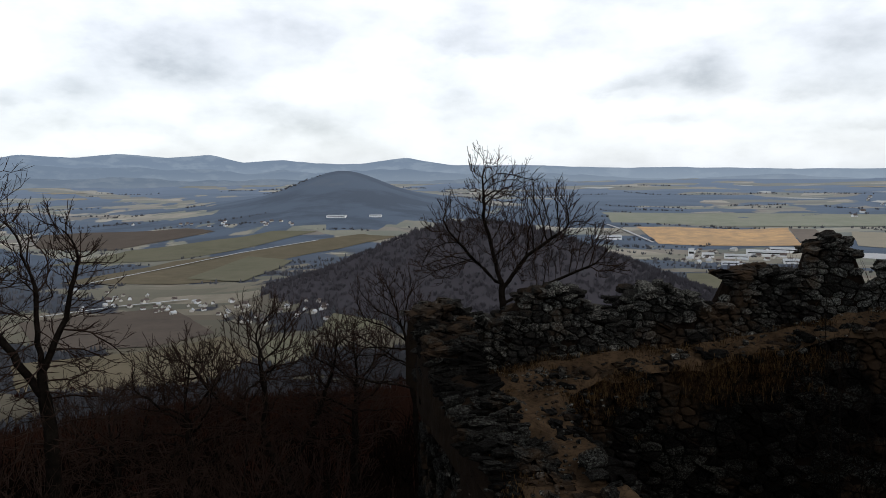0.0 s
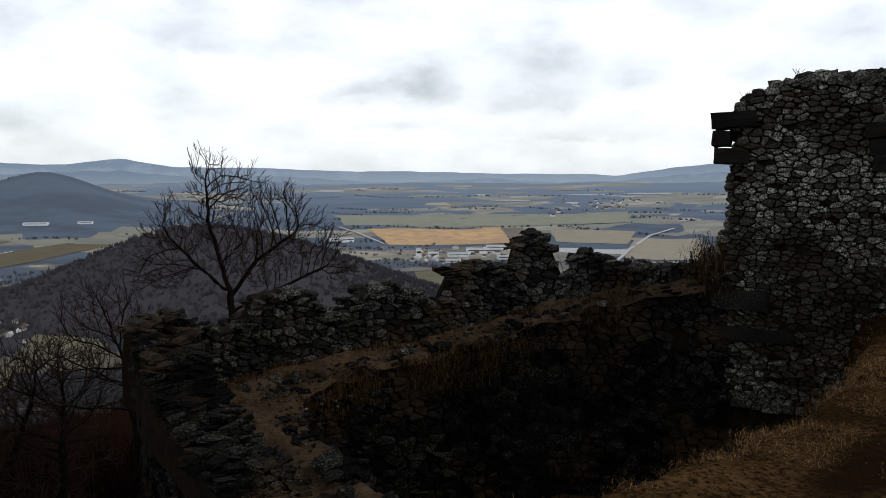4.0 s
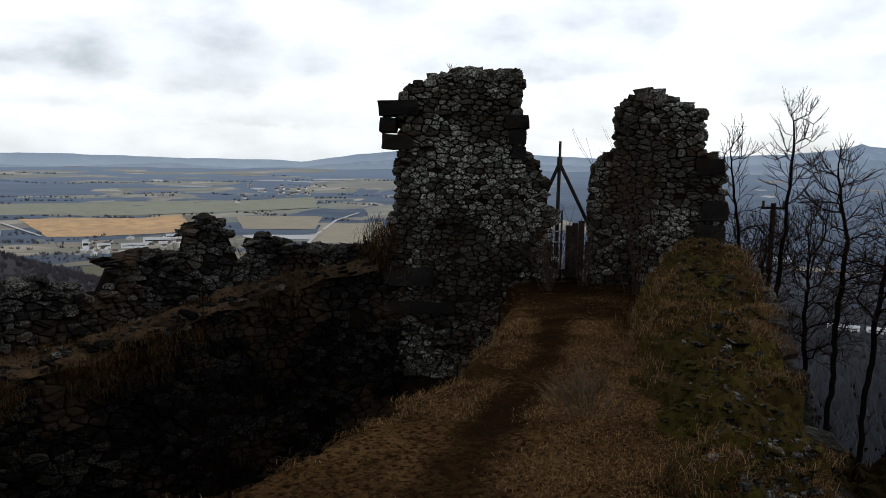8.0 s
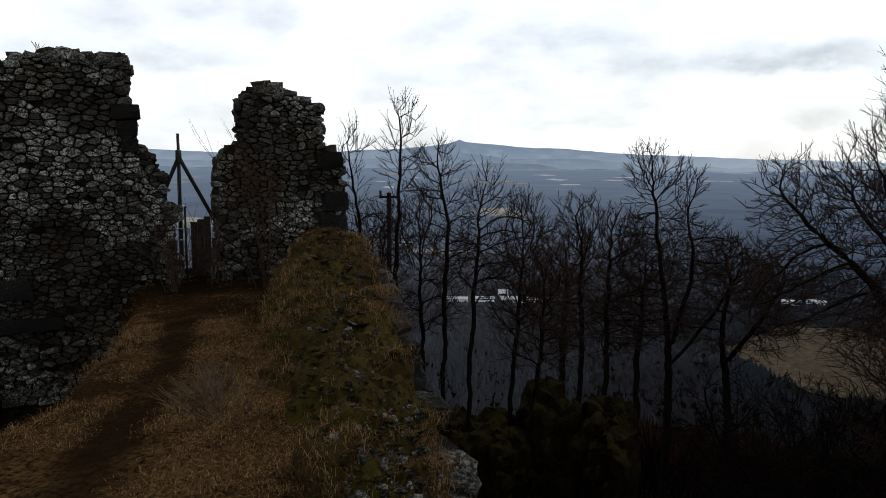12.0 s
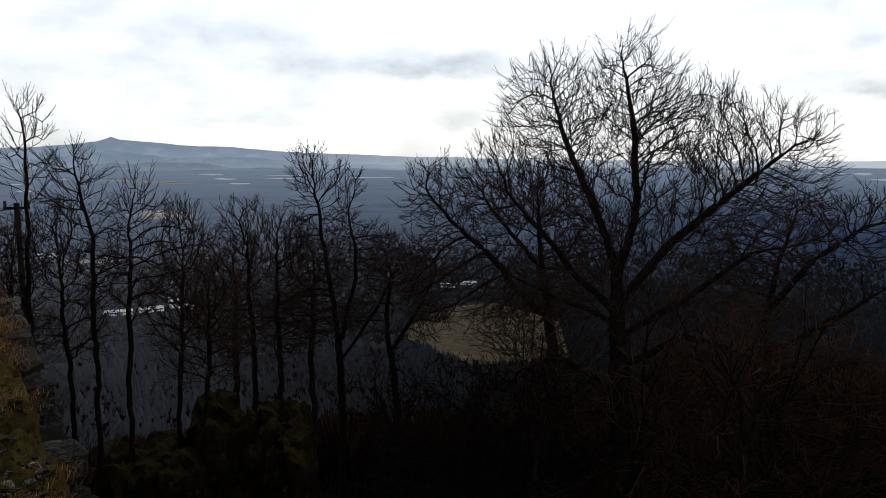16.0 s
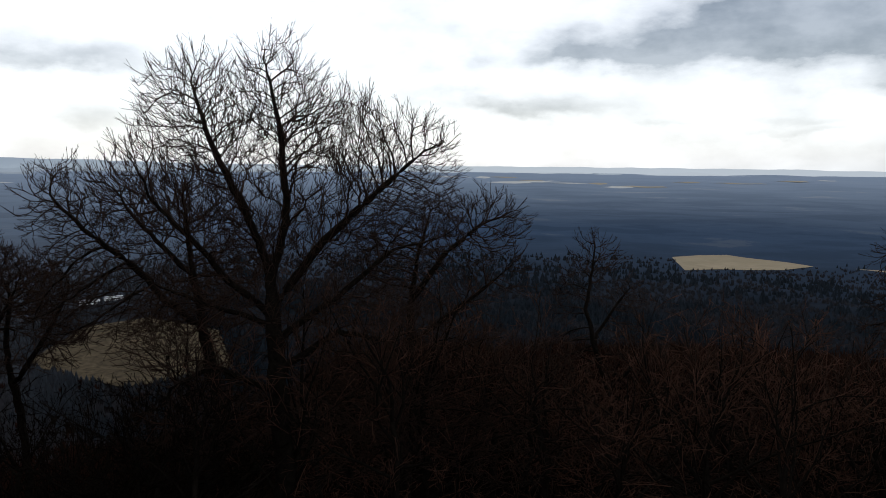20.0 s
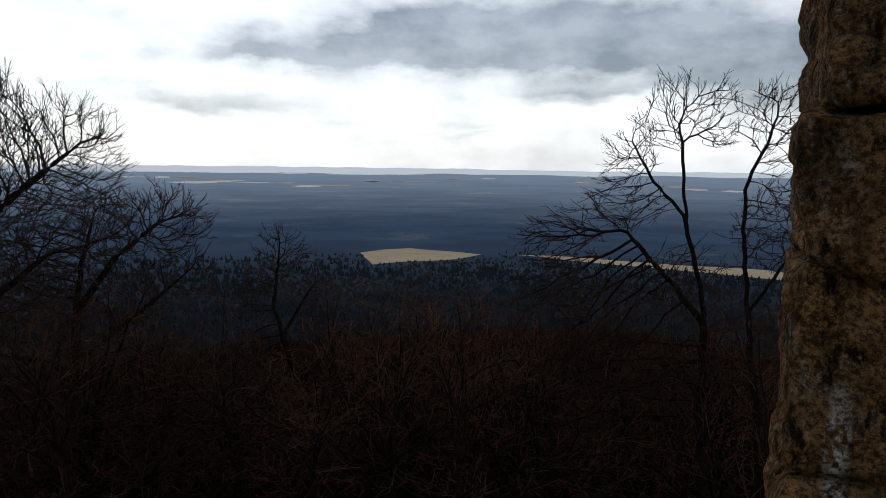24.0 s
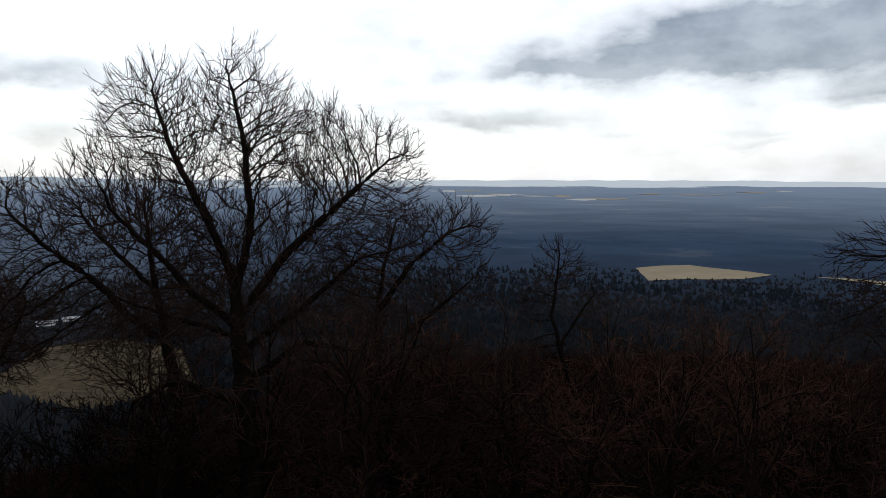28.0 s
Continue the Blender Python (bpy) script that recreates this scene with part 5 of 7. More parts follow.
def grown_tree(az, dist, trunks, lobes, seed, label, radius=.16, deep=2.0, count=600, step=.2, kill=.26, up=.10, tip=.0042, twig=.34, twigs=2, base=None, mat=TWIG, group="bare trees on the castle slope"):
    """A bare tree at a bearing and distance; trunks and lobes in metres across the view and over the first eye height."""
    a = radians(az)
    x, y = dist * math.sin(a), dist * math.cos(a)
    zb = ground_z(x, y) - .3 if base is None else base
    tip *= 1.28
    trunks = [[(s, zb if z is None else z) for s, z in line] for line in trunks]
    P, par, given = colonize(trunks, lobes, deep, int(count * 2.0), seed, step, kill * .86, up)
    n = len(P)
    kids = [[] for _ in range(n)]
    for i, q in enumerate(par):
        if q >= 0:
            kids[q].append(i)
    soft = P.copy()
    for _ in range(3):
        new_p = soft.copy()
        for i in range(given, n):
            if kids[i]:
                new_p[i] = .5 * soft[i] + .25 * soft[par[i]] + .25 * soft[kids[i]].mean(0)
        soft = new_p
    leaf = np.zeros(n)
    for i in range(n - 1, -1, -1):
        if not kids[i]:
            leaf[i] = 1
        if par[i] >= 0:
            leaf[par[i]] += leaf[i]
    power = math.log(max(2, leaf.max())) / math.log(radius / (tip * 1.25))
    rad = tip * 1.25 * leaf ** (1 / power)
    side, away, rnd = Vector((math.cos(a), -math.sin(a), 0)), Vector((math.sin(a), math.cos(a), 0)), random.Random(seed)
    pts = [side * float(q[0]) + away * float(q[1]) + Vector((0, 0, float(q[2]) - zb)) for q in soft]
    ob = thing("bare_tree", (x, y, zb), label, "tree", group)
    trunk, limbs, fine = Wood(), [], Wood()
    heads = [(i, None) for i in range(n) if par[i] < 0]
    while heads:
        i, stem = heads.pop()
        chain = [stem, i] if stem is not None else [i]
        while kids[i]:
            order = sorted(kids[i], key=lambda k: -leaf[k])
            for k in order[1:]:
                heads.append((k, i))
            i = order[0]
            chain.append(i)
        r0 = rad[chain[1]] if len(chain) > 1 else tip
        rr = [float(min(rad[k], r0)) for k in chain]
        if stem is None:
            z0, zspan = pts[chain[0]].z, max(1.0, pts[chain[-1]].z)
            rr = [r * (1 + .35 * max(0, 1 - (pts[k].z - z0) / 1.2)) * (1.12 - .2 * min(1, pts[k].z / zspan)) for r, k in zip(rr, chain)]
            wood = trunk
        elif r0 > .2 * radius and len(chain) > 5:
            wood = Wood()
            limbs.append(wood)
        else:
            wood = fine
        wood.tube([pts[k] for k in chain], rr, 8 if wood is trunk else 5 if wood is not fine else 3)
    # sprays of last twigs, turned outwards and up
    heart = side * float(trunks[0][-1][0]) + Vector((0, 0, float(trunks[0][-1][1]) - zb - .4))
    flip = 1
    for i in range(given, n):
        if leaf[i] > 7:
            continue
        d0 = (pts[i] - pts[par[i]]).normalized()
        out = (pts[i] - heart).normalized()
        for _ in range(twigs if not kids[i] else 1):
            if kids[i] and rnd.random() < .15:
                continue
            flip = -flip
            across = d0.cross(Vector((rnd.gauss(0, .5), rnd.gauss(0, .5), rnd.gauss(0, .5)))).normalized() * flip
            d = (d0 * .6 + out * .45 + across * rnd.uniform(.2, .6) + Vector((0, 0, .15 + up))).normalized()
            ln = twig * rnd.uniform(.55, 1.25)
            line = [pts[i]]
            for k in range(3):
                d = (d + Vector((rnd.gauss(0, .13), rnd.gauss(0, .13), rnd.gauss(.07, .1)))).normalized()
                line.append(line[-1] + d * (ln / 3))
            fine.tube(line, [tip, tip * .9, tip * .75, tip * .55], 3)
            for k in (1, 1, 2):
                if rnd.random() < .3:
                    continue
                e = (d + Vector((rnd.gauss(0, .5), rnd.gauss(0, .5), rnd.gauss(.1, .4)))).normalized()
                fine.tube([line[k], line[k] + e * (ln * rnd.uniform(.25, .5))], [tip * .75, tip * .5], 3)
    for nm, w, m in [("trunk", trunk, BARK)] + [("limb", w, BARK) for w in limbs] + [("crown", fine, mat)]:
        if w.v:
            part(nm, mesh_of(nm, w.v, w.f, m, True), ob)
    return ob


# the trees outside the curtain wall
grown_tree(4.8, 12.4, [[(.02, None), (.03, -2.55), (-.02, -1.95)], [(-.02, -1.95), (-.28, -1.0), (-.34, -.1)], [(-.02, -2.1), (.45, -1.45), (1.1, -1.0)], [(.02, -2.3), (.8, -1.95), (1.6, -1.6)], [(-.02, -2.0), (-.6, -1.4), (-1.0, -.9)]],
           [(.05, -.8, .75, .85), (-.3, -.1, .3, .5), (.75, -.75, .55, .5), (1.3, -1.15, .6, .42), (1.75, -1.65, .45, .22), (-.85, -1.0, .5, .55), (-1.0, -1.6, .5, .4), (.4, -1.5, .6, .4)], 11,
           "young bare tree spreading above the broken parapet", .06, 1.3, 620, .12, .145, .22, .0038, .26, 2, -6.0)
grown_tree(-3.2, 12.7, [[(.3, None), (.2, -4.2), (0, -3.0)]], [(-.2, -2.4, .75, .65), (.2, -3.0, .8, .8), (-.6, -3.4, .7, .8)], 12, "low bare sapling against the outer wall corner", .05, 1.0, 260, .14, .18, .1, .004, .28, 2, -7.0)
grown_tree(-30.1, 12.0, [[(.1, None), (.05, -4.7), (0, -2.75), (-.03, -1.55)], [(0, -2.9), (.4, -2.1), (.6, -1.2)], [(0, -3.3), (-.6, -2.2), (-1.0, -1.2)]],
           [(.1, -1.2, .7, .75), (.5, -1.7, .55, .8), (-.9, -1.2, .8, .9), (.3, -2.6, .8, .6), (-.6, -2.6, .9, .8), (.3, -3.8, 1.0, .8)], 13, "dark bare branching tree on the slope outside the wall", .11, 1.3, 560, .15, .19, .14, .0042, .3)
grown_tree(-36.5, 13.0, [[(0, None), (.1, -4), (.2, -1.5)]], [(.2, -.4, 1.2, 1.0), (0, -1.8, 1.4, 1.2)], 15, "tall bare tree on the slope outside the wall", .12, 1.5, 420, .18, .24, .12)
grown_tree(-13.4, 14.0, [[(.3, None), (.2, -6.4), (-.3, -5.0), (-.3, -3.5)], [(-.2, -5.2), (-1.1, -4.4), (-1.7, -3.6)], [(.2, -5.8), (.8, -4.6), (1.1, -3.6)]],
           [(-.2, -3.2, .8, .8), (-1.6, -3.7, .8, .65), (.9, -3.6, .8, .7), (0, -4.4, 1.6, .8)], 31, "bare bushy tree with upswept brown branches below the wall", .09, 1.6, 950, .15, .19, .14, .0046, .34)
grown_tree(-20.6, 13.6, [[(0, None), (.1, -6.5), (0, -4.6)]], [(0, -3.9, 1.2, .75), (.2, -5.0, 1.4, .8)], 32, "low spreading bare tree with brown branches", .085, 1.5, 480, .15, .2, .13, .0046, .34)
grown_tree(-7.6, 14.2, [[(0, None), (0, -6.5), (.1, -4.5)]], [(.1, -3.7, .9, .75), (-.2, -4.9, 1.2, .9)], 33, "bare bushy tree close under the outer wall", .08, 1.3, 420, .15, .2, .14, .0046, .32)
grown_tree(-25.6, 14.5, [[(0, None), (0, -6.6), (-.1, -5.2)]], [(-.1, -4.6, 1.2, .7), (.1, -5.6, 1.4, .8)], 34, "low tangled bare tree on the slope", .08, 1.5, 420, .15, .2, .12, .0046, .34)
for i, (a_, d_, z_) in enumerate(((-16.5, 12.0, -4.6), (-10.6, 11.6, -4.9), (-22.5, 11.4, -4.8), (-28.4, 11.2, -5.0), (-33.5, 11.5, -4.2))):
    grown_tree(a_, d_, [[(0, None), (.1, z_ - 1.3)]], [(0, z_ - .6, 1.2, .7), (.2, z_ - 1.6, 1.5, 1.0)], 40 + i, "thicket tree of fine brown branches on the steep slope", .07, 1.4, 380, .16, .21, .1, .0046, .34)

# saplings behind the mossy wall
for i, (a_, d_, line, lobes_, n_) in enumerate((
        (72.3, 15, [(0, None), (.0, -3.5), (.04, -1.6), (.1, .5)], [(.1, -.1, .3, 1.1), (-.1, -1.9, .5, .8)], 80),
        (69.6, 15, [(.1, None), (.05, -3.5), (-.1, -1.0), (-.25, .2)], [(-.25, -.1, .3, .7), (0, -1.6, .5, .8)], 70),
        (76.1, 15, [(0, None), (0, -5.0), (.05, -1.4), (-.15, -.1)], [(-.2, -.5, .45, .7), (.15, -1.7, .6, .8)], 110),
        (78.3, 15, [(0, None), (0, -4.3), (.1, -1.4), (.25, -.7)], [(.3, -1.0, .4, .6), (.2, -2.2, .7, .8), (.9, -1.9, .5, .7)], 130),
        (81.2, 16, [(0, None), (.1, -5.0), (.3, -2.3)], [(.3, -1.8, .6, .8), (.2, -3.1, .8, .9)], 130),
        (74.4, 16, [(0, None), (0, -4.6), (-.1, -2.2)], [(-.1, -1.8, .5, .9), (.1, -3.2, .7, .8)], 110),
        (70.8, 17, [(0, None), (0, -4.6), (.1, -2.4)], [(.1, -2.2, .6, .9), (.0, -3.6, .8, .8)], 120),
        (83.6, 15, [(0, None), (0, -5.4), (.1, -3.2)], [(.1, -2.7, .6, .7), (0, -3.8, .8, .8)], 120))):
    grown_tree(a_, d_, [line], lobes_, 50 + i, "slender bare sapling growing behind the mossy wall", .05, .9, int(n_ * 1.5), .16, .17, .5, .0050, .42, 2)

# the stand of upright trees down the slope
grown_tree(93.6, 20, [[(0, None), (0, -9.7), (.03, -5.1), (-.35, -2.4), (-.62, -.8)], [(.03, -5.1), (.5, -3.2), (.35, -1.3)], [(.03, -5.6), (1.0, -4.2), (1.5, -3.2)]],
           [(-.7, -.55, .55, .85), (.2, -.75, .5, .7), (-.2, -2.2, 1.25, 1.0), (1.4, -3.1, 1.0, .75), (-.3, -3.9, 1.5, .9), (.9, -2.4, .7, .7)], 71, "tall bare tree with two upright crowns and fine branches", .10, 1.6, 1050, .17, .18, .2, .0056, .36)
grown_tree(88.8, 20, [[(0, None), (0, -6.2), (0, -2.6)], [(-.66, None), (-.64, -5.4), (-.7, -2.4)]],
           [(-.7, -1.9, .85, .85), (.25, -2.2, .75, .85), (-.4, -3.6, 1.4, 1.0), (-.3, -4.8, 1.5, .7)], 72, "bare tree with twin straight stems and dense fine branches", .10, 1.5, 720, .17, .18, .2, .0056, .36)
grown_tree(97.6, 21.5, [[(.3, None), (.2, -7.4), (-.1, -5.2), (.1, -3.4)], [(0, -5.8), (.9, -4.4), (1.4, -3.4)]], [(.1, -3.0, 1.2, .8), (1.1, -3.4, 1.0, .8), (.2, -4.6, 1.7, .9)], 73, "bare leaning tree with dense fine branches", .10, 1.7, 620, .18, .19, .16, .0056, .36)
grown_tree(85.4, 23, [[(0, None), (0, -7), (.1, -4.2)]], [(.1, -3.2, 1.2, 1.0), (0, -4.8, 1.5, 1.0)], 74, "bare slope tree with fine upright branches", .10, 1.5, 340, .19, .19, .2, .006, .38)
grown_tree(91.2, 24, [[(0, None), (0, -7), (.1, -4.4)]], [(.1, -3.4, 1.3, 1.1), (0, -5.2, 1.6, 1.0)], 75, "bare tree with a dense crown lower down the slope", .10, 1.6, 340, .19, .19, .2, .006, .38)

# the large beech and its neighbours
grown_tree(115.9, 14.5, [[(.12, None), (.1, -6.4), (.0, -3.7), (-.05, -2.2)], [(-.05, -2.2), (-.5, -.9), (-1.15, .5), (-1.4, 1.5)], [(-.05, -2.2), (.25, -.6), (.12, 1.0), (-.05, 1.7)], [(0, -2.7), (.9, -1.5), (2.0, -.5), (2.8, .2)],
                         [(-.02, -3.0), (-1.0, -2.0), (-2.1, -.7)], [(.03, -3.4), (1.2, -2.6), (2.3, -1.7)], [(.05, -4.0), (1.2, -3.3), (2.3, -3.6)], [(.02, -4.5), (-1.2, -3.9), (-2.0, -4.3)], [(.02, -3.2), (-1.3, -2.7), (-2.4, -2.2)]],
           [(.2, -.3, 2.5, 1.7), (-1.35, 1.0, 1.05, 1.0), (.1, 1.3, .95, 1.05), (1.3, .5, 1.1, .9), (2.6, .0, 1.05, .95), (2.7, -1.3, 1.1, .8), (-2.2, -.4, .85, 1.1), (1.5, -3.2, 1.7, .8), (-1.5, -3.2, 1.4, .9), (.2, -2.2, 2.4, .9), (1.6, -4.6, 1.6, .8), (-1.2, -4.8, 1.5, .7)],
           103, "large bare beech with a wide fan of dark upswept branches", .20, 2.7, 3300, .15, .20, .13, .0046, .42)
grown_tree(111.3, 18, [[(.05, None), (0, -5.6), (-.29, -3.85), (-.5, -2.2), (-.6, -1.2)], [(-.25, -4.0), (-1.5, -2.7), (-2.8, -1.5), (-3.4, -.7)], [(-.4, -2.8), (-1.3, -1.8), (-1.9, -.9)]],
           [(-2.9, -.9, 1.15, 1.0), (-1.7, -1.3, 1.4, 1.1), (-.4, -1.0, 1.1, .9), (-2.4, -2.4, 1.5, .8), (-.6, -3.2, 1.5, .9), (-3.0, -3.4, 1.1, .7), (.6, -2.2, 1.0, .9)], 102, "bare beech leaning out behind the larger beech", .14, 2.0, 1700, .18, .22, .13, .0054, .36)
grown_tree(125.9, 20, [[(0, None), (0, -6.3), (.2, -3.7), (1.1, -2.4), (2.0, -1.6)], [(.1, -4.2), (.3, -2.6), (.6, -1.5)], [(.1, -5.0), (1.4, -4.0), (2.4, -3.2)]],
           [(2.2, -1.6, 1.15, .95), (.9, -1.7, 1.1, .9), (2.6, -2.9, .9, .8), (.8, -3.2, 1.5, .9), (-.6, -2.4, 1.0, 1.0), (1.0, -4.6, 1.8, .9)], 104, "bare beech with a rounded crown down the slope", .15, 2.0, 1300, .18, .22, .13, .0056, .36)
grown_tree(143.0, 18, [[(0, None), (0, -6.3), (-.5, -4.9), (-.9, -3.4), (-.76, -2.0)], [(-.7, -4.2), (-.2, -3.3), (.1, -2.9)], [(-.3, -5.4), (.5, -4.6), (.8, -4.0)]],
           [(-.75, -2.3, .55, .75), (-.05, -3.2, .6, .6), (-1.3, -3.2, .5, .6), (.3, -4.4, 1.0, .7), (-1.2, -4.6, .9, .6)], 105, "small crooked bare tree with pale bark", .085, 1.1, 760, .15, .2, .15, .005, .32)
grown_tree(173.6, 13.5, [[(.05, None), (0, -5.7), (-.18, -2.6), (-.6, -.4), (-.72, .7)], [(.95, None), (.9, -5.4), (.47, -1.7), (.4, -.4), (.8, .8)], [(-.18, -2.7), (-.9, -1.9), (-1.5, -1.2)], [(-.5, -1.0), (-1.1, -.3), (-1.5, .4)], [(.6, -2.4), (1.2, -1.4), (1.4, -.4)]],
           [(-.75, .85, .55, .65), (-.1, .75, .4, .6), (-1.35, .2, .5, .55), (.75, .6, .45, .75), (-1.6, -.7, .7, .5), (-2.6, -1.4, .8, .6), (-2.3, -2.4, 1.2, .6), (.9, -1.0, .7, .8), (-.6, -2.0, .9, .6), (.4, -3.2, 1.2, .8), (-1.4, -3.6, 1.6, .7)],
           107, "bare tree with two crooked upright stems beside the wall", .08, 1.4, 1500, .15, .165, .1, .0042, .30)
for i, (a_, d_, z_, w_) in enumerate(((121, 16, -4.0, 1.4), (127, 15, -3.6, 1.3), (132.5, 16, -3.6, 1.2), (136.5, 14, -3.4, 1.1), (146.5, 15, -3.6, 1.2), (150.5, 14, -3.3, 1.1), (155, 16, -3.7, 1.3), (160.5, 14.5, -3.3, 1.2), (167.5, 15, -3.4, 1.3), (112, 17, -4.6, 1.3), (107, 16, -5.0, 1.2), (101.5, 17, -5.6, 1.3))):
    # up to bearing 118 crowns use the darker bark colour in place of canopy shade
    grown_tree(a_, d_, [[(0, None), (.2, z_ - 2.6), (-.1, z_ - 1.2)]], [(-.1, z_ - .6, w_ * .7, .7), (.3, z_ - 1.5, w_, .8), (-.5, z_ - 2.2, w_, .8)], 180 + i, "crooked bare tree with tangled dark branches on the slope", .075, 1.3, 460, .16, .21, .02, .0048, .34, 2, None, TWIG if a_ > 118 else BARK)
tr = random.Random(19)
for i in range(34):
    bearing = 96 + 86 * (i + tr.uniform(.1, .9)) / 34
    # up to bearing 112 the crowns take the near-black shade colour
    tree(bearing, tr.uniform(12, 21), tr.uniform(-14, -6.2) - (3.5 if bearing < 108 else 0), tr.uniform(1.7, 2.8), -26, POOR, 120 + i, "bare brown undergrowth tree on the wooded slope", 10, .6, 0, 1, .014, None, .006, wander=2.1, up=.5, twig=BRUSH_TWIG if bearing > 112 else SHADE_UNDERGROWTH)


def slope_wood():
    """The bare wood that covers the hillside, near trees branching, far ones as brushes of branches."""
    rnd = random.Random(77)
    protos = []
    for s in range(4):
        c = Crown(random.Random(200 + s), 9.0, 2.9, 2.6, .012, [(4, 6, 42, .5), (2, 5, 40, .52), (1, 0, 30, .5)])
        c.grow(Vector((0, 0, 0)), Vector((0, 0, 0)), .11, 8, .6, Vector((1, 0, 0)))
        v, f = [], []
        for w in [c.trunk, c.fine] + c.limbs:
            b = len(v)
            v += w.v
            f += [tuple(b + i for i in q) for q in w.f]
        protos.append((np.array([tuple(x) for x in v]), f))
    verts, faces, near_v, near_f = [], [], [], []
    for i in range(95):
        r = math.exp(rnd.uniform(math.log(26), math.log(75)))
        a = rnd.uniform(-45, 190)
        x, y = r * math.sin(radians(a)), r * math.cos(radians(a))
        co, fs = protos[rnd.randrange(4)]
        k = rnd.uniform(.5, .8)
        t = rnd.uniform(0, 6.28)
        c, s = math.cos(t), math.sin(t)
        q = co * k
        q = np.stack([q[:, 0] * c - q[:, 1] * s + x, q[:, 0] * s + q[:, 1] * c + y, q[:, 2] + ground_z(x, y) - .3], -1)
        b = len(verts)
        verts.extend(map(tuple, q))
        faces.extend(tuple(b + j for j in g) for g in fs)
    for i in range(9000):
        r = math.exp(rnd.uniform(math.log(13), math.log(860)))
        a = rnd.uniform(-50, 195)
        x, y = r * math.sin(radians(a)), r * math.cos(radians(a))
        if any(signed_quick(p, x, y) for p in CLEAR):
            continue
        z = ground_z(x, y)
        if z > -6:
            continue
        h = rnd.uniform(1.0, 3.0) if r < 40 else rnd.uniform(5, 9) if r < 250 else rnd.uniform(7, 12)
        w = h * (rnd.uniform(.45, .8) if r < 48 else rnd.uniform(.28, .42))
        for k in range(24 if r < 250 else 10):
            t, u = rnd.uniform(0, 6.28), math.sqrt(rnd.random())
            ex, ey = math.cos(t) * u * w, math.sin(t) * u * w
            ez = h * (.62 + .38 * math.sqrt(1 - u * u)) * rnd.uniform(.85, 1.02)
            bz = h * rnd.uniform(.25, .6)
            g = rnd.uniform(.3, .55)
            th = max(.010, r * .0009) * rnd.uniform(.7, 1.3)
            sx, sy = math.cos(radians(a)) * th, -math.sin(radians(a)) * th
            vs, fs = (near_v, near_f) if r < 48 else (verts, faces)
            b = len(vs)
            vs += [(x + ex * g - sx, y + ey * g - sy, z + bz), (x + ex * g + sx, y + ey * g + sy, z + bz), (x + ex, y + ey, z + ez)]
            fs.append((b, b + 1, b + 2))
    under = part("slope_undergrowth", mesh_of("slope_undergrowth", near_v, near_f, SHADE_UNDERGROWTH))
    tagged(under, "tangled bare undergrowth on the slope below the castle, coloured dark for deep shade", "undergrowth", kind="stuff")
    ob = part("hillside_wood", mesh_of("hillside_wood", verts, faces, WOOD_BROWN))
    tagged(ob, "bare brown deciduous wood covering the castle hillside", "woodland", kind="stuff")


def crowns(name, places, mat, label, seed, spikes):
    """Many small far trees in one sheet: firs as cones, bare trees as brushes of branches; rows of (x, y, z, width, height, fir)."""
    rnd = random.Random(seed)
    verts, faces = [], []
    for x, y, z, w, h, fir in places:
        b = len(verts)
        if fir:
            t = rnd.uniform(0, 6)
            for k in range(5):
                a, q = t + k * 1.257, w * .8 * rnd.uniform(.7, 1.2)
                verts.append((x + q * math.cos(a), y + q * math.sin(a), z + h * rnd.uniform(.02, .2)))
            verts.append((x, y, z + h * 1.15))
            faces += [(b + k, b + (k + 1) % 5, b + 5) for k in range(5)]
            continue
        r = math.hypot(x, y)
        sx, sy = y / r, -x / r
        for k in range(spikes):
            t, u = rnd.uniform(0, 6.28), math.sqrt(rnd.random())
            ex, ey, ez = math.cos(t) * u * w, math.sin(t) * u * w, h * (.55 + .45 * math.sqrt(1 - u * u)) * rnd.uniform(.8, 1.05)
            g, th, bz = rnd.uniform(.3, .6), w * rnd.uniform(.12, .3), h * rnd.uniform(.0, .35)
            b = len(verts)
            verts += [(x + ex * g - sx * th, y + ey * g - sy * th, z + bz), (x + ex * g + sx * th, y + ey * g + sy * th, z + bz), (x + ex, y + ey, z + ez)]
            faces.append((b, b + 1, b + 2))
    ob = part(name, mesh_of(name, verts, faces, mat))
    tagged(ob, label, "woodland", kind="stuff")


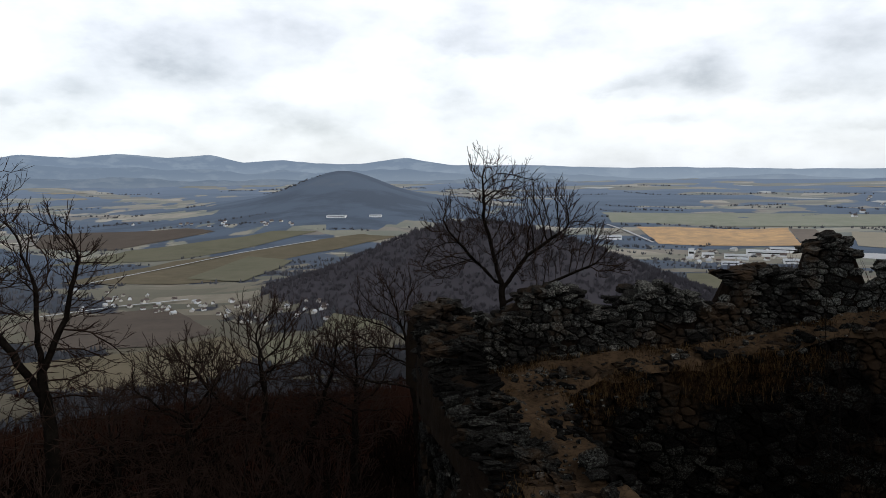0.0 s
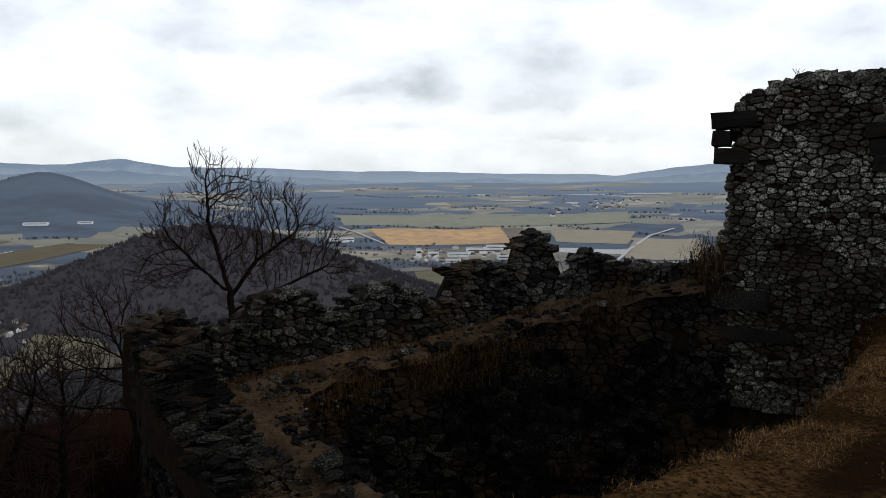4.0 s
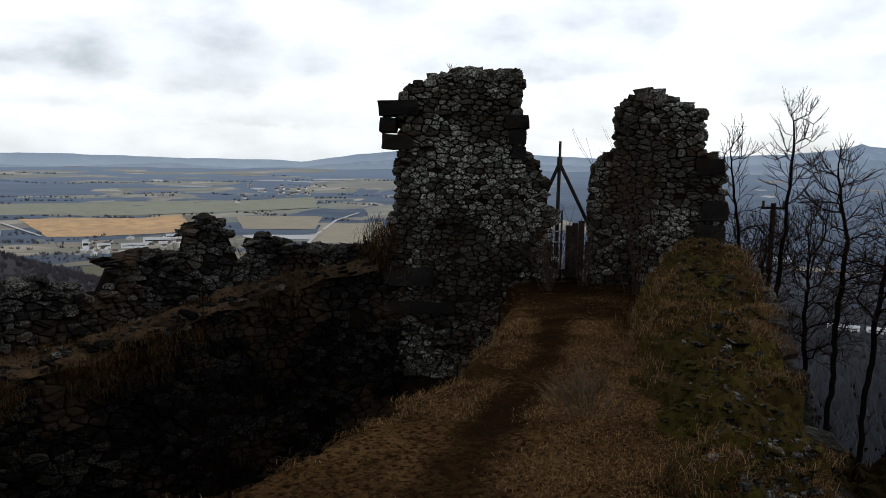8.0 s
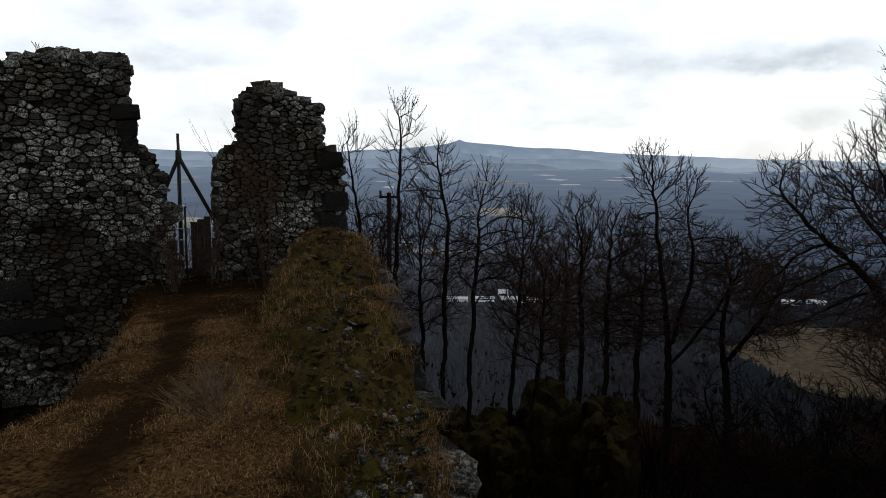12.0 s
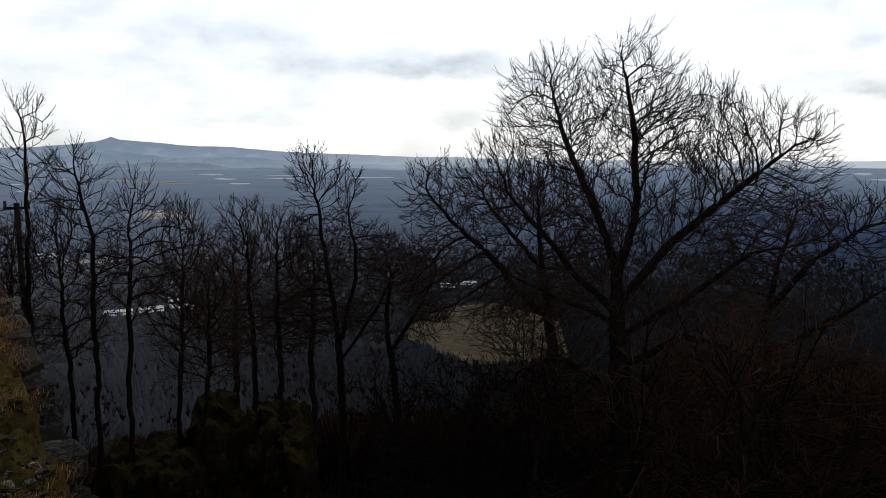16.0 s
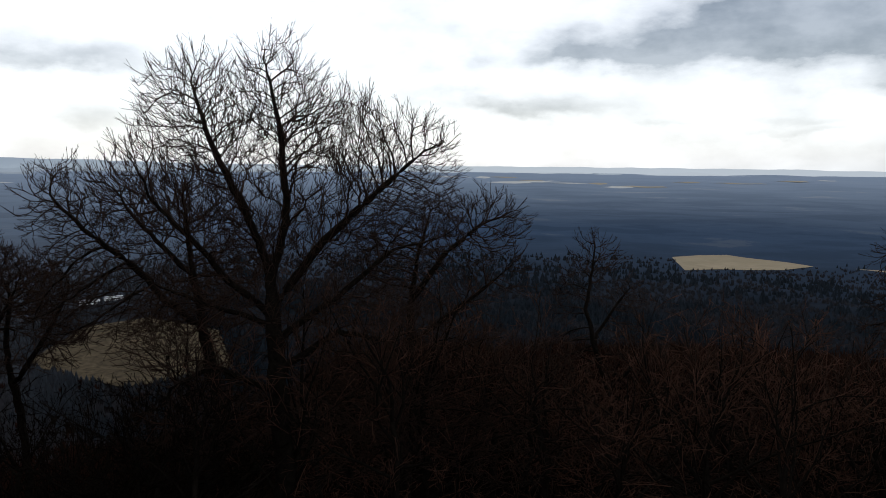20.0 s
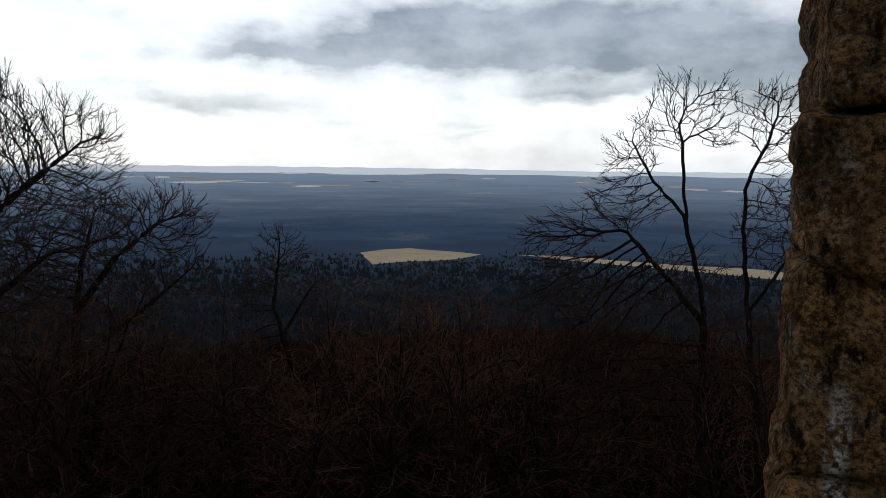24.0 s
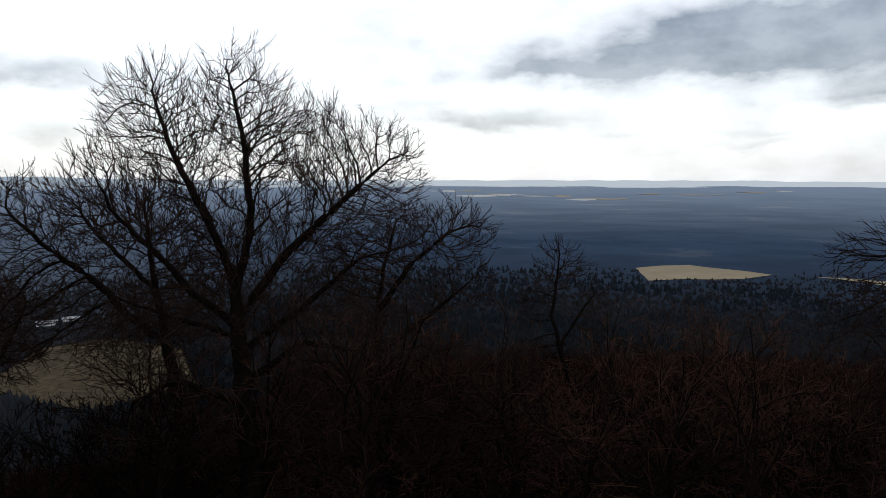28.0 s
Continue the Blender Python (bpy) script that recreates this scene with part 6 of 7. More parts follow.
def far_woods():
    rnd = random.Random(5)
    bare, firs, spur = [], [], []
    for i in range(120000):
        r = math.sqrt(rnd.uniform(470 ** 2, 2350 ** 2)) if rnd.random() < .6 else rnd.uniform(470, 1900)
        a = rnd.uniform(-38, 186)
        x, y = r * math.sin(radians(a)), r * math.cos(radians(a))
        if rnd.random() < (r - 950) / 950 or woods(x, y) < .5 or any(signed_quick(p, x, y) for p in CLEAR):
            continue
        h = rnd.uniform(7, 12)
        row = (x, y, far_ground(x, y) - 1.5, h * rnd.uniform(.35, .6), h, False)
        if spur_height(x, y) > 20:
            spur.append(row)
        elif a < -9 and -12.3 < math.degrees(math.atan2(far_ground(x, y), r)) < -8.2 and rnd.random() < .7:
            continue
        elif fbm(x, y * 2.2, .0035, 4, 20.0) > -.04 + rnd.gauss(0, .08):
            firs.append((*row[:5], True))
        else:
            bare.append(row)
        if len(bare) + len(firs) >= 52000:
            break
    lines = []
    for i in range(150):
        a, r = rnd.uniform(-36, 46), rnd.uniform(1350, 4300)
        turn, length = radians(rnd.gauss(78, 16) + a * -1.0 + 90) , rnd.uniform(80, 420)
        cx, cy = r * math.sin(radians(a)), r * math.cos(radians(a))
        bend = rnd.gauss(0, .12)
        for k in range(int(length / 13)):
            f = k / max(1, int(length / 13)) - .5
            x = cx + math.cos(turn) * f * length + math.sin(turn) * bend * length * f * f
            y = cy + math.sin(turn) * f * length - math.cos(turn) * bend * length * f * f
            if rnd.random() < .15 or any(signed_quick(p, x, y) for p in CLEAR):
                continue
            h = rnd.uniform(5, 13)
            lines.append((x + rnd.gauss(0, 3), y + rnd.gauss(0, 6), far_ground(x, y) - 1, h * rnd.uniform(.5, .9), h, False))
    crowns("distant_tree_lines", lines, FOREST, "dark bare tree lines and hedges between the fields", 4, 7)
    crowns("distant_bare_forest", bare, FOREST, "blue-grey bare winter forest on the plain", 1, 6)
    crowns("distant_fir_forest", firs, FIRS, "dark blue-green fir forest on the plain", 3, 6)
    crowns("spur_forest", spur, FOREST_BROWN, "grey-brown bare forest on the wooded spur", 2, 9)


def signed_quick(poly, x, y):
    inside = False
    for (x0, y0), (x1, y1) in zip(poly, poly[1:] + poly[:1]):
        if (y0 > y) != (y1 > y) and x < x0 + (y - y0) / (y1 - y0) * (x1 - x0):
            inside = not inside
    return inside

# ---- fields, houses and roads of the plain ----
def field_mat(name, a, b, scale=0.02):
    m = Mat(name, 1.0)
    c = m.mix(m.band(m.noise(scale, 6, 0.7), 0.35, 0.65), a, b)
    m.color(m.mix(m.band(m.noise(scale * 0.2, 3), 0.4, 0.6, 0, .5), c, b))
    return m.m


SOIL_ORANGE = field_mat("bare_ochre_soil", (0.62, 0.40, 0.21), (0.36, 0.26, 0.17), .025)
STUBBLE = field_mat("pale_stubble", (0.267, 0.227, 0.163), (0.208, 0.179, 0.127))
WINTER_GREEN = field_mat("winter_grass", (0.215, 0.234, 0.182), (0.260, 0.267, 0.221))
PLOUGH = field_mat("ploughed_soil", (0.150, 0.130, 0.120), (0.195, 0.169, 0.143))
OLIVE = field_mat("dull_olive_grass", (0.115, 0.115, 0.080), (0.145, 0.138, 0.100))
STRAW = field_mat("brown_straw_meadow", (0.150, 0.125, 0.088), (0.110, 0.098, 0.068))
BARE_SOIL = field_mat("dark_brown_soil", (0.082, 0.068, 0.060), (0.105, 0.088, 0.074))
DRY_MEADOW = field_mat("dry_meadow", (0.325, 0.293, 0.227), (0.267, 0.247, 0.202))
GRAVEL = field_mat("pale_gravel", (0.48, 0.49, 0.50), (0.40, 0.41, 0.42))
CLEARING = field_mat("dry_hillside_grass", (0.092, 0.073, 0.047), (0.030, 0.024, 0.016), .11)
# far stubble greyed and lightened, with distance haze in its colour
HAZE_STRIP = field_mat("hazed_far_stubble", (0.50, 0.51, 0.50), (0.38, 0.40, 0.41))
CLEAR = []


def field(label, mat, corners, name="field", lift=1.2):
    """A flat patch of land draped on the ground; corners as bearings and elevations from the viewpoint."""
    pts = [on_ground(a, e) for a, e in corners]
    CLEAR.append(pts)
    cx, cy = sum(p[0] for p in pts) / len(pts), sum(p[1] for p in pts) / len(pts)
    edge = []
    for (x0, y0), (x1, y1) in zip(pts, pts[1:] + pts[:1]):
        for k in range(10):
            t = k / 10
            edge.append((x0 + (x1 - x0) * t, y0 + (y1 - y0) * t))
    verts, faces = [], []
    n, m = len(edge), 8
    for k in range(m + 1):
        f = k / m
        for x, y in edge:
            w = 1 + 0.035 * fbm(x, y, .01, 3) * f
            px, py = cx + (x - cx) * f * w, cy + (y - cy) * f * w
            verts.append((px, py, far_ground(px, py) + lift))
    for k in range(m):
        for i in range(n):
            j = (i + 1) % n
            faces.append((k * n + i, k * n + j, (k + 1) * n + j, (k + 1) * n + i))
    ob = part(name, mesh_of(name, verts, faces, mat, True))
    tagged(ob, label, "field", kind="structure")


field("bare ochre construction field beside the town", SOIL_ORANGE, [(15.3, -4.36), (26.0, -4.26), (27.0, -5.51), (17.0, -5.65)])
field("brown edge strip of the bare construction field", PLOUGH, [(26.1, -4.3), (27.8, -4.3), (29.2, -5.45), (27.1, -5.5)])
field("pale stubble field in the forest", STUBBLE, [(146.6, -7.0), (148.5, -6.75), (150.6, -6.62), (153.5, -6.85), (156.4, -7.1), (154.5, -7.5), (150, -7.75), (147.6, -7.97)])
field("narrow pale stubble strip in the forest", STUBBLE, [(159.1, -7.08), (166, -7.2), (178.1, -7.4), (182, -7.6), (181, -8.15), (172.9, -7.85), (165, -7.5)])
field("dry meadow clearing on the hillside", CLEARING, [(97.4, -14.05), (101.5, -11.9), (105.7, -11.6), (110.8, -12.94), (111.8, -15.8), (103.8, -16.6)])
field("dark ploughed field beyond the village", BARE_SOIL, [(-29.6, -4.1), (-19.9, -4.03), (-17.9, -4.32), (-25.1, -5.48), (-30, -5.07)])
field("green winter field beyond the village", OLIVE, [(-29.4, -6.29), (-24, -5.55), (-13.6, -4.45), (-10.1, -4.55), (-21.2, -6.41)])
field("long dry field crossed by a hedge", STRAW, [(-28.7, -7.64), (-21, -6.5), (-6.6, -4.85), (-3.8, -5.13), (-12.8, -6.7), (-16.3, -8.23)])
field("olive green field above the village", OLIVE, [(-20.1, -7.88), (-15.4, -6.38), (-12.0, -6.82), (-15.9, -8.33)], lift=2.2)
field("ploughed field below the village", BARE_SOIL, [(-31.4, -10.1), (-21.4, -9.93), (-18.2, -12.1), (-22.7, -12.75), (-30.1, -12.4)])
field("small meadow at the forest edge", OLIVE, [(-10.4, -12.4), (-9.0, -11.1), (-4.9, -11.91), (-4.4, -12.6)])
field("brown meadow on the lower slope below the village", STRAW, [(-32, -12.9), (-23, -13.1), (-17.5, -12.4), (-15.0, -14.2), (-19, -15.8), (-27, -15.6), (-32, -14.9)])
field("olive pasture beside the lower wood", OLIVE, [(-14.6, -12.9), (-11.2, -12.7), (-10.2, -14.2), (-13.8, -15.2)])
field("green sports field beside the town", OLIVE, [(19.1, -7.89), (21.7, -7.79), (21.8, -8.6), (19.1, -8.6)])
field("long green field across the valley", WINTER_GREEN, [(12.7, -3.26), (36.0, -2.94), (36.0, -3.79), (13.6, -4.04)])
field("grey pond beside the town", GRAVEL, [(30.4, -5.9), (36.1, -5.9), (35.8, -6.3), (30.8, -6.25)], name="pond")
field("pale meadow beside the road", DRY_MEADOW, [(36.6, -5.0), (41.5, -4.9), (41.5, -6.6), (35.6, -6.6)])
field("dry field beside the town", DRY_MEADOW, [(30.0, -4.4), (36.6, -4.5), (36, -5.5), (30.5, -5.4)])
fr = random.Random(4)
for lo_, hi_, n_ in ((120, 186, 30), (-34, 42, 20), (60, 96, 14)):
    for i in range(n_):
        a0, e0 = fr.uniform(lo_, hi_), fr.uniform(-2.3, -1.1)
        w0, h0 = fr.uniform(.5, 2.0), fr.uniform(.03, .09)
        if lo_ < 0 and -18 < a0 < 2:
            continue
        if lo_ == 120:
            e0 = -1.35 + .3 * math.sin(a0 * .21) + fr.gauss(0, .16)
        field("pale strip field on the far plain", fr.choice((HAZE_STRIP, DRY_MEADOW, HAZE_STRIP)), [(a0 - w0, e0), (a0 - w0 * .3, e0 + h0), (a0 + w0 * .8, e0 + h0 * .7), (a0 + w0, e0 - h0 * .3), (a0 + w0 * .2, e0 - h0)])


def road(corners, width, label):
    pts = [Vector((*on_ground(a, e), 0)) for a, e in corners]
    verts, faces = [], []
    for i, p in enumerate(pts):
        d = (pts[min(i + 1, len(pts) - 1)] - pts[max(i - 1, 0)]).normalized()
        s = Vector((d.y, -d.x, 0)) * width / 2
        for q in (p - s, p + s):
            verts.append((q.x, q.y, far_ground(q.x, q.y) + 3))
    for i in range(len(pts) - 1):
        faces.append((2 * i, 2 * i + 1, 2 * i + 3, 2 * i + 2))
    tagged(part("road", mesh_of("road", verts, faces, GRAVEL)), label, "road", kind="structure")


road([(35.3, -6.81), (36.2, -5.9), (37.7, -4.81), (39.5, -4.2)], 10, "pale country road across the fields")
road([(13.0, -4.2), (14.5, -4.7), (16.6, -5.6)], 10, "pale road beside the construction field")
road([(-27.5, -7.9), (-22, -7.1), (-16, -6.1), (-10, -5.3)], 7, "country road with a hedge across the fields")
road([(-30, -9.9), (-25, -9.65), (-20, -9.5)], 6, "village road along the ploughed field")


def house_meshes():
    out = []
    for k, (wm_, rm) in enumerate(((HOUSE_WALL, HOUSE_ROOF), (HOUSE_WHITE, HOUSE_ROOF), (HOUSE_WALL, ROOF_GREY))):
        w, d, h, t = 6, 4.5, 5, 9.0
        wall = mesh_of("wall", box_verts(-w, w, -d, d, -2, h) + [(-w, 0, t - .4), (w, 0, t - .4)], BOX_FACES + [(3, 0, 4), (7, 4, 8), (5, 6, 9)], wm_)
        r = [(-w - .5, -d - .6, h - .4), (w + .5, -d - .6, h - .4), (w + .5, 0, t), (-w - .5, 0, t), (-w - .5, d + .6, h - .4), (w + .5, d + .6, h - .4)]
        r2 = [(x, y, z - .35) for x, y, z in r]
        roof = mesh_of("roof", r + r2, [(0, 1, 2, 3), (3, 2, 5, 4), (7, 6, 9, 8), (8, 9, 10, 11), (0, 3, 9, 6), (3, 4, 10, 9), (1, 7, 8, 2), (2, 8, 11, 5), (0, 6, 7, 1), (4, 5, 11, 10)], rm)
        win = mesh_of("window", box_verts(-.6, .6, -d - .06, -d + .1, 1.4, 2.9), BOX_FACES, IRON)
        out.append((wall, roof, win))
    return out


HOUSES = house_meshes()


def house(az, el, seed, scale=1.0, kind=0, group="houses of the valley village"):
    rnd = random.Random(seed)
    x, y = on_ground(az, el)
    ob = thing("house", (x, y, far_ground(x, y) - .2), ("plastered village house with a brown tiled roof", "white village house with a brown tiled roof", "plastered house with a grey roof")[kind], "house", group)
    ob.rotation_euler = (0, 0, rnd.uniform(0, 3.14))
    ob.scale = (scale, scale, scale)
    wall, roof, win = HOUSES[kind]
    part("wall", wall, ob)
    part("roof", roof, ob)
    for i in (-3.6, 0.0, 3.6):
        part("window", win, ob, "", Matrix.Translation((i, 0, 0)))


def hall(az, el, length, depth, height, turn, label="long white industrial hall", mat=None):
    x, y = on_ground(az, el)
    ob = thing("industrial_hall", (x, y, far_ground(x, y)), label, "building", "industrial halls")
    ob.rotation_euler = (0, 0, radians(turn))
    l, d = length / 2, depth / 2
    part("wall", mesh_of("wall", box_verts(-l, l, -d, d, -2, height), BOX_FACES, mat or HOUSE_WHITE), ob)
    v = [(-l - .5, -d - .5, height), (l + .5, -d - .5, height), (l + .5, 0, height + 2), (-l - .5, 0, height + 2), (-l - .5, d + .5, height), (l + .5, d + .5, height)]
    part("roof", mesh_of("roof", v, [(0, 1, 2, 3), (3, 2, 5, 4), (0, 3, 4), (1, 5, 2), (0, 4, 5, 1)], ROOF_GREY), ob)
    part("window", mesh_of("window", box_verts(-l * .9, l * .9, -d - .15, -d + .1, height * .5, height * .72), BOX_FACES, IRON), ob, "dark band of windows")


vr = random.Random(8)
for i in range(46):
    f = vr.random()
    house(-28 + 13 * f + vr.uniform(-1, 1), -8.7 - 2.0 * f + vr.uniform(-.7, .6), i, vr.uniform(.55, .8), vr.choice((0, 0, 1, 2)))
for i in range(18):
    house(vr.uniform(-17, -9), vr.uniform(-11.8, -10.0), 60 + i, vr.uniform(.55, .75), vr.choice((0, 1, 2)))
for i in range(16):
    house(vr.uniform(-24, -12), vr.uniform(-4.0, -3.6), 90 + i, vr.uniform(.7, 1.0), vr.choice((0, 1)), "houses of the far village")
for i in range(34):
    house(vr.uniform(18.6, 27.5), vr.uniform(-7.3, -5.9), 120 + i, vr.uniform(.9, 1.3), vr.choice((0, 1, 2)), "houses of the town")
for i in range(30):
    house(vr.uniform(30, 39), vr.uniform(-3.4, -2.0), 160 + i, vr.uniform(1.1, 1.6), vr.choice((0, 1)), "houses of the far town")
for az_, el_, l_, d_, h_, t_ in ((-8.5, -3.45, 66, 25, 6, -8), (-5.4, -3.45, 42, 20, 5, -5), (13.5, -5.35, 50, 25, 12, 10), (12.6, -5.3, 30, 20, 9, 10), (24.6, -6.3, 95, 40, 13, -25), (22.6, -6.6, 60, 30, 10, -20),
                              (25.8, -6.0, 70, 30, 11, -25), (20.6, -6.6, 30, 18, 12, -15), (19.4, -6.7, 14, 12, 26, -15), (22.2, -7.1, 40, 20, 8, -20), (26.6, -6.8, 55, 25, 9, -20)):
    hall(az_, el_, l_, d_, h_, t_)
for az_, el_, l_, d_, h_, t_ in ((76.3, -11.4, 40, 14, 6, -76), (78.6, -11.35, 34, 14, 6, -70), (80.2, -11.2, 16, 12, 15, -80), (81.6, -11.35, 40, 16, 7, -85), (83.2, -11.3, 30, 14, 6, -80), (101.8, -10.3, 30, 12, 6, -100), (103.4, -10.1, 28, 12, 5, -95),
                              (60.5, -8.0, 60, 22, 8, -60), (58.3, -7.2, 50, 20, 8, -60), (72.0, -6.9, 50, 16, 8, -70)):
    hall(az_, el_, l_, d_, h_, t_)
slope_wood()
far_woods()

# ---- small things at the ruin ----
def bar(p, q, r, sides=8):
    w = Wood()
    p, q = Vector(p), Vector(q)
    w.tube([p, p.lerp(q, .5), q], [r, r, r * .95], sides)
    return w


def tripod():
    o = Vector((11.85, 7.95, -2.36))
    ob = thing("iron_tripod", o, "tall black iron tripod mast standing in the gate passage", "tripod")
    w = bar((0, 0, 0), (0, 0, 2.72), .028)
    pole = part("pole", mesh_of("pole", w.v, w.f, IRON, True), ob)
    top = Vector((0, 0, 2.3))
    s = Vector((.55, -.83, 0))
    for foot in (s * .78 + Vector((0, 0, .75)), -s * .72 + Vector((-.25, .1, .05)), Vector((.6, .45, .1))):
        w = bar(top, foot, .036)
        part("leg", mesh_of("leg", w.v, w.f, IRON, True), ob)
    w = bar((0, 0, 2.2), (0, 0, 2.42), .055)
    part("collar", mesh_of("collar", w.v, w.f, IRON, True), pole)
    part("foot_stone", STONES[2], ob, "dark foot stone", Matrix.Translation((0, 0, .02)) @ Matrix.Diagonal((.3, .3, .14, 1)))


tripod()


def plank_gate():
    o = Vector((12.1, 7.85, -2.4))
    ob = thing("plank_screen", o, "dark weathered upright boards closing the passage", "fence")
    for i in range(3):
        h = 1.12 + .05 * ((i * 7) % 3)
        bm = bmesh.new()
        bmesh.ops.create_cube(bm, size=1.0)
        for v in bm.verts:
            v.co = Vector((v.co.x * .119, v.co.y * .035, (v.co.z + .5) * h))
        bmesh.ops.bevel(bm, geom=bm.edges[:], offset=.006, segments=1, affect="EDGES")
        me = bpy.data.meshes.new("board")
        bm.to_mesh(me)
        bm.free()
        me.materials.append(BOARD)
        b = part("board", me, ob, "", Matrix.Translation((.06 * i, -.105 * i, 0)) @ Matrix.Rotation(radians(-58), 4, "Z"))
    w = bar((-.02, .03, .3), (.2, -.36, .3), .025, 4)
    part("crossbar", mesh_of("crossbar", w.v, w.f, BOARD), ob)


plank_gate()


def rails():
    o = Vector((11.2, 7.75, -2.35))
    ob = thing("metal_handrail", o, "short pale metal handrail beside the passage", "handrail")
    for z0, z1 in ((.72, .80), (.95, 1.0), (1.32, 1.33)):
        w = bar((.05, .35, z0), (.42, -.05, z1), .014, 6)
        part("rail", mesh_of("rail", w.v, w.f, ALU, True), ob)
    w = bar((.42, -.05, -.1), (.42, -.05, 1.4), .02, 6)
    part("post", mesh_of("post", w.v, w.f, IRON, True), ob)


rails()


def signal_post():
    o = Vector((19.0, 6.35, ground_z(19.0, 6.35) - .2))
    ob = thing("line_pole", o, "slim dark pole with a short crossarm among saplings", "pole")
    h = -1.0 - o.z
    w = bar((0, 0, 0), (0, 0, h), .07)
    part("pole", mesh_of("pole", w.v, w.f, BARK, True), ob)
    w = bar((-.1, .26, h - .12), (.1, -.26, h - .12), .045, 4)
    arm = part("crossarm", mesh_of("crossarm", w.v, w.f, BARK), ob)
    for s in (-1, 1):
        w = bar((.09 * s, -.22 * s, h - .12), (.09 * s, -.22 * s, h + .06), .035, 6)
        part("insulator", mesh_of("insulator", w.v, w.f, IRON), arm)


signal_post()


# ---- grass ----
def blades(name, spots, label, seed, hmin, hmax, per, droop=.55, mat=None, lie=1.0, thin=1.0, spread=.07):
    """Bent grass blades round each spot (x, y, z, size)."""
    rs = np.random.RandomState(seed)
    spot = np.repeat(np.array(spots), per, axis=0)
    n, k = len(spot), spot[:, 3]
    a = rs.uniform(0, 6.283, n)
    h = rs.uniform(hmin, hmax, n) * k
    b = rs.uniform(.3, 1.5, n) * h
    if lie < 1:
        b = rs.uniform(.9, 1.7, n) * h
        h = h * lie * rs.uniform(.4, 1.6, n)
    w = rs.uniform(.0016, .0034, n) * (1 + k * .3) * thin
    px, py, z = spot[:, 0] + rs.normal(0, spread, n) * k, spot[:, 1] + rs.normal(0, spread, n) * k, spot[:, 2]
    ux, uy = np.cos(a), np.sin(a)
    rows = [(px - uy * w, py + ux * w, z - .02), (px + uy * w, py - ux * w, z - .02),
            (px + ux * b * .35 - uy * w * .7, py + uy * b * .35 + ux * w * .7, z + h * .62), (px + ux * b * .35 + uy * w * .7, py + uy * b * .35 - ux * w * .7, z + h * .62),
            (px + ux * b, py + uy * b, z + h * rs.uniform(droop, 1.0, n))]
    verts = np.stack([np.stack(q, -1) for q in rows], 1).reshape(-1, 3)
    first = np.arange(n) * 5
    faces = np.stack([first, first + 1, first + 3, first + 2], -1).tolist() + np.stack([first + 2, first + 3, first + 4], -1).tolist()
    me = bpy.data.meshes.new(name)
    me.from_pydata(verts.tolist(), [], faces)
    me.materials.append(mat or GRASS)
    tagged(part(name, me), label, "grass", kind="stuff")


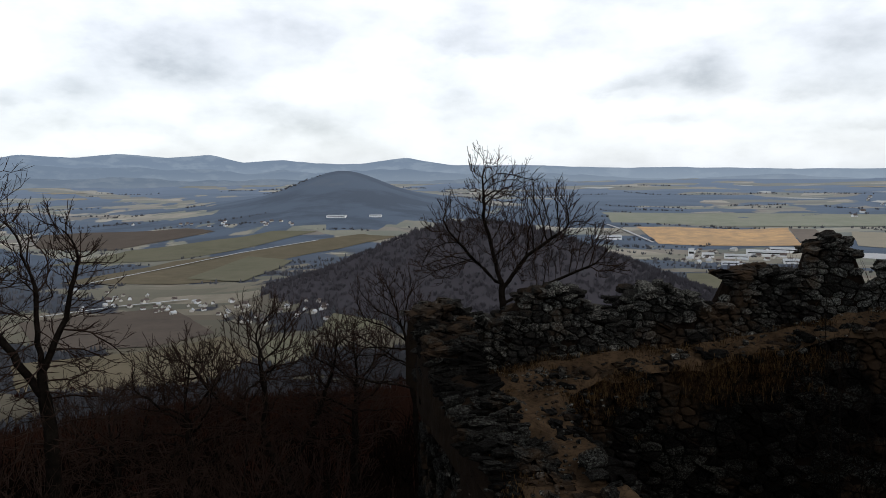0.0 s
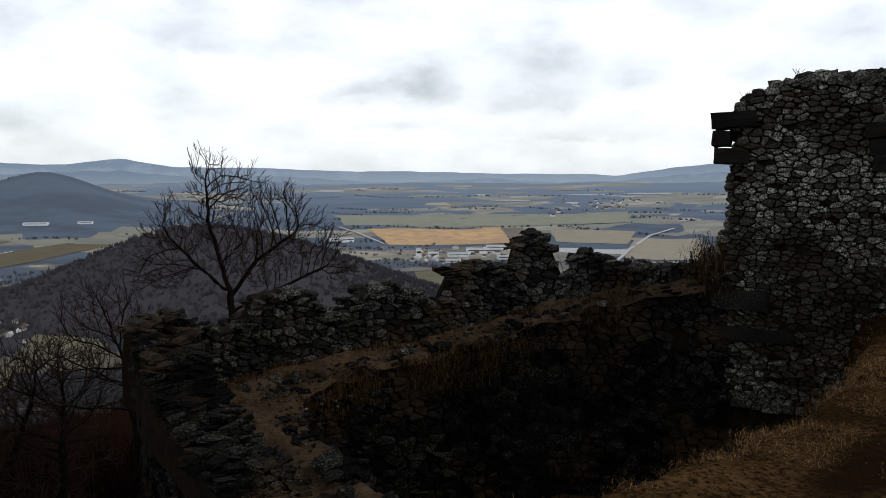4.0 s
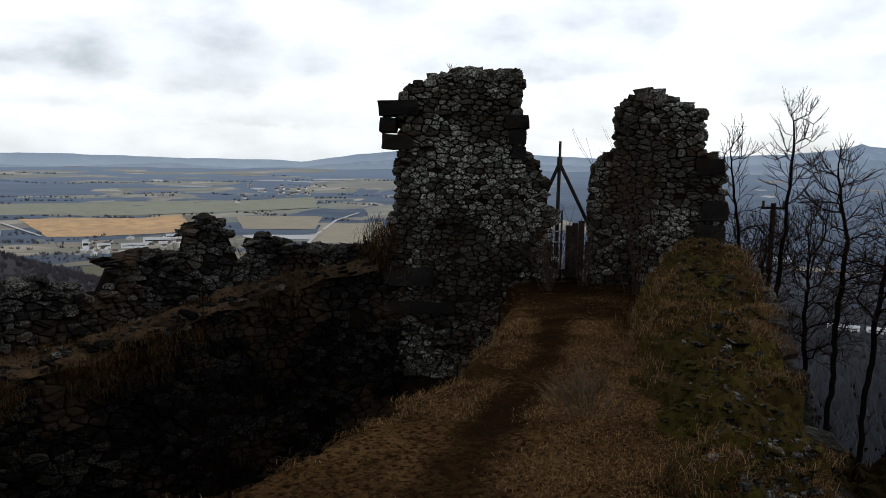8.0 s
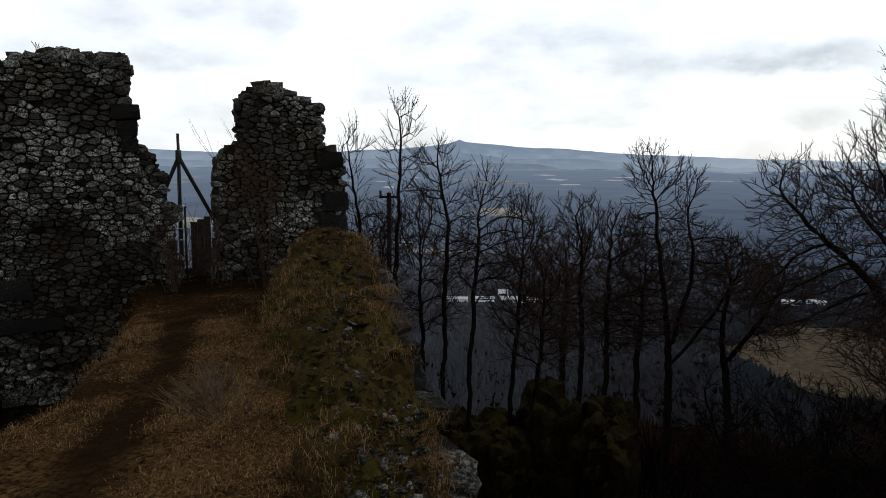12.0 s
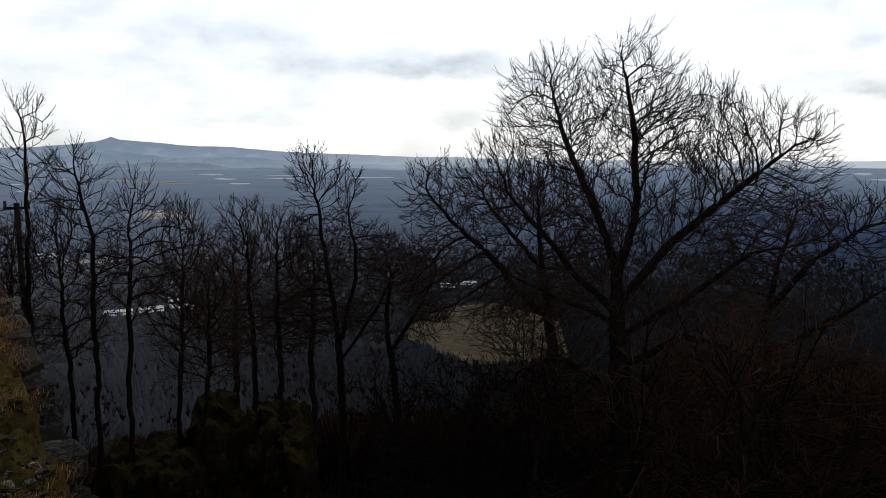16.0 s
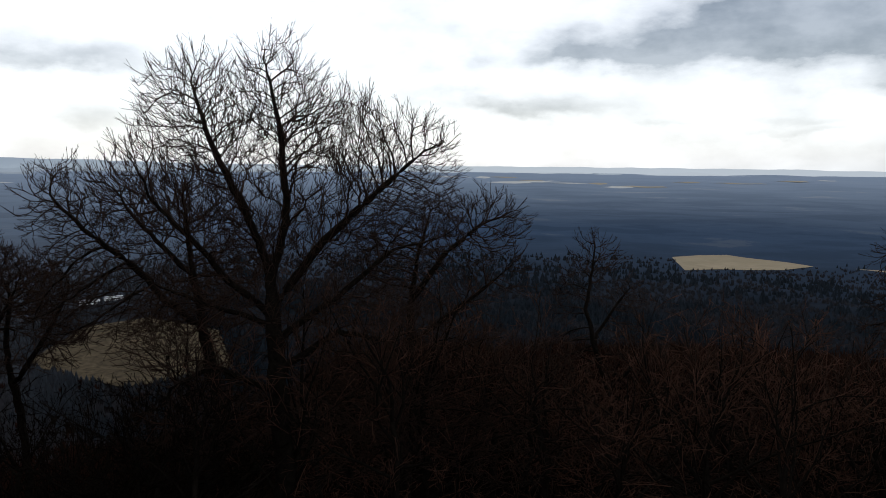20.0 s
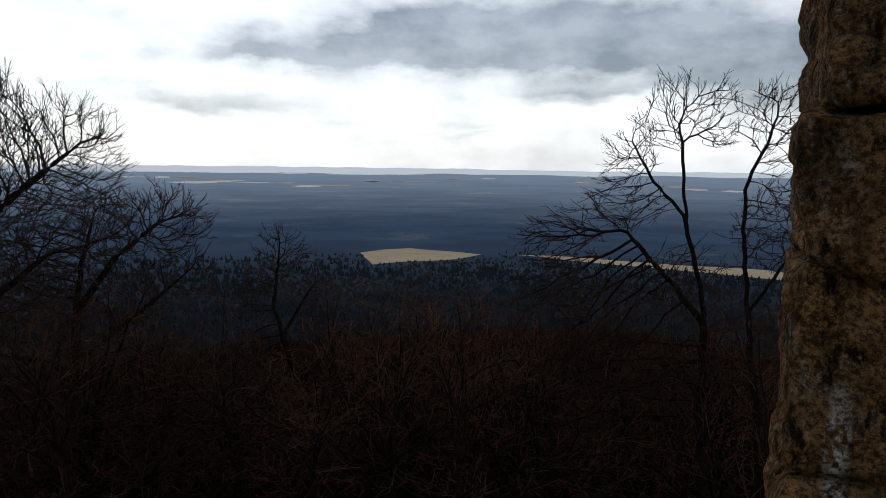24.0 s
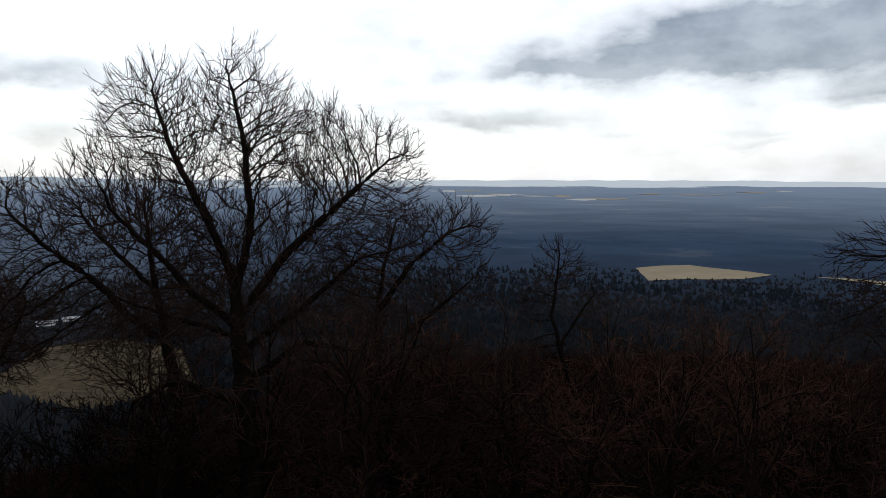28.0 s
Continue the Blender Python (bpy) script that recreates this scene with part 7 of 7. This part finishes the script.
def grass_on_platform():
    rnd = random.Random(31)
    spots = []
    while len(spots) < 12000:
        x, y = rnd.uniform(-1, 13), rnd.uniform(.5, 9)
        s = signed(PLATFORM, x, y)
        if s < -.35:
            continue
        # the trodden path stays bare
        px = np.interp(x, [0, 3, 6, 9, 12], [1.0, 2.6, 4.0, 5.9, 7.6])
        if abs(y - px) < .26 + .12 * fbm(x, y, 1.5) or fbm(x, y, .8, 3, 6.0) < -.12 or rnd.random() < smoothstep(6.8, 9.0, x) * .93:
            continue
        spots.append((x, y, ground_z(x, y), rnd.uniform(.5, 1.0)))
    blades("dry_grass", spots, "short flattened straw-coloured grass on the castle platform", 32, .02, .065, 16, .0, None, .34, .55, .09)
    spots = []
    for i in range(5200):
        t = rnd.random() ** 1.2
        x, y, z, w = ridge_line(t)
        x2, y2, _, _ = ridge_line(min(1, t + .02))
        u = Vector((x2 - x + 1e-4, y2 - y + 1e-5, 0)).normalized()
        side = Vector((u.y, -u.x, 0))
        f = rnd.gauss(-.45, .35) if rnd.random() < .7 else rnd.gauss(.5, .25)
        f = max(-1, min(.86, f))
        p = Vector((x, y, 0)) + side * f * w * .62
        zz = z + (-0.75 * abs(f) ** 2.2 if f < 0 else -.16 * f - 6.7 * max(0, f - .72) ** 1.1) + ridge_rough(p.x, p.y)
        k = fbm(p.x, p.y, .9, 3, 2.0)
        if (k > -.02 or f < -.75) and rnd.random() < .3 + t * 1.6:
            spots.append((p.x, p.y, zz, (rnd.uniform(.35, .7) + max(0, k) * 1.4) * min(1, .25 + t * 1.5)))
    for i in range(70):
        t = rnd.uniform(.12, .95)
        x, y, z, w = ridge_line(t)
        x2, y2, _, _ = ridge_line(t + .02)
        u = Vector((x2 - x, y2 - y, 0)).normalized()
        side = Vector((u.y, -u.x, 0))
        f = rnd.uniform(.5, .76) if rnd.random() < .6 else rnd.uniform(-.9, -.5)
        for k in range(9):
            p = Vector((x, y, 0)) + side * f * w * .62 + Vector((rnd.gauss(0, .05), rnd.gauss(0, .05), 0))
            zz = z + (-0.75 * abs(f) ** 2.2 if f < 0 else -.16 * f - 6.7 * max(0, f - .72) ** 1.1) + ridge_rough(p.x, p.y)
            spots.append((p.x, p.y, zz, rnd.uniform(1.0, 2.0) * min(1, .35 + t)))
    blades("ridge_grass", spots, "dry grass tufts on the mossy ruined wall", 33, .02, .075, 22, .0, None, .75, .5, .055)
    spots = []
    for i in range(900):
        t = rnd.random() * 8
        if fbm(t * 1.7, .5, 1.0, 3, 4.0) < rnd.uniform(-.35, .35):
            continue
        x = float(np.interp(t, range(9), [p[0] for p in INNER[:9]]))
        y = float(np.interp(t, range(9), [p[1] for p in INNER[:9]]))
        z = float(np.interp(t, range(9), [p[3] for p in INNER[:9]]))
        k = 1.0 if t < 3 else 1.7
        spots.append((x + rnd.gauss(0, .1), y + rnd.gauss(-.02, .1), z - .03 - abs(rnd.gauss(0, .3)), rnd.uniform(.4, 1.1) * k))
    for i in range(150):
        t = rnd.random() * 10
        x = float(np.interp(t, range(11), [.75, .75, .7, .68, .8, 1.6, 2.9, 4.3, 5.7, 7.3, 8.75])) + rnd.gauss(0, .12)
        y = float(np.interp(t, range(11), [6.3, 7.2, 8.2, 9.2, 10.1, 10.7, 10.95, 11.15, 11.3, 10.9, 9.9])) + rnd.gauss(0, .1)
        z = float(np.interp(t, range(11), [-3.25, -3.15, -3.05, -2.98, -2.95, -2.92, -2.88, -2.78, -2.55, -2.18, -1.86]))
        spots.append((x, y, z, rnd.uniform(.5, 1.2)))
    for i in range(60):
        spots.append((8.85 + rnd.gauss(0, .14), 9.75 + rnd.gauss(0, .14), rnd.uniform(-2.1, -1.2), rnd.uniform(1.2, 2.4)))
    for i in range(40):
        f = rnd.random()
        spots.append((9.25 + 1.2 * f, 9.45 - 1.2 * f, 1.28 + .25 * f, rnd.uniform(.4, .9)))
    blades("wall_grass", spots, "dry grass hanging over the inner edge of the wall", 34, .06, .15, 20, -1.6, WALL_GRASS)


grass_on_platform()


def moss_cushions():
    """Low cushions of moss and litter on the ruined wall and along the platform's edge."""
    rnd = random.Random(91)
    bm = bmesh.new()
    bmesh.ops.create_icosphere(bm, subdivisions=2, radius=1.0)
    shapes = []
    for s in range(5):
        shapes.append((np.array([tuple(v.co * (1 + .5 * noise.noise(v.co * 2.6 + Vector((s * 5, 0, 0))))) for v in bm.verts]), [tuple(v.index for v in f.verts) for f in bm.faces]))
    bm.free()
    verts, faces = [], []
    for i in range(2600):
        t = rnd.random() ** 1.6
        x, y, z, w = ridge_line(t)
        x2, y2, _, _ = ridge_line(min(1, t + .02))
        u = Vector((x2 - x + 1e-4, y2 - y + 1e-5, 0)).normalized()
        side = Vector((u.y, -u.x, 0))
        f = max(-.95, min(.8, rnd.gauss(.05, .45)))
        p = Vector((x, y, 0)) + side * f * w * .62
        if fbm(p.x, p.y, 1.3, 3, 15.0) < rnd.uniform(-.5, .3):
            continue
        zz = z + (-0.75 * abs(f) ** 2.2 if f < 0 else -.16 * f - 6.7 * max(0, f - .72) ** 1.1) + ridge_rough(p.x, p.y)
        s = rnd.uniform(.008, .035) * (.6 + .8 * min(1, t * 2))
        co, fs = shapes[rnd.randrange(5)]
        a = rnd.uniform(0, 6.28)
        c, d = math.cos(a), math.sin(a)
        b = len(verts)
        verts.extend((p.x + s * (q[0] * c * 1.5 - q[1] * d), p.y + s * (q[0] * d * 1.5 + q[1] * c), zz + s * .4 * q[2]) for q in co)
        faces.extend(tuple(b + k for k in g) for g in fs)
    tagged(part("moss_cushions", mesh_of("moss_cushions", verts, faces, CUSHION, True)), "olive and brown moss cushions on the ruined wall", "moss", kind="stuff")


moss_cushions()


def shrub(at, height, seed, label, n=14, spread=.25, stout=1.0, mat=SHRUB_STEM):
    rnd = random.Random(seed)
    ob = thing("bare_shrub", at, label, "shrub")
    for i in range(n):
        w = Wood()
        d = Vector((rnd.gauss(0, spread), rnd.gauss(0, spread), 1))
        pts = limb_path(rnd, Vector((rnd.gauss(0, .06), rnd.gauss(0, .06), 0)), d, height * rnd.uniform(.5, 1), 5, .06, .02)
        w.tube(pts, [(.008 - .0012 * k) * stout for k in range(6)], 3)
        for k in (2, 3, 4):
            for _ in range(2):
                q = limb_path(rnd, pts[k], d + Vector((rnd.gauss(0, .5), rnd.gauss(0, .5), 0)), height * .25, 3, .1, .03)
                w.tube(q, [.004, .003, .003, .002], 3)
        part("stem", mesh_of("stem", w.v, w.f, mat), ob)


shrub((10.95, 5.75, ground_z(10.95, 5.75) - .05), 3.2, 1, "tall thin bare shrub against the ruined pier", 11, .13, 1.2)
shrub((10.2, 7.0, ground_z(10.2, 7.0) - .05), 1.6, 2, "bare brown shrub at the foot of the gate wall", 18, .2)
shrub((11.2, 6.9, ground_z(11.2, 6.9) - .05), 1.4, 3, "bare shrub at the foot of the ruined pier", 12, .2)
shrub((5.05, 8.35, -5.4), 5.1, 4, "thin bare saplings rising from the sunken yard", 5, .05, 1.6, BARK)
shrub((4.63, 2.66, ground_z(4.63, 2.66) - .04), .5, 5, "low tangle of pale dry stems beside the path", 22, .7, .38, DRY_STEM)
shrub((5.2, 3.0, ground_z(5.2, 3.0) - .04), .42, 9, "low pale bramble stems at the foot of the mossy wall", 18, .8, .36, DRY_STEM)
shrub((8.0, 12.0, -3.0), 1.6, 6, "bare bush behind the parapet", 16, .4)
shrub((6.0, 12.4, -3.0), 1.6, 7, "bare bush behind the broken merlon", 16, .4)
shrub((9.9, 9.0, 1.3), .45, 8, "dry weed tuft on top of the ruined stump", 12, .5)
